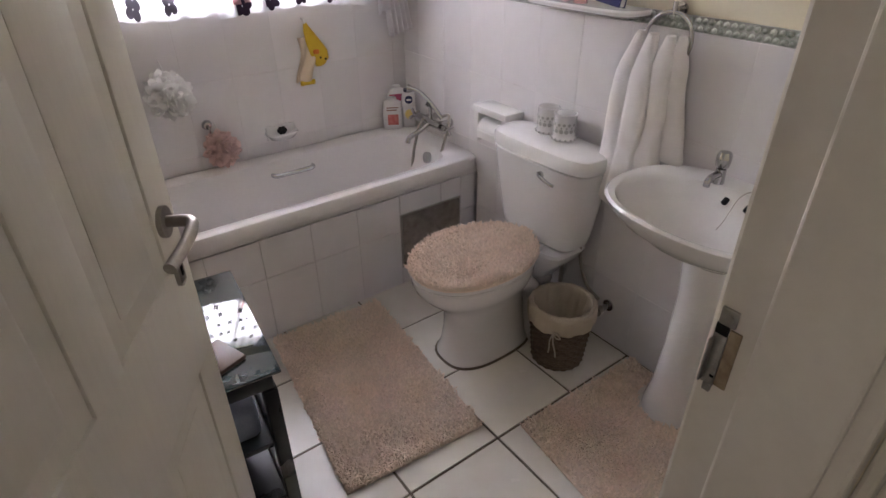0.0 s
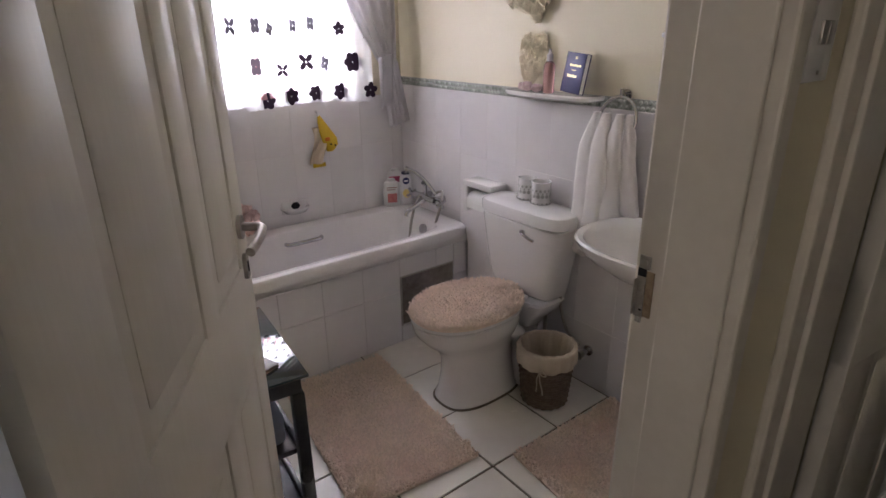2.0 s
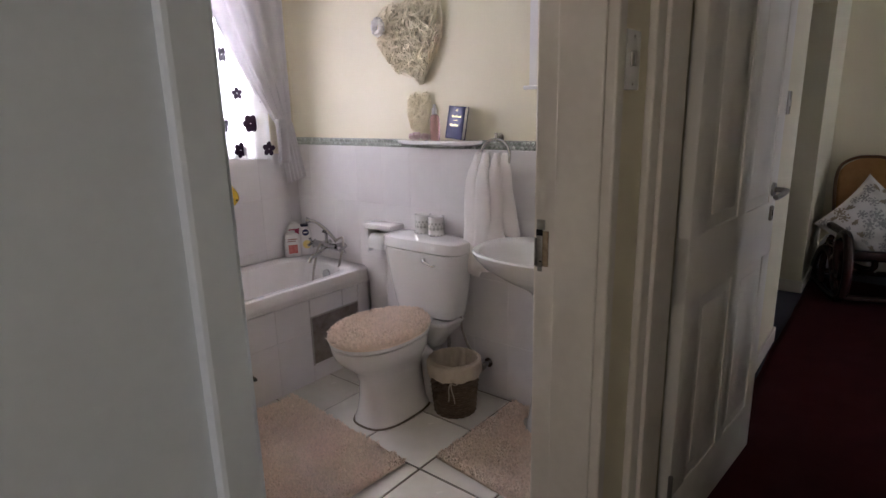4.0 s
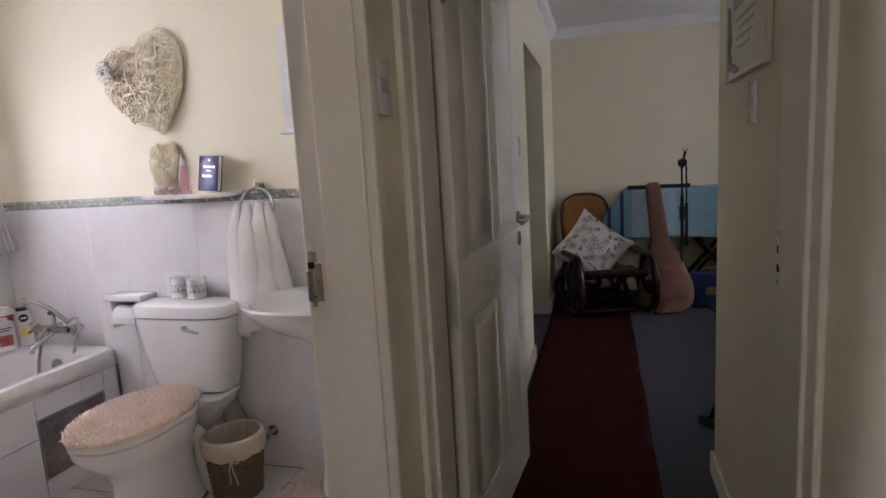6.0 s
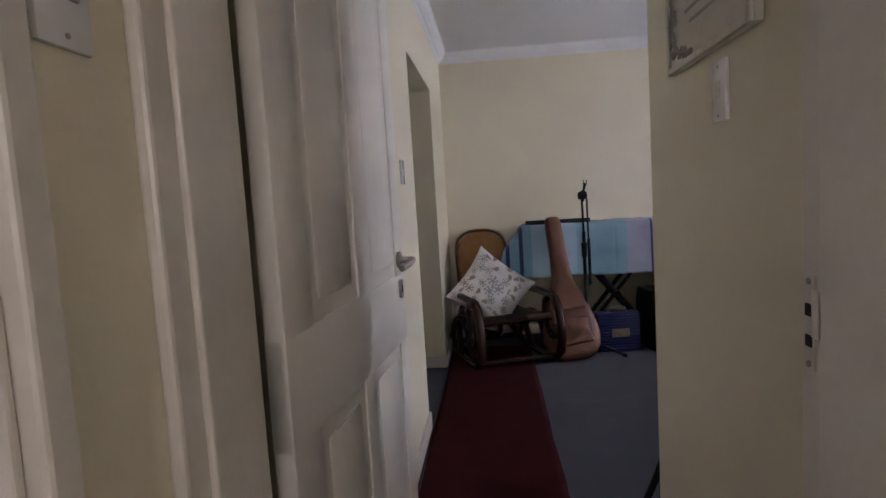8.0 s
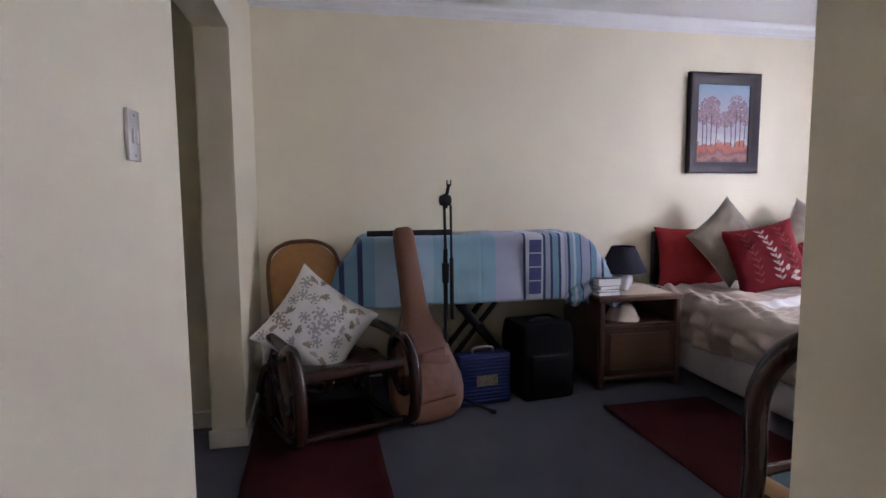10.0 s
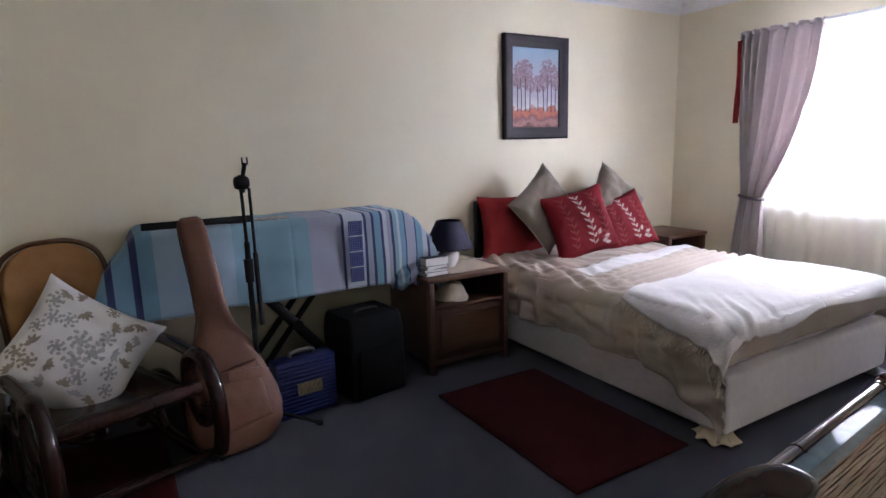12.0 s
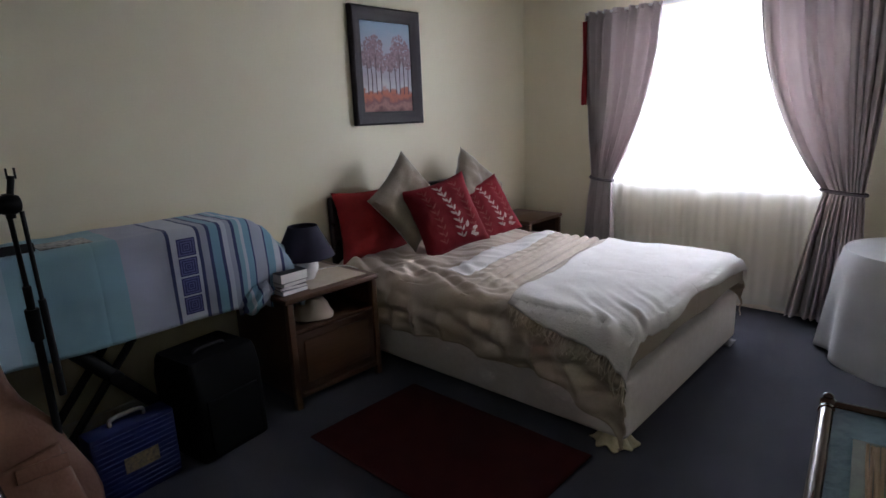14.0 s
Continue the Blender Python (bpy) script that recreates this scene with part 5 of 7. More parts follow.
for v in bm.verts:
    v.co += Vector((0.01, 0.012, 0.01)) * fbm(v.co.x, v.co.y, v.co.z, 14)
part("crown", bm, LINER, hat)

# ---- picture over the bed ----
pic = thing("framed_painting", (5.40, -3.02, 1.40), "painting of misty trees over red ground in a dark frame", "painting")
FRAME = mat("dark_plum_frame_wood", (0.018, 0.012, 0.017), (0.03, 0.02, 0.026), rough=0.5, scale=16, bump=0.05, spec=0.3)
y0, y1, z0, z1, wf = -3.325, -2.71, 1.40, 2.15, 0.085
bm = bmesh.new()
outer = [(y0, z0), (y1, z0), (y1, z1), (y0, z1)]
prof = [(0.0, 5.418), (0.0, 5.385), (0.012, 5.376), (0.03, 5.378), (0.05, 5.388), (0.07, 5.392), (0.085, 5.398), (0.088, 5.405)]
loops = []
for d, x in prof:
    loops.append([bm.verts.new((x, yy, zz)) for yy, zz in ((y0 + d, z0 + d), (y1 - d, z0 + d), (y1 - d, z1 - d), (y0 + d, z1 - d))])
for s, e in zip(loops, loops[1:]):
    for j in range(4):
        bm.faces.new((s[j], s[(j + 1) % 4], e[(j + 1) % 4], e[j]))
bmesh.ops.recalc_face_normals(bm, faces=bm.faces)
part("frame", bm, FRAME, pic)
pm = bpy.data.materials.new("painted_canvas")
pm.use_nodes = True
N, K = pm.node_tree.nodes, pm.node_tree.links
b = N["Principled BSDF"]
b.inputs["Roughness"].default_value = 0.55
co, sep = N.new("ShaderNodeTexCoord"), N.new("ShaderNodeSeparateXYZ")
K.new(co.outputs["Object"], sep.inputs[0])
nz = N.new("ShaderNodeTexNoise")
nz.inputs["Scale"].default_value, nz.inputs["Detail"].default_value = 16, 6
K.new(co.outputs["Object"], nz.inputs["Vector"])
ad = N.new("ShaderNodeMath")
ad.operation = "MULTIPLY_ADD"
ad.inputs[1].default_value = 0.16
K.new(nz.outputs["Fac"], ad.inputs[0])
K.new(sep.outputs["Z"], ad.inputs[2])
mr = N.new("ShaderNodeMapRange")
mr.inputs["From Min"].default_value, mr.inputs["From Max"].default_value = 1.485 + 0.08, 2.065 + 0.08
K.new(ad.outputs[0], mr.inputs["Value"])
cr = N.new("ShaderNodeValToRGB")
el = cr.color_ramp.elements
el[0].position, el[0].color = 0.0, (0.12, 0.03, 0.03, 1)
el[1].position, el[1].color = 1.0, (0.25, 0.36, 0.50, 1)
for p_, c_ in ((0.07, (0.30, 0.12, 0.10, 1)), (0.12, (0.16, 0.05, 0.05, 1)), (0.19, (0.42, 0.10, 0.05, 1)), (0.23, (0.36, 0.12, 0.09, 1)), (0.26, (0.48, 0.46, 0.50, 1)), (0.38, (0.36, 0.32, 0.40, 1)), (0.7, (0.36, 0.38, 0.48, 1))):
    e_ = cr.color_ramp.elements.new(p_)
    e_.color = c_
K.new(mr.outputs["Result"], cr.inputs["Fac"])
K.new(cr.outputs["Color"], b.inputs["Base Color"])
canvas = part("canvas", abox(5.4035, 5.412, y0 + 0.085, y1 - 0.085, z0 + 0.085, z1 - 0.085), pm, pic, "painted canvas")
TREE = mat("painted_plum_foliage", (0.20, 0.125, 0.15), (0.29, 0.21, 0.26), rough=0.6, scale=40, island=0.25)
rnd = random.Random(8)
TRUNK = mat("painted_dark_trunk", (0.09, 0.05, 0.07), rough=0.6)
bmf = bmesh.new()
for yc, zb, zt, r in ((-2.875, 1.60, 1.84, 0.075), (-2.955, 1.60, 1.78, 0.055), (-3.035, 1.61, 1.78, 0.05), (-3.09, 1.605, 1.79, 0.055), (-3.165, 1.60, 1.84, 0.07), (-2.915, 1.60, 1.86, 0.07), (-3.125, 1.60, 1.87, 0.07), (-2.84, 1.60, 1.80, 0.05), (-3.205, 1.60, 1.80, 0.05)):
    bmt = bmesh.new()
    tube(bmt, curve_pts([(5.403, yc, zb), (5.403, yc + rnd.uniform(-0.006, 0.006), (zb + zt) / 2), (5.403, yc + rnd.uniform(-0.01, 0.01), zt)], 4), 0.003, 5)
    part("painted_trunk", bmt, TRUNK, canvas)
    for k in range(150):
        a, q = rnd.uniform(0, 6.28), r * rnd.random() ** 0.6
        yy, zz = yc + q * math.cos(a), zt + 0.03 + 1.25 * q * math.sin(a)
        bmesh.ops.create_circle(bmf, cap_ends=True, segments=6, radius=rnd.uniform(0.003, 0.011), matrix=Matrix.Translation((5.4028 - k * 1e-5, max(-3.235, min(-2.80, yy)), zz)) @ pose(0, 0, 0, 0, 90, 0))
tagged(part("painted_foliage", bmf, TREE, canvas), kind="stuff")


# ---- keyboard stand under a striped cloth ----
ks = thing("keyboard_stand", (5.12, -0.98, 0), "black folding keyboard stand under a cloth", "stand")
for dx, s in ((5.02, 1), (5.07, -1)):
    part("leg", atube([(dx, -0.98 - s * 0.31, 0.02), (dx, -0.98 + s * 0.34, 0.82)], 0.017 + 0.012 * (s > 0), 12), BLACKP, ks)
    part("leg", atube([(dx + 0.22, -0.98 - s * 0.31, 0.02), (dx + 0.22, -0.98 + s * 0.34, 0.82)], 0.018, 10), BLACKP, ks)
    part("foot", atube([(4.93, -0.98 - s * 0.31, 0.018), (5.36, -0.98 - s * 0.31, 0.018)], 0.018, 10), BLACKP, ks)
    part("arm", atube([(4.93, -0.98 + s * 0.34, 0.83), (5.36, -0.98 + s * 0.34, 0.83)], 0.018, 10), BLACKP, ks)
part("pivot", atube([(4.98, -0.98, 0.41), (5.31, -0.98, 0.41)], 0.028, 14), BLACKP, ks)
kb = whole("keyboard", abox(4.965, 5.335, -1.66, -0.26, 0.85, 0.985, 0.02), BLACKP, "electric keyboard hidden under a cloth", "keyboard")
cm = bpy.data.materials.new("striped_blue_cotton")
cm.use_nodes = True
N, K = cm.node_tree.nodes, cm.node_tree.links
b = N["Principled BSDF"]
b.inputs["Roughness"].default_value = 0.9
b.inputs["Sheen Weight"].default_value = 0.15
co, sep = N.new("ShaderNodeTexCoord"), N.new("ShaderNodeSeparateXYZ")
K.new(co.outputs["Object"], sep.inputs[0])
mr = N.new("ShaderNodeMapRange")
mr.inputs["From Min"].default_value, mr.inputs["From Max"].default_value = 0.1, -1.9
K.new(sep.outputs["Y"], mr.inputs["Value"])
cr = N.new("ShaderNodeValToRGB")
cr.color_ramp.interpolation = "CONSTANT"
pale, teal, lilac, navy, white_, sky_ = (0.31, 0.43, 0.53, 1), (0.22, 0.38, 0.48, 1), (0.34, 0.36, 0.47, 1), (0.04, 0.055, 0.16, 1), (0.5, 0.54, 0.62, 1), (0.18, 0.34, 0.48, 1)
stripes = [(0.1, sky_), (0.04, navy), (-0.01, white_), (-0.04, sky_), (-0.09, navy), (-0.12, sky_), (-0.2, navy), (-0.235, sky_), (-0.30, pale), (-0.66, teal), (-1.055, lilac), (-1.24, navy), (-1.252, white_), (-1.375, navy), (-1.385, lilac), (-1.42, navy),
           (-1.432, sky_), (-1.475, navy), (-1.49, white_), (-1.51, lilac), (-1.535, navy), (-1.55, teal), (-1.575, white_), (-1.59, sky_), (-1.62, navy), (-1.632, lilac), (-1.69, navy), (-1.70, sky_), (-1.74, white_), (-1.77, navy), (-1.785, pale)]
el = cr.color_ramp.elements
el[0].position, el[0].color = 0.0, stripes[0][1]
el[1].position, el[1].color = 1.0, pale
for yv, c_ in stripes[1:]:
    e_ = cr.color_ramp.elements.new((0.1 - yv) / 2.0)
    e_.color = c_
K.new(mr.outputs["Result"], cr.inputs["Fac"])
nz = N.new("ShaderNodeTexNoise")
nz.inputs["Scale"].default_value = 260
bp = N.new("ShaderNodeBump")
bp.inputs["Strength"].default_value, bp.inputs["Distance"].default_value = 0.35, 0.003
K.new(co.outputs["Object"], nz.inputs["Vector"])
K.new(nz.outputs["Fac"], bp.inputs["Height"])
K.new(bp.outputs["Normal"], b.inputs["Normal"])
K.new(cr.outputs["Color"], b.inputs["Base Color"])
cloth_t = thing("striped_cloth", (5.1, -0.97, 0.6), "blue striped cotton cloth draped over a keyboard", "cloth")


def kcloth(u, w):
    depth_, front, back_ = 0.40, 0.41, 0.25
    s = w * (front + depth_ + back_) - front
    if s < depth_ / 2:
        hx, dz = drape(s, 0.03)
        x = 4.945 + hx
    else:
        hx, dz = drape(depth_ - s, 0.03)
        x = 4.945 + depth_ - hx
    length, dl, dr_ = 1.50, 0.36, 0.44
    q = u * (length + dl + dr_) - dl
    if q < length / 2:
        hy, dzy = drape(q, 0.06)
        y = -0.225 - hy
    else:
        hy, dzy = drape(length - q, 0.13)
        y = -0.225 - length + hy
    low = -dz
    x -= (0.012 * math.sin(11 * y + 2 * fbm(y, low, 0, 2)) + 0.02) * min(1, low * 5) if s < 0 else 0.0
    x -= 0.10 * max(0.0, -dzy - 0.05) * (1 if s < depth_ / 2 else -0.2)
    over = max(0.0, -dzy)
    y += (0.03 + 0.035 * math.sin(14 * x + 5 * over) + 0.38 * over) * (1 if q < 0 else 0) * min(1, over * 6)
    y -= (0.07 + 0.04 * math.sin(26 * x + 8 * over) + 0.015 * math.sin(47 * x - 11 * over) + 0.26 * over) * (1 if q > length else 0) * min(1, over * 5)
    z = 1.0 + dz + dzy + 0.006 * fbm(x, y, 0, 6)
    if over > 0.05 and s < 0:
        z += 0.6 * min(low, 0.3) * min(1, over * 4)
    return Vector((x, y, max(z, 0.52)))


ob = part("cloth", sheet(bmesh.new(), kcloth, 130, 60), cm, cloth_t)
thicken(ob, 0.005, 1.0)
bm = bmesh.new()
bmesh.ops.create_icosphere(bm, subdivisions=4, radius=1.0)
for v in bm.verts:
    fold = math.sin(9 * v.co.y + 5 * v.co.z + 2 * fbm(v.co.x, v.co.y, v.co.z, 1.3))
    k = 1 + 0.10 * fold + 0.16 * fbm(v.co.x, v.co.y, v.co.z, 1.6)
    v.co = Vector((4.93 + 0.055 * v.co.x * k, -1.617 + 0.085 * v.co.y * k - 0.03 * v.co.z, 0.61 + 0.075 * v.co.z * k))
part("bunched_corner", bm, cm, cloth_t, "bunched cloth corner hanging beside the books")
HATCH = mat("violet_blue_yarn", (0.17, 0.19, 0.40), (0.10, 0.11, 0.30), rough=0.9, scale=120)
for k in range(4):
    part("woven_square", abox(4.905, 4.9065, -1.353, -1.273, 0.892 - 0.088 * k, 0.968 - 0.088 * k), HATCH, cloth_t, "violet-blue woven square")
bm = bmesh.new()
for k in range(4):
    zc = 0.93 - 0.088 * k
    for j, r in enumerate((0.040, 0.029, 0.018, 0.008)):
        for a, b_, c_, d_ in ((-r, r, r - 0.005, r), (-r, r, -r, -r + 0.005), (-r, -r + 0.005, -r, r), (r - 0.005, r, -r, r)):
            box(bm, 4.9035, 4.9055, -1.313 + a, -1.313 + b_, zc + c_, zc + d_)
part("square_outline", bm, mat("navy_woven_yarn", (0.05, 0.06, 0.2), rough=0.9), cloth_t, "navy woven squares")
whole("music_rest", moved(abox(-0.008, 0.008, -0.26, 0.26, 0.0, 0.035, 0.004), pose(5.0, -0.53, 1.006, 0, 20, 0)), BLACKP, "black music rest lying on the cloth", "music rest")
bm = abox(4.98, 5.12, -0.98, -0.80, 1.008, 1.012, 0.001)
whole("booklet", bm, mat("printed_booklet", (0.5, 0.5, 0.5), (0.12, 0.12, 0.14), rough=0.5, scale=40, mixing=0.5), "small printed booklet lying on the cloth", "booklet")

# ---- guitar bag ----
gb = thing("guitar_bag", (4.55, -0.56, 0), "brown leatherette guitar bag leaning on the keyboard", "guitar bag")
BAG = mat("brown_leatherette", (0.185, 0.085, 0.052), (0.14, 0.062, 0.038), rough=0.5, spec=0.3, scale=7, bump=0.35, bscale=90)
base_, tip_ = Vector((4.56, -0.575, 0.0)), Vector((4.90, -0.47, 1.07))
zax = (tip_ - base_).normalized()
yax = Vector((0.97, 0.2, 0)).normalized()
xax = yax.cross(zax).normalized()
yax = zax.cross(xax).normalized()
gm = Matrix((( xax.x, yax.x, zax.x, base_.x), (xax.y, yax.y, zax.y, base_.y), (xax.z, yax.z, zax.z, base_.z), (0, 0, 0, 1)))
prof = [(0.0, 0.07, 0.045), (0.01, 0.12, 0.058), (0.04, 0.17, 0.066), (0.09, 0.205, 0.07), (0.16, 0.22, 0.07), (0.24, 0.213, 0.07), (0.32, 0.19, 0.068), (0.40, 0.168, 0.066), (0.47, 0.15, 0.064), (0.53, 0.118, 0.058), (0.58, 0.09, 0.052), (0.64, 0.075, 0.048), (0.75, 0.07, 0.045), (0.92, 0.066, 0.044), (1.05, 0.064, 0.042), (1.1, 0.058, 0.036), (1.118, 0.04, 0.022)]


def bag_ring(s, w, d):
    out = []
    for p in oval(0, 0, s, w, d, 3.2, 40):
        n_ = fbm(p.x, p.y, s, 6)
        out.append(gm @ Vector((p.x + 0.006 * n_, p.y + 0.009 * n_, s)))
    return out


fine = []
for (s0, w0, d0), (s1, w1, d1) in zip(prof, prof[1:]):
    for k in range(3):
        t_ = k / 3
        fine.append((s0 + (s1 - s0) * t_, w0 + (w1 - w0) * t_, d0 + (d1 - d0) * t_))
fine.append(prof[-1])
part("bag", loft(bmesh.new(), [bag_ring(*p) for p in fine]), BAG, gb)
pk = bmesh.new()
sheet(pk, lambda u, v: gm @ Vector((-0.13 + 0.27 * u - 0.02 * v, -0.074 - 0.022 * (math.sin(math.pi * min(1, u * 1.0)) * math.sin(math.pi * v)) ** 0.5 + 0.005 * fbm(u, v, 3, 4), 0.10 + 0.27 * v + 0.02 * u)), 24, 24)
thicken(part("pocket", pk, BAG, gb), 0.004)
part("pocket_flap", moved(abox(-0.10, 0.06, -0.10, -0.09, 0.31, 0.36, 0.004), gm @ pose(0.02, 0, 0.0, 0, 8, 0)), BAG, gb)
part("zip", atube([gm @ Vector((-0.215 + 0.0, -0.01, 0.16)), gm @ Vector((-0.165, -0.01, 0.40)), gm @ Vector((-0.115, -0.01, 0.53)), gm @ Vector((-0.07, -0.01, 0.66)), gm @ Vector((-0.064, -0.01, 1.05))], 0.005, 6), mat("dark_brown_zip", (0.08, 0.045, 0.035), rough=0.6), gb)

# ---- microphone stand ----
ms = thing("microphone_stand", (4.68, -0.68, 0), "black folded boom microphone stand", "microphone stand")
MX, MY = 4.68, -0.685
part("tube", atube([(MX, MY, 0.10), (MX, MY, 0.95)], 0.013, 12), BLACKP, ms)
part("collar", atube([(MX, MY, 0.76), (MX, MY, 0.87)], [0.02, 0.022], 14), BLACKP, ms)
part("inner_tube", atube([(MX, MY, 0.94), (MX + 0.005, MY + 0.004, 1.21)], 0.008, 10), BLACKP, ms)
part("boom", atube([(MX - 0.02, MY - 0.034, 0.62), (MX - 0.015, MY - 0.028, 1.20)], 0.007, 10), BLACKP, ms)
part("boom_grip", atube([(MX - 0.02, MY - 0.034, 0.55), (MX - 0.018, MY - 0.031, 0.9)], 0.012, 10), BLACKP, ms)
bm = atube([(MX, MY + 0.034, 1.225), (MX, MY + 0.03, 1.225), (MX, MY + 0.012, 1.225), (MX, MY - 0.012, 1.225), (MX, MY - 0.03, 1.225), (MX, MY - 0.034, 1.225)], [0.016, 0.026, 0.033, 0.034, 0.026, 0.016], 18)
tube(bm, [(MX, MY, 1.18), (MX, MY, 1.26)], 0.014, 12)
part("swivel", bm, BLACKP, ms)
part("boom_end", atube([(MX, MY - 0.008, 1.25), (MX, MY - 0.022, 1.315)], 0.010, 10), BLACKP, ms)
bm = bmesh.new()
for dy in (-0.013, 0.009):
    box(bm, MX - 0.008, MX + 0.008, MY - 0.022 + dy, MY - 0.018 + dy, 1.305, 1.34, 0.001)
part("clip", bm, BLACKP, ms)
for a in (-112, 8, 128):
    ca, sa = math.cos(radians(a)), math.sin(radians(a))
    lg = part("leg", atube([(MX, MY, 0.12), (MX + 0.27 * ca, MY + 0.27 * sa, 0.018)], 0.009, 8), BLACKP, ms)
    part("rubber_foot", atube([(MX + 0.255 * ca, MY + 0.255 * sa, 0.02), (MX + 0.29 * ca, MY + 0.29 * sa, 0.014)], 0.014, 10), BLACKP, lg)

# ---- blue case and loudspeaker ----
case = thing("tool_case", (4.78, -0.93, 0), "ribbed blue plastic carrying case", "case")
BLUEP = mat("blue_plastic", (0.013, 0.022, 0.125), (0.010, 0.016, 0.095), rough=0.4, scale=20, bump=0.1)
cmx = pose(4.78, -0.93, 0, 0, 0, 6)
part("shell", moved(abox(-0.055, 0.055, -0.165, 0.165, 0.0, 0.31, 0.014), cmx), BLUEP, case)
for k in range(13):
    part("rib", moved(abox(-0.061, -0.050, -0.155, 0.155, 0.022 + k * 0.0215, 0.033 + k * 0.0215, 0.003), cmx), BLUEP, case)
part("handle", moved(atube(curve_pts([(0, -0.065, 0.305), (0, -0.06, 0.335), (0, 0, 0.342), (0, 0.06, 0.335), (0, 0.065, 0.305)], 5), 0.009, 8), cmx), STEEL, case, "grey handle")
part("sticker", moved(abox(-0.0635, -0.0612, -0.075, 0.06, 0.12, 0.185), cmx), mat("gold_printed_sticker", (0.35, 0.27, 0.12), (0.08, 0.07, 0.06), rough=0.5, scale=50), case, "gold printed sticker", smooth=False)
sp = thing("loudspeaker", (4.88, -1.32, 0), "black loudspeaker box with a sloping top front", "loudspeaker")
smx = pose(4.88, -1.325, 0, 0, 0, 8)
bm = bmesh.new()
loft(bm, [[smx @ p for p in oval(0.012, 0.0, z_, a, b_, 18, 56)] for z_, a, b_ in ((0.0, 0.158, 0.162), (0.01, 0.168, 0.172), (0.36, 0.166, 0.172), (0.44, 0.145, 0.168), (0.462, 0.135, 0.16))])
SPK = mat("black_vinyl", (0.006, 0.006, 0.007), (0.010, 0.010, 0.011), rough=0.85, spec=0.12, scale=30, bump=0.2, bscale=300)
part("cabinet", bm, SPK, sp)
part("grille", moved(abox(-0.172, -0.160, -0.13, 0.13, 0.035, 0.29, 0.008), smx), SPK, sp)
part("top_handle", moved(atube(curve_pts([(-0.02, -0.07, 0.45), (-0.02, -0.06, 0.475), (-0.02, 0.06, 0.475), (-0.02, 0.07, 0.45)], 5), 0.01, 8), smx), BLACKP, sp)


# ---- rocking chair ----
rc = thing("rocking_chair", (4.72, -0.02, 0), "dark bentwood rocking chair with a cane back", "rocking chair")
DARKW = wood("dark_polished_bentwood", (0.022, 0.009, 0.007), (0.040, 0.016, 0.012), 0.2, "z", 10, 0.0)
CANE = mat("golden_woven_cane", (0.47, 0.235, 0.075), (0.37, 0.175, 0.055), rough=0.6, scale=20, bump=0.6, bscale=220)
BACKW = wood("brown_bentwood_back", (0.11, 0.045, 0.018), (0.16, 0.07, 0.03), 0.35, "z", 10, 0.2)
rm = pose(4.74, -0.02, 0, 0, 0, 198)


def rod(name, pts, r, label="", n=8, seg=7):
    low_ = 1.0 if name == "back_frame" else 0.845
    pts = [(a_, b_, c_ * low_) for a_, b_, c_ in pts]
    part(name, moved(atube(curve_pts(pts, seg), r * 1.12, n + 2), rm), BACKW if name == "back_frame" else DARKW, rc, label)


for s in (-1, 1):
    y = s * 0.30
    rod("rocker", [(-0.62, y, 0.13), (-0.4, y, 0.055), (-0.1, y, 0.02), (0.15, y, 0.024), (0.36, y, 0.06), (0.46, y, 0.13)], 0.025)
    rod("arm_loop", [(0.46, y, 0.13), (0.49, y, 0.28), (0.47, y, 0.45), (0.40, y, 0.575), (0.31, y, 0.60), (0.23, y, 0.54), (0.22, y, 0.42), (0.27, y, 0.30), (0.34, y, 0.25), (0.39, y, 0.29), (0.385, y, 0.36)], 0.029)
    rod("scroll", [(0.30, y, 0.10), (0.20, y, 0.17), (0.12, y, 0.29), (0.17, y, 0.37), (0.25, y, 0.35), (0.27, y, 0.28), (0.21, y, 0.24)], 0.021)
    rod("arm", [(0.31, y, 0.60), (0.05, y * 1.02, 0.60), (-0.2, y, 0.585), (-0.36, y * 0.78, 0.60)], 0.024)
    rod("side_brace", [(0.12, y, 0.30), (-0.05, y, 0.38), (-0.25, y, 0.30), (-0.40, y, 0.075)], 0.022)
    rod("seat_rail", [(0.27, y * 0.86, 0.405), (0.0, y * 0.86, 0.385), (-0.24, y * 0.83, 0.36), (-0.32, y * 0.72, 0.42)], 0.023)
    rod("back_leg", [(-0.10, y, 0.03), (-0.18, y * 0.95, 0.2), (-0.25, y * 0.85, 0.37)], 0.021)
rod("front_rail", [(0.30, -0.30, 0.415), (0.32, -0.1, 0.425), (0.32, 0.1, 0.425), (0.30, 0.30, 0.415)], 0.034, "thick dark front rail")
rod("lower_rail", [(0.37, -0.30, 0.075), (0.37, 0.0, 0.075), (0.37, 0.30, 0.075)], 0.019)
rod("rear_rail", [(-0.38, -0.30, 0.07), (-0.38, 0.30, 0.07)], 0.019)
for s in (-1, 1):
    rod("seat_scroll", [(0.29, s * 0.10, 0.40), (0.24, s * 0.08, 0.31), (0.16, s * 0.11, 0.27), (0.08, s * 0.18, 0.29), (0.05, s * 0.24, 0.36)], 0.019)
back = [(-0.30, -0.215, 0.40), (-0.345, -0.225, 0.60), (-0.40, -0.222, 0.80), (-0.43, -0.19, 0.91), (-0.445, -0.10, 0.965), (-0.448, 0.0, 0.975), (-0.445, 0.10, 0.965), (-0.43, 0.19, 0.91), (-0.40, 0.222, 0.80), (-0.345, 0.225, 0.60), (-0.30, 0.215, 0.40)]
rod("back_frame", back, 0.011, seg=5)


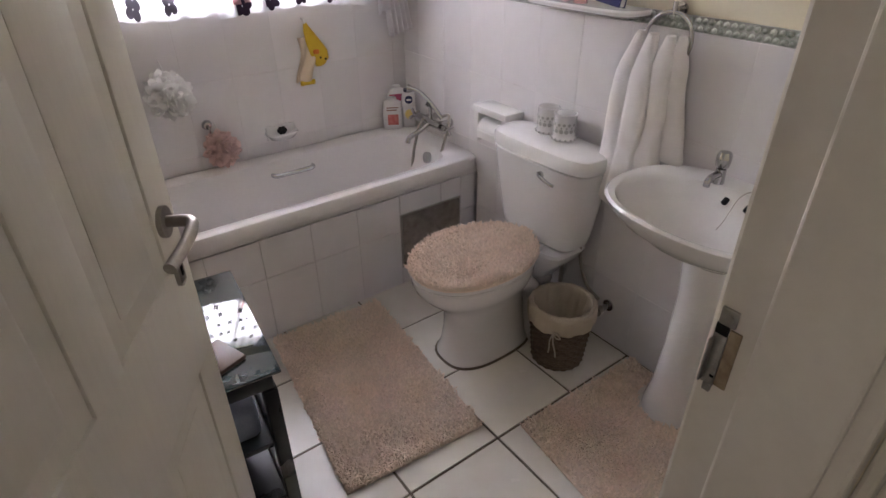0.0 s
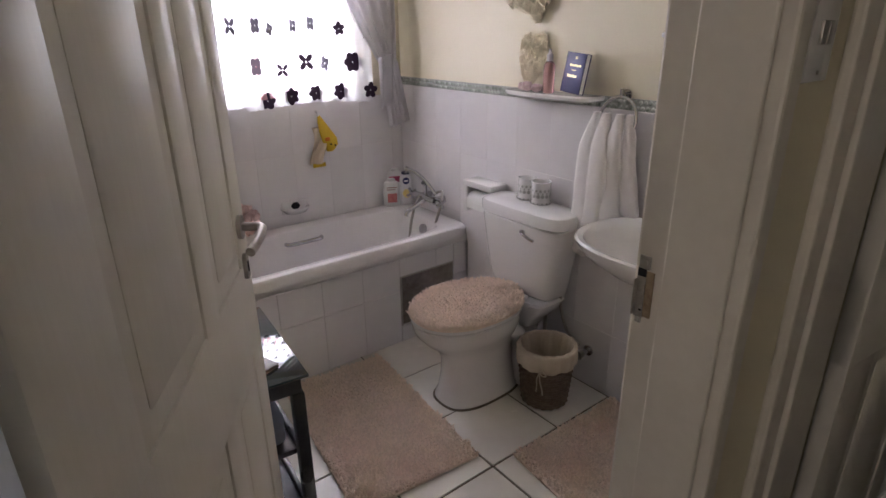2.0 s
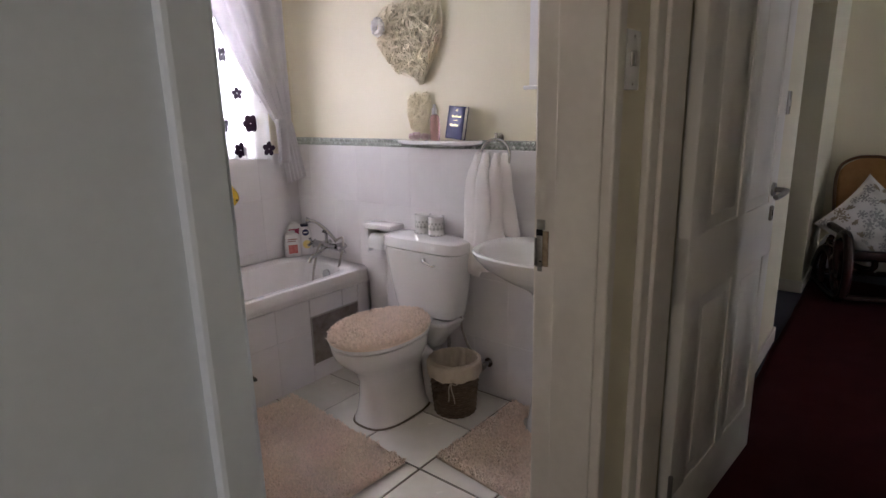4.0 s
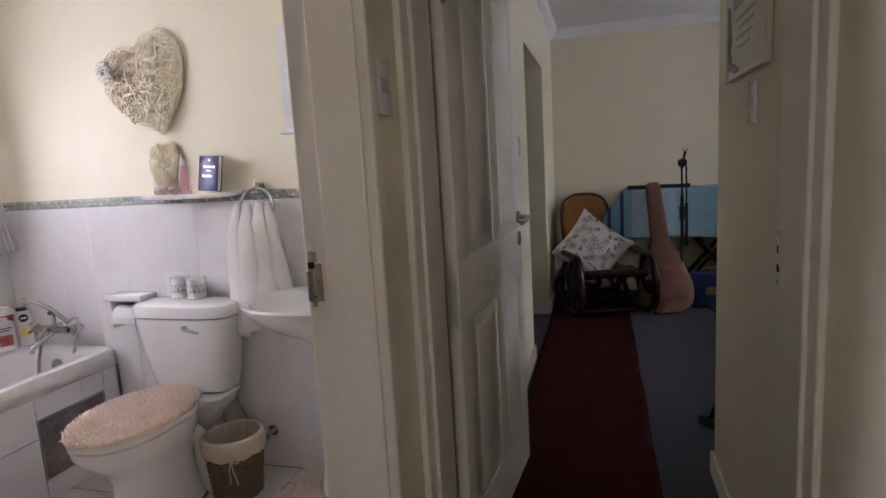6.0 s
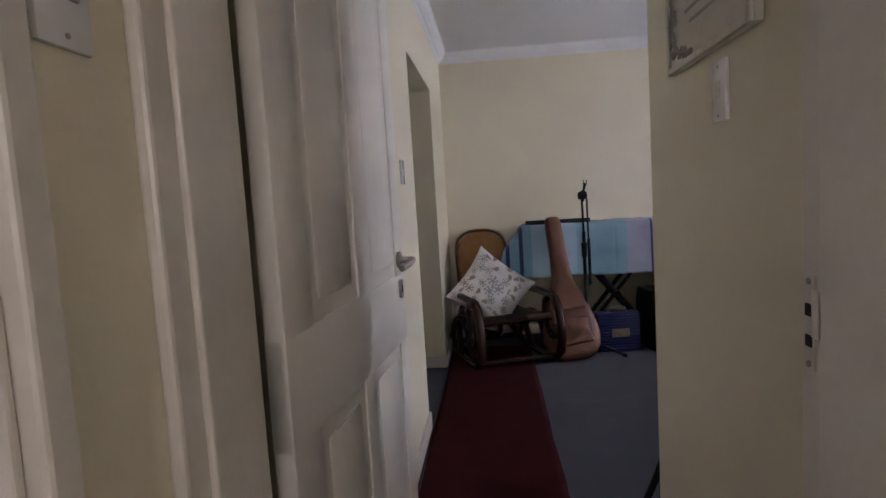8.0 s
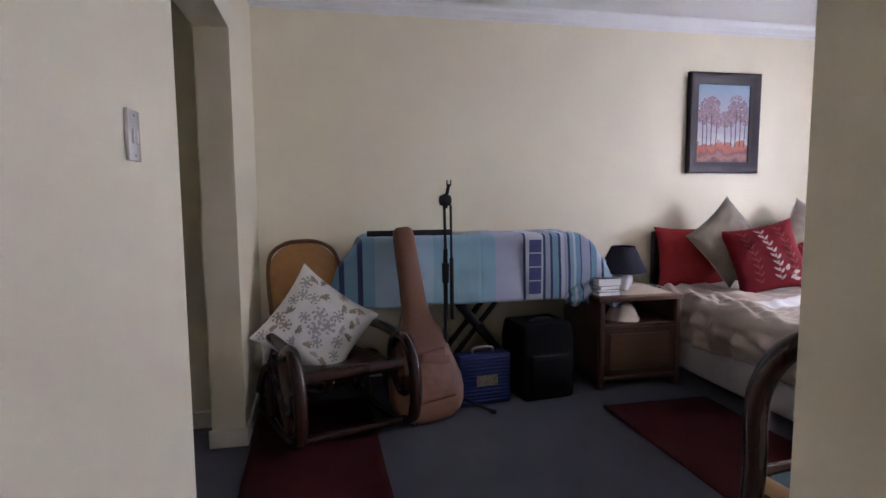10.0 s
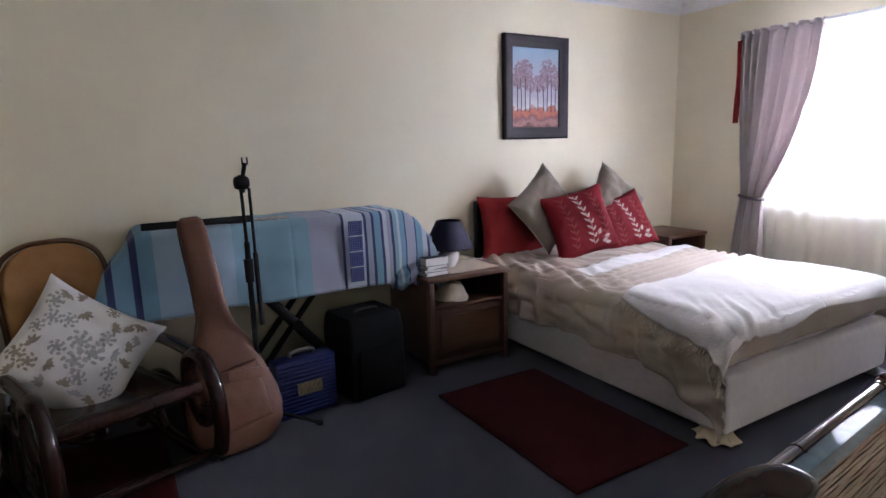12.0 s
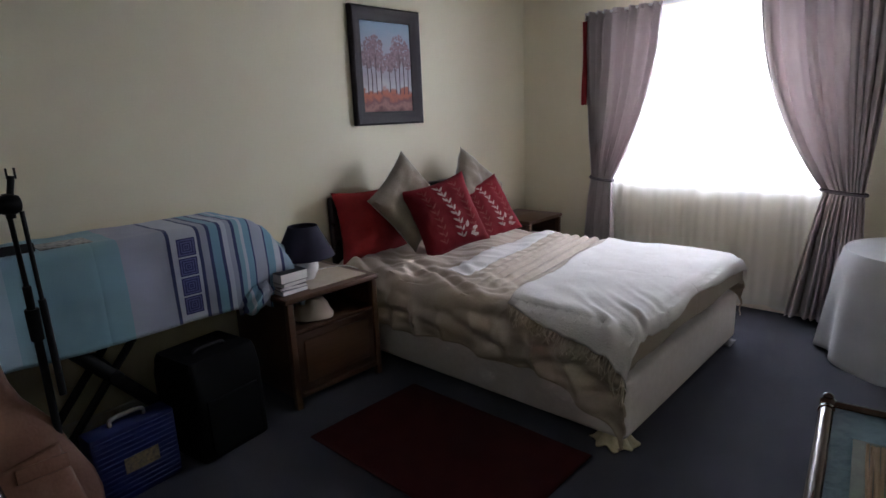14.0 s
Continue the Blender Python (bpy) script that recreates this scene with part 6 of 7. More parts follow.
def back_cane(u, v):
    z = 0.42 + 0.545 * v
    w = 0.212 if z < 0.80 else 0.212 * math.sqrt(max(0.0, 1 - ((z - 0.80) / 0.17) ** 2))
    x = -0.30 - 0.11 * (z - 0.4) / 0.4 if z < 0.8 else -0.41 - 0.22 * (z - 0.8)
    return rm @ Vector((x, (2 * u - 1) * w, z))


thicken(part("cane_back", sheet(bmesh.new(), back_cane, 16, 40), CANE, rc, "golden woven cane panel"), 0.006)
thicken(part("cane_seat", sheet(bmesh.new(), lambda u, v: rm @ Vector((-0.24 + 0.52 * u, (2 * v - 1) * 0.245, 0.33 + 0.035 * u - 0.02 * math.sin(math.pi * u) * math.sin(math.pi * v))), 16, 16), DARKW, rc, "dark seat"), 0.008)
pm_, bm = stand_cushion(4.79, 0.035, 0.525, 0.53, 0.53, 0.16, 15, -24, 41, 9.0)
pil = thing("scatter_pillow", (4.8, 0.05, 0.40), "white pillow printed with grey flowers on the rocking chair", "pillow")
part("case", moved(bm, pm_), mat("white_printed_cotton", (0.78, 0.76, 0.74), (0.72, 0.70, 0.68), rough=0.9, scale=8, bump=0.3, bscale=140), pil)
GREYF = mat("grey_flower_print", (0.34, 0.345, 0.345), (0.47, 0.46, 0.45), rough=0.9, scale=60)
TANF = mat("tan_flower_print", (0.40, 0.34, 0.26), (0.30, 0.26, 0.20), rough=0.9, scale=60)
rnd = random.Random(21)
bg, bt = bmesh.new(), bmesh.new()
def rose(tgt, a, b_, size):
    """A rose print: rings of short curved petals."""
    for j in range(3):
        an = 2.1 * j + rnd.uniform(0, 1)
        leaf_on(tgt, 0.53, 0.53, 0.16, 9.0, a - size * 0.55 * math.cos(an), b_ - size * 0.55 * math.sin(an), an, size * 1.1, size * 0.3)
    for ring_r, n_, l in ((1.0, 7, 0.78), (0.52, 5, 0.62), (0.12, 3, 0.5)):
        ph = rnd.uniform(0, 6.28)
        for j in range(n_):
            an = ph + 6.283 * j / n_
            leaf_on(tgt, 0.53, 0.53, 0.16, 9.0, a + size * ring_r * math.cos(an), b_ + size * ring_r * math.sin(an), an + 1.45 + rnd.uniform(-0.25, 0.25), size * l, size * 0.24)


for a, b_, size in ((-0.10, 0.12, 0.13), (0.16, 0.02, 0.14), (-0.02, -0.20, 0.13), (0.24, 0.32, 0.10), (-0.34, -0.10, 0.10)):
    rose(bg, a, b_, size)
for k in range(34):
    a, b_ = ((k * 0.7549) % 1) * 1.7 - 0.85, ((k * 0.5698) % 1) * 1.7 - 0.85
    if a * a + b_ * b_ < 0.16:
        continue
    tgt = bg if rnd.random() < 0.6 else bt
    if rnd.random() < 0.45:
        rose(tgt, a, b_, rnd.uniform(0.08, 0.12))
    else:
        an = rnd.uniform(0, 6.28)
        for j in range(5):
            leaf_on(tgt, 0.53, 0.53, 0.16, 9.0, a, b_, an + (j - 2) * 0.62, rnd.uniform(0.10, 0.17), 0.03)
tagged(part("flower_print", moved(bg, pm_), GREYF, pil, "grey printed flowers"), kind="stuff")
tagged(part("flower_print", moved(bt, pm_), TANF, pil, "tan printed leaves"), kind="stuff")
PLASTIC = mat("crumpled_white_plastic", (0.62, 0.63, 0.65), (0.5, 0.51, 0.53), rough=0.35, scale=12, bump=0.5, bscale=20)
bm = bmesh.new()
bmesh.ops.create_icosphere(bm, subdivisions=4, radius=0.5)
for v in bm.verts:
    k = 1 + 0.35 * fbm(v.co.x, v.co.y, v.co.z, 2.2)
    v.co = Vector((5.19 + 0.22 * v.co.x * k, min(0.383, 0.28 + 0.19 * v.co.y * k), max(0.003, 0.17 + 0.36 * v.co.z * k)))
whole("plastic_bag", bm, PLASTIC, "crumpled white plastic bag behind the rocking chair", "bag")

# ---- glass-topped cane table ----
dr = thing("cane_table", (2.36, -1.36, 0), "glass-topped cane table with a woven mat", "table")
BAMB = wood("brown_bamboo_cane", (0.05, 0.022, 0.014), (0.09, 0.04, 0.024), 0.22, "y", 9, 0.5)
BAML = wood("light_bamboo_cane", (0.48, 0.30, 0.13), (0.40, 0.23, 0.09), 0.3, "x", 9, 0.4)
X0, X1, Y0, Y1, TZ = 2.145, 2.606, -1.893, -0.82, 0.700
for a, b_ in (((X1, Y0, TZ), (X1, Y1, TZ)), ((X0, Y0, TZ), (X0, Y1, TZ))):
    e1 = part("edge_cane", atube([a, b_], 0.016, 14), BAMB, dr)
    for yb in (Y0 + 0.03, Y0 + 0.53, Y1 - 0.03):
        part("binding", atube([(a[0], yb - 0.006, TZ), (a[0], yb + 0.006, TZ)], 0.0185, 14), BAMB, e1)
part("edge_cane", atube([(X0, Y1, TZ), (X1, Y1, TZ)], 0.016, 14), BAML, dr, "light cane edge")
part("edge_cane", atube([(X0, Y0, TZ), (X1, Y0, TZ)], 0.016, 14), BAMB, dr)
for x, y in ((X0, Y0), (X0, Y1), (X1, Y0), (X1, Y1)):
    part("leg", atube([(x, y, 0), (x, y, TZ + 0.006)], 0.018, 12), BAMB, dr)
    part("knob", lathe(bmesh.new(), x, y, [(0.018, TZ), (0.019, TZ + 0.014), (0.012, TZ + 0.022), (0.013, TZ + 0.028), (0.004, TZ + 0.034)], 14), BAMB, dr)
part("drawer_box", abox(X0 + 0.02, X1 - 0.012, Y0 + 0.02, Y1 - 0.02, 0.50, TZ - 0.012, 0.004), BAMB, dr)
for yc in (-1.50, -1.10):
    d_ = part("drawer", abox(X1 - 0.012, X1 + 0.004, yc - 0.19, yc + 0.19, 0.52, TZ - 0.025, 0.004), BAMB, dr)
    part("drawer_knob", atube([(X1 + 0.003, yc, 0.63), (X1 + 0.012, yc, 0.63), (X1 + 0.022, yc, 0.63), (X1 + 0.03, yc, 0.63)], [0.008, 0.008, 0.016, 0.012], 14), BLACKW, d_)
part("top_cloth", abox(X0 + 0.014, X1 - 0.014, Y0 + 0.014, Y1 - 0.014, TZ - 0.011, TZ + 0.002), mat("blue_green_woven_cloth", (0.27, 0.36, 0.41), (0.12, 0.18, 0.22), rough=0.8, scale=45, bump=0.5, bscale=160), dr, "blue-green cloth under glass")
TABGLASS = mat("clear_table_glass", (0.9, 0.95, 0.95), rough=0.05, bump=0.0, rvar=0.01)
nb = TABGLASS.node_tree.nodes["Principled BSDF"]
nb.inputs["Transmission Weight"].default_value, nb.inputs["IOR"].default_value = 1.0, 1.07
gl = part("glass_top", abox(X0 + 0.015, X1 - 0.015, Y0 + 0.015, Y1 - 0.015, TZ + 0.004, TZ + 0.010, 0.001), TABGLASS, dr, "clear glass sheet")
gl.visible_shadow = False
wm = thing("woven_mat", (2.3, -1.4, TZ + 0.011), "brown seagrass mat with a grey border on glass", "mat")
SEA = mat("seagrass_cord", (0.31, 0.205, 0.11), (0.25, 0.16, 0.085), rough=0.85, scale=30, bump=0.5, bscale=200)
part("border", abox(2.16, 2.55, -1.725, -1.08, TZ + 0.0108, TZ + 0.0135, 0.001), mat("grey_green_binding", (0.14, 0.15, 0.12), (0.09, 0.10, 0.08), rough=0.9, scale=40, bump=0.5, bscale=300), wm)
for k in range(58):
    x = 2.178 + k * 0.00605
    pts = [(x + 0.0012 * math.sin(k * 2.1 + j), -1.705 + j * 0.0605, TZ + 0.0158 + 0.0016 * math.sin(j * 3.14 + k * 1.57)) for j in range(11)]
    part("cord", atube(pts, 0.0034, 5), SEA, wm)

# the table stands a little askew to the wall
askew = pose(2.606, -1.893, 0, 0, 0, 6) @ pose(-2.606, 1.893, 0)
for ob in (dr, wm):
    ob.matrix_basis = askew @ ob.matrix_basis

# ---- curved wooden piece by the wall end ----
# stick-like stand-in for a chair's arm and runner end; the rest is left out
st = thing("curved_wood_piece", (2.47, -0.56, 0), "dark curved wooden bar standing in for a chair's arm and foot", "walking stick")
part("shaft", atube(curve_pts([(2.487, -0.535, 0.03), (2.40, -0.585, 0.25), (2.32, -0.635, 0.55), (2.292, -0.65, 0.80), (2.293, -0.65, 0.92), (2.283, -0.65, 0.975), (2.258, -0.65, 1.018), (2.23, -0.65, 1.046), (2.209, -0.65, 1.057), (2.192, -0.65, 1.052)], 6), [0.013 + 0.005 * min(1, k / 24) for k in range(52)] + [0.0175, 0.016, 0.012], 16), DARKW, st)
part("ferrule", moved(abox(-0.045, 0.045, -0.02, 0.02, 0.0, 0.045, 0.006), pose(2.487, -0.53, 0, 0, 0, 35)), BLACKP, st, "dark block foot")

# ---- round table with a cloth ----
rt = thing("round_table", (2.50, -4.20, 0), "small round table under a white cloth", "table")
part("top", lathe(bmesh.new(), 2.50, -4.20, [(0.36, 0.60), (0.375, 0.605), (0.375, 0.622), (0.36, 0.625)], 40), OAK, rt)
part("column", lathe(bmesh.new(), 2.50, -4.20, [(0.18, 0), (0.17, 0.02), (0.04, 0.06), (0.035, 0.5), (0.06, 0.60)], 20), OAK, rt)
tc = thing("tablecloth", (2.50, -4.20, 0.62), "white cotton tablecloth falling in folds", "tablecloth")


def tcloth(u, v):
    a = 2 * math.pi * u
    if v < 0.4:
        r = 0.385 * v / 0.4
        return Vector((2.50 + r * math.cos(a), -4.20 + r * math.sin(a), 0.630 + 0.002 * fbm(r * math.cos(a), r * math.sin(a), 0, 7)))
    k = (v - 0.4) / 0.6
    f = math.sin(11 * a + 0.8 * math.sin(3 * a)) * 0.5 + 0.35 * math.sin(7 * a + 1)
    r = 0.385 + 0.012 * math.sin(min(1, k * 8) * math.pi / 2) + 0.05 * k + 0.045 * f * k ** 0.8
    return Vector((2.50 + r * math.cos(a), -4.20 + r * math.sin(a), 0.630 - 0.62 * k * (1 - 0.03 * math.sin(4 * a)) - 0.004 + 0.004 * (1 - k)))


thicken(part("cloth", sheet(bmesh.new(), tcloth, 160, 40, True), TABLECLOTH, tc), 0.003)


# ---- bedroom curtains ----
rail = thing("curtain_rail", (3.7, -4.53, 2.15), "white curtain rail above the bedroom window", "curtain rail")
part("rail", atube([(2.72, -4.535, 2.155), (4.76, -4.535, 2.155)], 0.012, 10), CEIL, rail)
for x in (2.75, 3.72, 4.73):
    part("bracket", abox(x - 0.012, x + 0.012, -4.65, -4.535, 2.145, 2.175, 0.003), CEIL, rail)


def tied(x_in, x_out, xt0, xt1, tie_z, xb0, xb1, zb, pleats, seed, y=-4.505):
    """A curtain gathered by a tieback: spread at the rail, narrow at the tie, flared below it."""
    def f(u, v):
        z = 2.165 + (zb - 2.165) * v
        xa, xe = x_in + (x_out - x_in) * u, xt0 + (xt1 - xt0) * u
        xb = xb0 + (xb1 - xb0) * u
        if z > tie_z:
            k = (2.165 - z) / (2.165 - tie_z)
            e = k ** (1.0 + 1.6 * (1 - u))
            x = xa + (xe - xa) * (0.25 * k + 0.75 * e)
            amp = 0.058 * (1 - 0.4 * k)
        else:
            k = (tie_z - z) / (tie_z - zb)
            x = xe + (xb - xe) * k ** 0.8
            amp = 0.022 + 0.034 * k
        ph = 2 * math.pi * pleats * (u + 0.05 * math.sin(5.3 * u + seed) + 0.02 * math.sin(17 * u)) + 0.8 * math.sin(2.2 * v + seed) + 0.7 * fbm(u * 2, v, seed, 1.5)
        pinch = 1 - 0.45 * math.exp(-((z - tie_z) / 0.05) ** 2)
        head = 1 - 0.35 * math.exp(-((z - 2.13) / 0.03) ** 2)
        band = math.exp(-((z - 2.135) / 0.022) ** 4)
        tape = 0.007 * band * math.sin(2 * math.pi * pleats * 3.3 * u + seed)
        return Vector((x + 0.006 * math.cos(ph), y + tape + amp * (math.sin(ph) + 0.28 * math.sin(2 * ph + 1.3 + 2 * v)) * pinch * head * (1 - 0.55 * band) + 0.012 * fbm(u * 3, v * 2, seed, 2), z))
    return f


for k, (args, tx, label) in enumerate((((4.15, 4.745, 4.495, 4.665, 0.90, 4.47, 4.75, 0.035, 8, 1.0), (4.485, 4.675), "mauve curtain drawn aside by a tieback"),
                                       ((3.53, 2.76, 3.07, 2.86, 0.885, 3.21, 2.80, 0.05, 10, 2.0), (2.85, 3.085), "mauve curtain gathered by a tieback beside the table"))):
    cu = thing("curtain", ((args[0] + args[1]) / 2, -4.5, 0.04), label, "curtain", "mauve curtains at the window")
    thicken(part("cloth", sheet(bmesh.new(), tied(*args), 150, 70), MAUVE, cu), 0.004)
    zt = args[4]
    pts = [((tx[0] + tx[1]) / 2 + (tx[1] - tx[0]) / 2 * math.cos(a * math.pi / 12), -4.51 + 0.05 * math.sin(a * math.pi / 12), zt + 0.012 * math.cos(a * math.pi / 12)) for a in range(25)]
    part("tieback", atube(pts, 0.012, 8, cap=False), mat("grey_mauve_cord", (0.2, 0.165, 0.19), rough=0.8, scale=60), cu)
    xo = args[1]
    sgn = 1 if xo > 4 else -1
    bm = bmesh.new()
    sheet(bm, lambda u, v: Vector((xo - sgn * 0.055 * (1 - u) + sgn * 0.012, -4.462 - 0.03 * u + 0.01 * math.sin(6 * v + 9 * u), 2.10 - 0.62 * v)), 8, 20)
    thicken(part("red_lining", bm, REDP, cu, "strip of red lining"), 0.004)
sh = thing("sheer_curtain", (3.74, -4.58, 0.05), "white sheer curtain glowing in the window", "curtain")


def sheer(u, v):
    x, z = 4.60 - 1.72 * u, 2.145 - 2.10 * v
    ph = 2 * math.pi * 15 * u + 2.6 * math.sin(5 * u) + 2.2 * fbm(u * 4, v, 0, 1.4)
    return Vector((x, -4.588 + 0.011 * math.sin(ph) * (0.6 + 0.4 * v), z + 0.01 * math.sin(ph * 0.5) * v))


part("cloth", sheet(bmesh.new(), sheer, 260, 24), NET, sh)

# ---- bathroom curtains ----
ct = thing("cafe_curtain", (1.05, 2.79, 1.16), "white curtain printed with dark butterflies and flowers", "curtain")


def cafe(u, v):
    x = 0.53 + 1.06 * u
    z = 2.14 - (0.985 - (0.02 if u < 0.36 else 0.0) + 0.012 * math.sin(7 * u)) * v
    ph = 2 * math.pi * 9 * u + 0.8 * fbm(u * 3, v, 4, 2)
    y = 2.795 + 0.010 * math.sin(ph) * (0.4 + 0.6 * v)
    if u > 0.85:
        y -= 0.035 * (u - 0.85) / 0.15
    return Vector((x, y, z))


part("cloth", sheet(bmesh.new(), cafe, 120, 30), cloth("white_voile_print_ground", (0.84, 0.83, 0.84), 0.6, 0.22), ct)
DARKF = cloth("dark_plum_print", (0.035, 0.02, 0.035), 0.25)
GREYP = cloth("grey_line_print", (0.10, 0.09, 0.11), 0.3)


def motif(bm, u, v, size, n, turn, slim, narrow=1.0):
    c = cafe(u, v)
    size, slim = size * 1.3, slim * 1.35
    for j in range(n):
        a = turn + 2 * math.pi * j / n
        pc = c + Vector((math.cos(a), 0, math.sin(a))) * size * 0.58
        pts = []
        for k in range(10):
            t = 2 * math.pi * k / 10
            l, w = size * 0.52 * math.cos(t), size * slim * math.sin(t)
            pts.append(bm.verts.new((c.x + narrow * (pc.x - c.x + l * math.cos(a) - w * math.sin(a)), c.y - 0.010, pc.z + l * math.sin(a) + w * math.cos(a))))
        bm.faces.new(pts)


bd, bgp = bmesh.new(), bmesh.new()
for u, v, s, n, tn, slim in ((0.46, 0.965, 0.030, 5, 0.2, 0.36), (0.575, 0.96, 0.030, 6, 0.5, 0.3), (0.70, 0.955, 0.028, 6, 0.1, 0.3), (0.83, 0.95, 0.030, 6, 0.3, 0.3), (0.90, 0.80, 0.036, 6, 0.0, 0.33), (0.84, 0.64, 0.024, 5, 0.4, 0.3), (0.975, 0.94, 0.03, 5, 0.2, 0.3), (0.97, 0.66, 0.02, 5, 0.2, 0.3),
                             (0.66, 0.80, 0.034, 4, 0.8, 0.24), (0.54, 0.83, 0.026, 4, 0.7, 0.22)):
    motif(bd, u, v, s, n, tn, slim)
for u, v, s, n, tn, slim in ((0.08, 0.95, 0.03, 4, 0.5, 0.3), (0.2, 0.94, 0.03, 4, 0.9, 0.28), (0.12, 0.80, 0.03, 4, 0.2, 0.3), (0.09, 0.64, 0.028, 4, 0.6, 0.3), (0.33, 0.63, 0.03, 4, 0.7, 0.2), (0.32, 0.44, 0.03, 4, 0.9, 0.24), (0.48, 0.44, 0.034, 4, 0.8, 0.2), (0.62, 0.43, 0.03, 4, 0.6, 0.26), (0.14, 0.43, 0.03, 4, 0.5, 0.3),
                             (0.75, 0.81, 0.026, 4, 0.4, 0.3), (0.7, 0.62, 0.024, 4, 0.7, 0.3), (0.5, 0.64, 0.02, 4, 0.3, 0.3), (0.2, 0.25, 0.03, 4, 0.3, 0.3), (0.4, 0.22, 0.03, 4, 0.3, 0.3), (0.6, 0.22, 0.03, 4, 0.9, 0.3), (0.42, 0.80, 0.03, 4, 0.8, 0.3), (0.24, 0.80, 0.026, 4, 0.6, 0.3), (0.44, 0.62, 0.026, 4, 0.8, 0.3), (0.61, 0.63, 0.022, 4, 0.7, 0.3), (0.22, 0.62, 0.024, 4, 0.9, 0.3), (0.24, 0.43, 0.03, 4, 0.8, 0.3), (0.78, 0.44, 0.028, 4, 0.8, 0.3)):
    motif(bgp, u, v, s * 1.1, n, tn, slim * 1.25, 0.62)
tagged(part("flower_print", bd, DARKF, ct, "dark printed flowers"), kind="stuff")
tagged(part("butterfly_print", bgp, GREYP, ct, "grey printed butterflies"), kind="stuff")
bm = bmesh.new()
for u in (0.44, 0.5, 0.58):
    c = cafe(u, 0.9)
    sheet(bm, lambda a, b_: Vector((c.x - 0.03 + 0.05 * a - 0.02 * b_, c.y - 0.006, c.z - 0.055 + 0.20 * b_)), 2, 2)
part("pink_print", bm, cloth("pink_print_patch", (0.85, 0.45, 0.45), 0.6, 0.45), ct)
wc = thing("tied_curtain", (1.6, 2.74, 1.02), "white cotton curtain swept aside and tied", "curtain")


def swept(u, v):
    z = 2.20 - 1.20 * v
    k = min(1.0, (2.20 - z) / 0.86)
    xin, xout = 1.20 + 0.42 * k ** 1.3, 1.74 - 0.02 * k
    if z < 1.34:
        q = (1.34 - z) / 0.34
        xin, xout = 1.63 + 0.04 * q, 1.725 + 0.065 * q
    x = xin + (xout - xin) * u
    ph = 2 * math.pi * 4.5 * u + 1.2 * v + 0.6 * fbm(u * 2, v, 2, 2)
    return Vector((x, 2.755 + 0.018 * math.sin(ph) * (0.5 + 0.5 * (1 - k)) - 0.02 * k, z + 0.03 * u * v))


thicken(part("cloth", sheet(bmesh.new(), swept, 90, 60), WHITEC, wc), 0.003)
thicken(part("knot_tail", sheet(bmesh.new(), lambda u, v: Vector((1.60 + 0.085 * u - 0.005 * v, 2.715 - 0.018 * math.sin(9 * u + v), 1.37 - 0.26 * v + 0.02 * u)), 30, 16), WHITEC, wc), 0.003)
part("rod", atube([(0.45, 2.785, 2.18), (1.78, 2.785, 2.18)], 0.010, 10), CHROME, wc)

# ---- small things over the bath ----
def pouf(name, x, y, z, r, col, label, seed):
    rnd_ = random.Random(seed)
    t = thing(name, (x, y, z), label, "bath sponge")
    bm_ = bmesh.new()
    for k in range(90):
        d = Vector((rnd_.gauss(0, 1), rnd_.gauss(0, 1), rnd_.gauss(0, 1))).normalized()
        a = d.orthogonal().normalized()
        b2 = d.cross(a)
        c = Vector((x, y, z)) + d * r * rnd_.uniform(0.45, 0.8)
        w, ph = r * rnd_.uniform(0.3, 0.5), rnd_.uniform(0, 6)
        ctr = bm_.verts.new(c - d * r * 0.2)
        ring_ = []
        for j in range(14):
            an = 2 * math.pi * j / 14
            ring_.append(bm_.verts.new(c + (a * math.cos(an) + b2 * math.sin(an)) * w + d * (0.16 * r * math.sin(3 * an + ph) + 0.05 * r)))
        for j in range(14):
            bm_.faces.new((ctr, ring_[j], ring_[(j + 1) % 14]))
    for v in bm_.verts:
        v.co.y = min(v.co.y, 2.817)
    part("ruffle", bm_, cloth(name + "_mesh", col, 0.5), t)
    part("cord", atube(curve_pts([(x, y, z + r * 0.5), (x + 0.005, 2.80, z + r * 1.1), (x, 2.81, z + r * 1.35)], 4), 0.0025, 6), CERAMIC, t)
    return t


pouf("white_sponge", 0.655, 2.745, 0.905, 0.095, (0.92, 0.91, 0.89), "white net bath sponge hanging on the tiles", 1)
pouf("pink_sponge", 0.81, 2.755, 0.645, 0.08, (0.90, 0.70, 0.66), "pink net bath sponge hanging on a hook", 2)
hk = thing("wall_hook", (0.785, 2.81, 0.735), "round chrome suction hook on the tiles", "hook")
bm = atube([(0.785, 2.8195, 0.737), (0.785, 2.806, 0.737)], [0.022, 0.016], 18)
tube(bm, curve_pts([(0.785, 2.806, 0.737), (0.785, 2.79, 0.732), (0.785, 2.785, 0.72), (0.785, 2.79, 0.71)], 4), 0.004, 8)
part("body", bm, CHROME, hk)
sd_ = thing("soap_dish", (1.10, 2.78, 0.61), "white ceramic soap dish with a dark rosette", "soap dish")
bm = bmesh.new()
loft(bm, [[Vector((p.x, min(p.y, 2.8195), p.z)) for p in oval(1.10, 2.82, z_, a, b_, 3, 36)] for z_, a, b_ in ((0.605, 0.03, 0.03), (0.615, 0.055, 0.055), (0.64, 0.075, 0.075), (0.648, 0.072, 0.072), (0.64, 0.062, 0.062), (0.628, 0.04, 0.045))])
box(bm, 1.03, 1.17, 2.806, 2.8197, 0.61, 0.675, 0.008)
part("dish", bm, CERAMIC, sd_)
bm = bmesh.new()
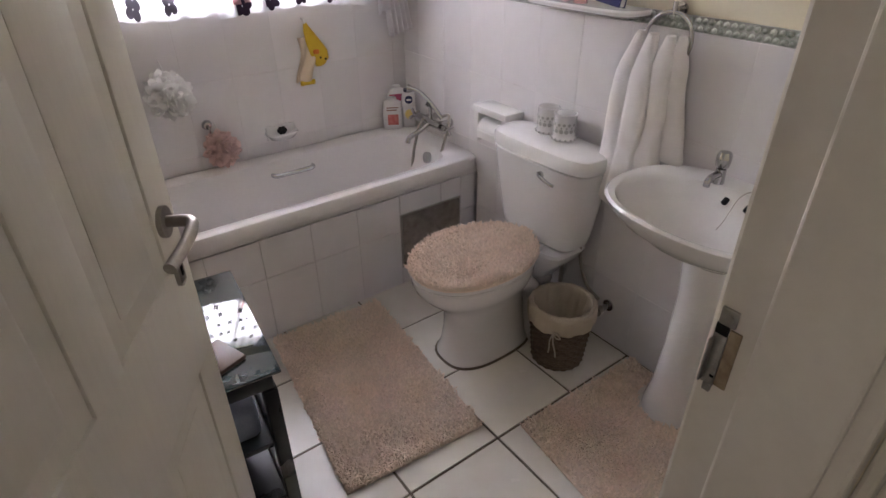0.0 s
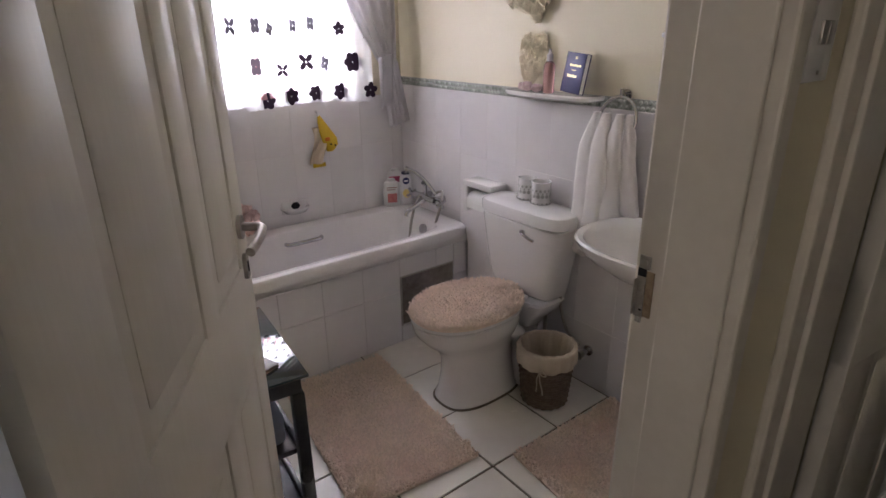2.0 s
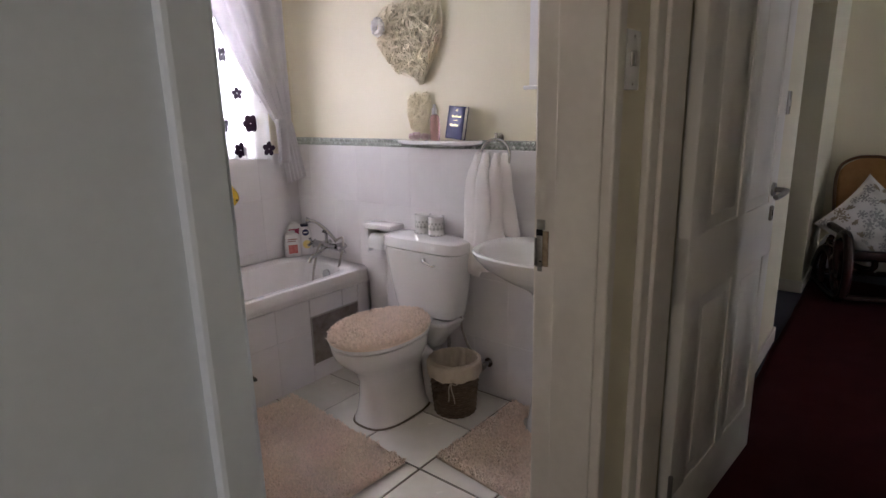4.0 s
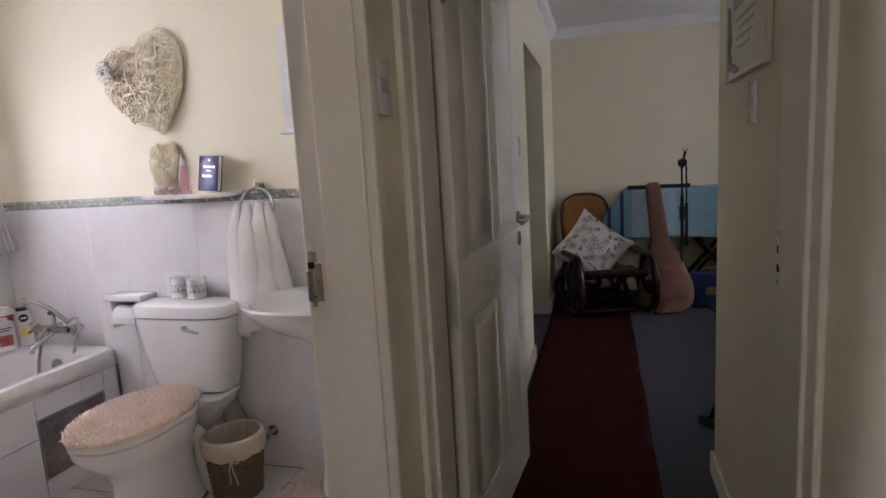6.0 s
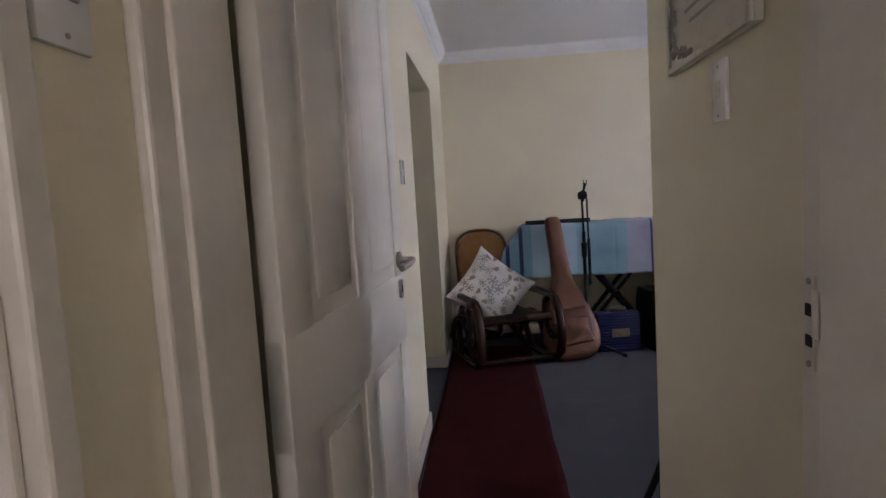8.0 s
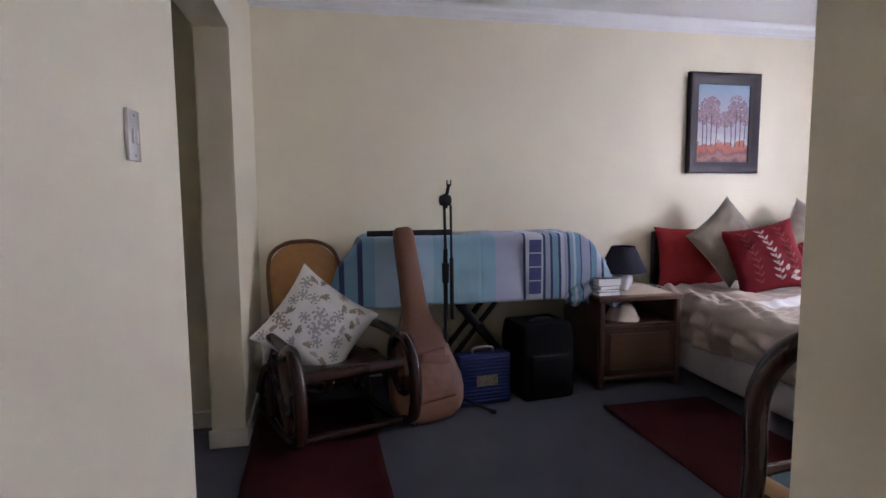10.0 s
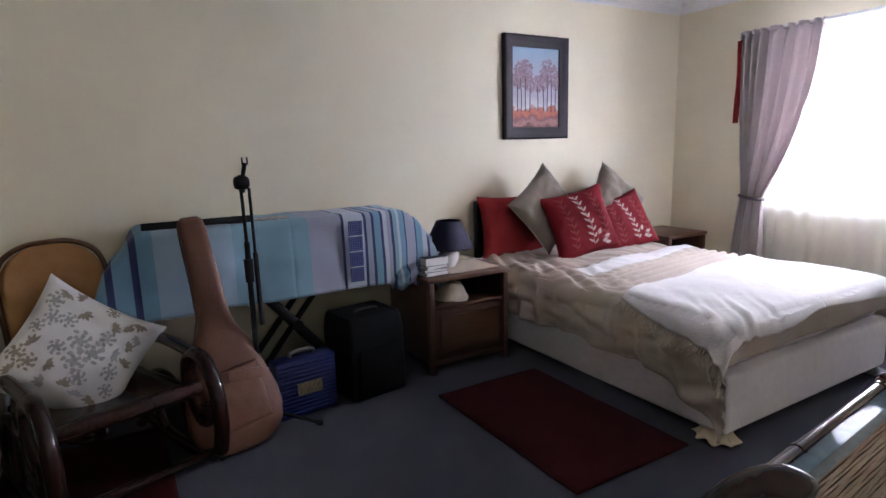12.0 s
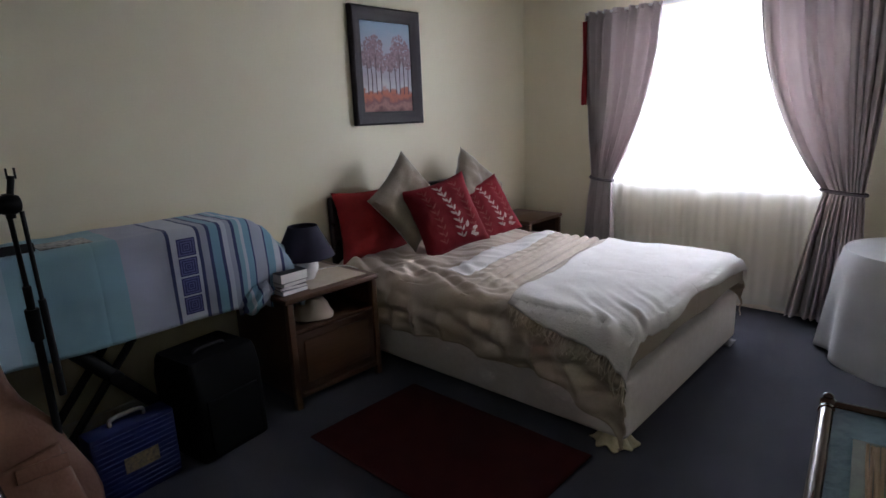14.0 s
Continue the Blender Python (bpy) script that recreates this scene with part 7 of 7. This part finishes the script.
for j in range(6):
    a = 2 * math.pi * j / 6
    bmesh.ops.create_icosphere(bm, subdivisions=2, radius=0.011, matrix=Matrix.Translation((1.10 + 0.013 * math.cos(a), 2.795, 0.652 + 0.009 * math.sin(a))))
part("rosette", bm, BLACKP, sd_, "small dark soap rose")
dk = thing("bath_toy_cloth", (1.30, 2.79, 0.83), "yellow duck bath mitt with a pale cloth on a hook", "bath toy")
YEL = mat("yellow_terry", (0.74, 0.50, 0.04), (0.62, 0.40, 0.03), rough=0.9, scale=25, bump=0.6, bscale=260)
bm = bmesh.new()
loft(bm, [[Vector((c + p.x, 2.797 + p.y * 0.45, z_ + p.x * 0.5)) for p in oval(0, 0, 0, a, a, 2, 18)] for z_, c, a in ((1.095, 1.275, 0.008), (1.07, 1.282, 0.016), (1.03, 1.297, 0.026), (0.985, 1.318, 0.034), (0.955, 1.332, 0.038), (0.925, 1.34, 0.033), (0.912, 1.342, 0.012))])
part("duck", bm, YEL, dk)
bm = bmesh.new()
sheet(bm, lambda u, v: Vector((1.235 + 0.075 * u - 0.02 * v + 0.01 * math.sin(5 * v), 2.80 - 0.012 * math.sin(7 * u + 3 * v), 1.04 - 0.19 * v)), 16, 24)
thicken(part("cloth", bm, mat("pale_peach_flannel", (0.72, 0.60, 0.48), (0.65, 0.52, 0.40), rough=0.95, scale=20, bump=0.5, bscale=260), dk), 0.006)
bm = bmesh.new()
sheet(bm, lambda u, v: Vector((1.225 + 0.07 * u, 2.803, 0.852 - 0.02 * v)), 4, 2)
thicken(part("hem", bm, YEL, dk), 0.008)
bm = bmesh.new()
for dx, dz in ((-0.012, 0.0), (0.012, -0.008)):
    bmesh.ops.create_icosphere(bm, subdivisions=2, radius=0.005, matrix=Matrix.Translation((1.337 + dx, 2.779, 0.948 + dz)))
part("button_eye", bm, BLACKP, dk)
part("beak", abox(1.295, 1.322, 2.775, 2.79, 0.965, 0.985, 0.006), mat("orange_felt", (0.75, 0.22, 0.03), rough=0.9), dk)
part("hook", atube([(1.272, 2.819, 1.115), (1.272, 2.80, 1.112), (1.274, 2.795, 1.095)], 0.005, 8), CERAMIC, dk)

WHITEP = mat("white_bottle_plastic", (0.78, 0.77, 0.76), (0.74, 0.73, 0.72), rough=0.3, scale=12, bump=0.0)
REDL = mat("red_label", (0.45, 0.05, 0.06), (0.6, 0.25, 0.2), rough=0.4, scale=60)
YELL = mat("yellow_label", (0.80, 0.62, 0.12), (0.78, 0.7, 0.4), rough=0.4, scale=40)
MAG = mat("magenta_label", (0.42, 0.04, 0.12), rough=0.4, scale=40)


def bottle(x, y, w, d, h, cap_r, cap_h, cap_m, label, rz):
    t = thing("bottle", (x, y, 0.549), label, "bottle", "bottles on the bath rim")
    m_ = pose(x, y, 0.549, 0, 0, rz)
    bm_ = bmesh.new()
    loft(bm_, [[m_ @ p for p in oval(0, 0, z_ * h, w * a, d * a, 3.2, 32)] for z_, a in ((0, 0.9), (0.02, 1.0), (0.6, 1.0), (0.85, 0.96), (0.95, 0.8), (1.0, 0.4))])
    part("bottle", bm_, WHITEP, t)
    part("cap", moved(lathe(bmesh.new(), 0, 0, [(cap_r, h), (cap_r, h + cap_h * 0.9), (cap_r * 0.8, h + cap_h)], 18), m_), cap_m, t)
    return t, m_


t, m_ = bottle(1.675, 2.762, 0.048, 0.024, 0.148, 0.022, 0.012, WHITEP, "white lotion bottle with a red picture label", -28)
part("label", moved(abox(-0.026, 0.028, -0.0262, -0.0235, 0.025, 0.078, 0.0005), m_), REDL, t, smooth=False)
bm = bmesh.new()
for k, (a, b_) in enumerate(((-0.03, 0.02), (-0.03, 0.03))):
    box(bm, a, b_, -0.0260, -0.0235, 0.098 + 0.012 * k, 0.103 + 0.012 * k)
part("label_marks", moved(bm, m_), mat("brown_print", (0.3, 0.15, 0.12), rough=0.5), t, smooth=False)
t, m_ = bottle(1.762, 2.745, 0.036, 0.026, 0.178, 0.024, 0.014, mat("navy_plastic_cap", (0.02, 0.025, 0.06), rough=0.35), "tall white lotion bottle with a navy cap", -28)
part("badge", moved(atube([(0, -0.0245, 0.142), (0, -0.028, 0.142)], 0.02, 20), m_), mat("navy_badge", (0.012, 0.02, 0.10), rough=0.4), t, "round navy badge")
part("badge_mark", moved(abox(-0.012, 0.012, -0.0288, -0.0281, 0.138, 0.146), m_), PAPER, t, smooth=False)
part("label", moved(atube([(0.004, -0.0265, 0.068), (0.004, -0.0278, 0.068)], 0.026, 20), m_), YELL, t, "yellow flower label")
t, m_ = bottle(1.722, 2.795, 0.048, 0.02, 0.195, 0.022, 0.01, WHITEP, "white bottle with a magenta label behind the others", -20)
part("label", moved(abox(-0.04, 0.04, -0.0225, -0.020, 0.13, 0.165, 0.0005), m_), MAG, t, smooth=False)

# black side table behind the door
bt_ = thing("side_table", (0.34, 1.55, 0), "slim black side table with a glass top", "side table")
tm = pose(0.474, 1.318, 0, 0, 0, -5.5)
part("glass_top", moved(abox(-0.30, 0.0, 0.0, 0.475, 0.638, 0.647, 0.002), tm), mat("dark_table_glass", (0.03, 0.05, 0.055), (0.04, 0.06, 0.065), rough=0.035, bump=0.0, spec=1.0, coat=1.0, rvar=0.01), bt_, "dark glossy glass top")
part("apron", moved(abox(-0.285, -0.018, 0.018, 0.457, 0.585, 0.637, 0.003), tm), BLACKW, bt_)
for x, y in ((-0.03, 0.03), (-0.27, 0.03), (-0.03, 0.445), (-0.27, 0.445)):
    part("leg", moved(abox(x - 0.017, x + 0.017, y - 0.017, y + 0.017, 0, 0.584, 0.003), tm), BLACKW, bt_)
for z_ in (0.16, 0.37):
    part("shelf", moved(abox(-0.255, -0.045, 0.045, 0.43, z_, z_ + 0.018, 0.003), tm), BLACKW, bt_)
    for x in (-0.035, -0.265):
        part("rail", moved(abox(x - 0.008, x + 0.008, 0.047, 0.428, z_ - 0.012, z_ + 0.03, 0.003), tm), BLACKW, bt_)
whole("small_frame", moved(abox(-0.10, -0.02, -0.05, 0.05, 0.0, 0.012, 0.002), tm @ pose(-0.06, 0.13, 0.648, 0, 0, 25)), OAK, "small brown wooden frame lying on glass", "picture frame")
whole("folded_towel", moved(abox(-0.23, -0.06, 0.07, 0.40, 0.389, 0.50, 0.025, seg=3), tm), mat("blue_grey_towel", (0.30, 0.34, 0.45), (0.22, 0.26, 0.36), rough=0.95, scale=30, bump=0.7, bscale=300), "folded blue-grey towel on the side table shelf", "towel")

# pink toothbrush in a holder
tb = thing("toothbrush_holder", (1.76, 0.945, 1.2), "glass toothbrush holder with a pink brush on the wall", "toothbrush holder")
bm = atube([(1.80, 0.94, 1.215), (1.745, 0.94, 1.215)], 0.005, 8)
ring_ = [(1.745 + 0.028 * math.cos(2 * math.pi * k / 20), 0.94 + 0.028 * math.sin(2 * math.pi * k / 20), 1.215) for k in range(21)]
tube(bm, ring_, 0.004, 6, cap=False)
part("ring", bm, CHROME, tb)
part("brush", atube([(1.75, 0.94, 1.17), (1.74, 0.945, 1.25), (1.735, 0.945, 1.27)], [0.006, 0.005, 0.004], 8), mat("pink_plastic", (0.75, 0.12, 0.25), rough=0.35), tb, "pink toothbrush")
part("brush_head", atube([(1.735, 0.945, 1.27), (1.733, 0.946, 1.30)], 0.007, 8), mat("pale_pink_plastic", (0.8, 0.45, 0.5), rough=0.4), tb)
part("cup", lathe(bmesh.new(), 1.745, 0.94, [(0.02, 1.155), (0.022, 1.16), (0.026, 1.235), (0.024, 1.235), (0.020, 1.165)], 20, (True, True)), CERAMIC, tb)


# ---- switches and the plaque in the hall ----
def switch(x0, x1, z0, z1, y, out, label, rockers, rocker_m=STEEL):
    t = thing("light_switch", ((x0 + x1) / 2, y, z0), label, "light switch", "light switches")
    part("plate", abox(x0, x1, min(y, y + out * 0.009), max(y, y + out * 0.009), z0, z1, 0.0025), CERAMIC, t)
    for a, b_, c, d in rockers:
        part("rocker", abox(a, b_, min(y + out * 0.008, y + out * 0.013), max(y + out * 0.008, y + out * 0.013), c, d, 0.001), rocker_m, t)
    zc = [z0 + 0.012, z1 - 0.012]
    for z_ in zc:
        part("screw", atube([((x0 + x1) / 2, y + out * 0.008, z_), ((x0 + x1) / 2, y + out * 0.0105, z_)], 0.003, 8), STEEL, t)


switch(0.820, 0.895, 1.432, 1.552, 0.399, -1, "white light switch with worn metal rockers by the bathroom door", [(0.84, 0.856, 1.48, 1.51), (0.86, 0.876, 1.48, 1.51)])
switch(1.49, 1.56, 1.385, 1.505, -0.479, 1, "white light switch under a plaque", [(1.515, 1.535, 1.43, 1.465)])
switch(2.885, 2.965, 1.342, 1.452, 0.399, -1, "white light switch beside the side passage", [(2.905, 2.922, 1.38, 1.41), (2.928, 2.945, 1.38, 1.41)], CERAMIC)
pq = thing("wall_plaque", (1.56, -0.47, 1.53), "cream wall plaque with grey vine ornament", "plaque")
IVORY = mat("ivory_plaster", (0.68, 0.64, 0.54), (0.60, 0.56, 0.47), rough=0.6, scale=12, bump=0.2, bscale=60)
part("board", abox(1.345, 1.80, -0.479, -0.462, 1.53, 1.90, 0.004), IVORY, pq)
bm = bmesh.new()
for a, b_, c, d in ((1.345, 1.362, 1.53, 1.90), (1.783, 1.80, 1.53, 1.90), (1.362, 1.783, 1.53, 1.545), (1.362, 1.783, 1.885, 1.90)):
    box(bm, a, b_, -0.4625, -0.454, c, d, 0.003)
part("rim", bm, IVORY, pq)
VINE = mat("grey_brown_relief", (0.22, 0.20, 0.17), (0.32, 0.29, 0.24), rough=0.6, scale=30)
bm = bmesh.new()
tube(bm, curve_pts([(1.64, -0.46, 1.555), (1.72, -0.458, 1.57), (1.765, -0.458, 1.62), (1.755, -0.458, 1.69), (1.77, -0.458, 1.76)], 6), 0.005, 6)
rnd = random.Random(3)
for k in range(26):
    t_ = k / 26
    px_, pz = (1.64 + 0.12 * min(1, t_ * 2.2)), 1.555 + 0.2 * max(0, t_ - 0.3)
    bmesh.ops.create_icosphere(bm, subdivisions=1, radius=rnd.uniform(0.006, 0.012), matrix=Matrix.Translation((px_ + rnd.uniform(-0.02, 0.02), -0.459, pz + rnd.uniform(-0.015, 0.02))) @ Matrix.Diagonal((1, 0.4, 1.3, 1)))
part("vine", bm, VINE, pq, "grey vine relief")
part("picture", abox(1.45, 1.72, -0.4615, -0.459, 1.74, 1.88), mat("dark_photo", (0.10, 0.12, 0.16), (0.35, 0.38, 0.42), rough=0.3, scale=14), pq, "small dark picture", smooth=False)
bm = bmesh.new()
for k in range(4):
    box(bm, 1.45 + 0.02 * k, 1.68 - 0.03 * (k % 2), -0.4615, -0.4598, 1.70 - 0.028 * k, 1.707 - 0.028 * k)
part("faded_lines", bm, mat("faded_grey_print", (0.42, 0.40, 0.36), rough=0.7), pq, smooth=False)


# ---- bathroom tiles ----
g = 0.0011
structure("grout_east", abox(1.8012, 1.8098, 0.56, 2.8298, 0, 1.219), GROUT, "pale grout of wall tiles")
structure("grout_north", abox(-0.1, 1.8010, 2.8212, 2.8298, 0, 1.171), GROUT, "pale grout of wall tiles")
lay(wall_e, "tile", [(1.80, y0, z0, 0.0075, y1 - y0, z1 - z0) for y0, y1 in cuts(0.56, 2.82, 1.09, 0.2, g) for z0, z1 in ROWS], TILE)
NROWS = ROWS[:3] + [(0.913, 1.172)]
lay(wall_n, "tile", [(x0, 2.82, z0, x1 - x0, 0.0075, z1 - z0) for x0, x1 in cuts(-0.1, 1.80, 0.73, 0.2, g) for z0, z1 in NROWS], TILE)
fcells = []
for x0, x1 in cuts(-0.1, 1.80, 1.12, 0.352, 0.009):
    for y0, y1 in cuts(0.575, 2.24, 1.276, 0.338, 0.009):
        fcells.append((x0, y0, -0.0055, x1 - x0, y1 - y0, 0.006))
lay(floor_bath, "tile", fcells, FTILE)
lay(bath_panel, "tile", [(x0, 2.228, z0, x1 - x0, 0.0075, z1 - z0) for x0, x1 in cuts(0.1, 1.80, 0.945, 0.2085, g) for z0, z1 in ((0.003, 0.284), (0.2865, 0.458))
                         if not (1.30 < x0 < 1.66)] +
    [(1.3647, 2.228, 0.003, 0.3365, 0.0075, 0.083), (1.3647, 2.228, 0.364, 0.22, 0.0075, 0.094), (1.587, 2.228, 0.364, 0.113, 0.0075, 0.094), (1.7025, 2.228, 0.003, 0.096, 0.0075, 0.281), (1.7025, 2.228, 0.2865, 0.096, 0.0075, 0.1715)], TILE)
# two rows of glass beads along the top of the tiles
BEAD = mat("silver_green_glass_bead", (0.74, 0.77, 0.71), (0.52, 0.56, 0.50), rough=0.08, metal=0.3, scale=90, bump=0.0, vary=0.25, rvar=0.05)
bead_me = bpy.data.meshes.new("glass_bead")
bm = bmesh.new()
bmesh.ops.create_icosphere(bm, subdivisions=1, radius=0.5)
for v in bm.verts:
    v.co = Vector((v.co.x * 0.012, v.co.y * 0.0205, v.co.z * 0.0185))
bm.to_mesh(bead_me)
bm.free()
bead_me.materials.append(BEAD)
bead_me.shade_smooth()
structure("trim_bead_band", abox(1.803, 1.8098, 0.56, 2.82, 1.2195, 1.2615), mat("grey_band_grout", (0.46, 0.47, 0.43), (0.34, 0.35, 0.32), rough=0.8, scale=50), "grey band behind glass beads")
for row in range(2):
    for k in range(104):
        y = 0.58 + k * 0.0215 + row * 0.0107
        if y < 2.81:
            ob = new("glass_bead", bead_me)
            ob.location = (1.8015, y, 1.230 + row * 0.0205)
            ob.parent = wall_e
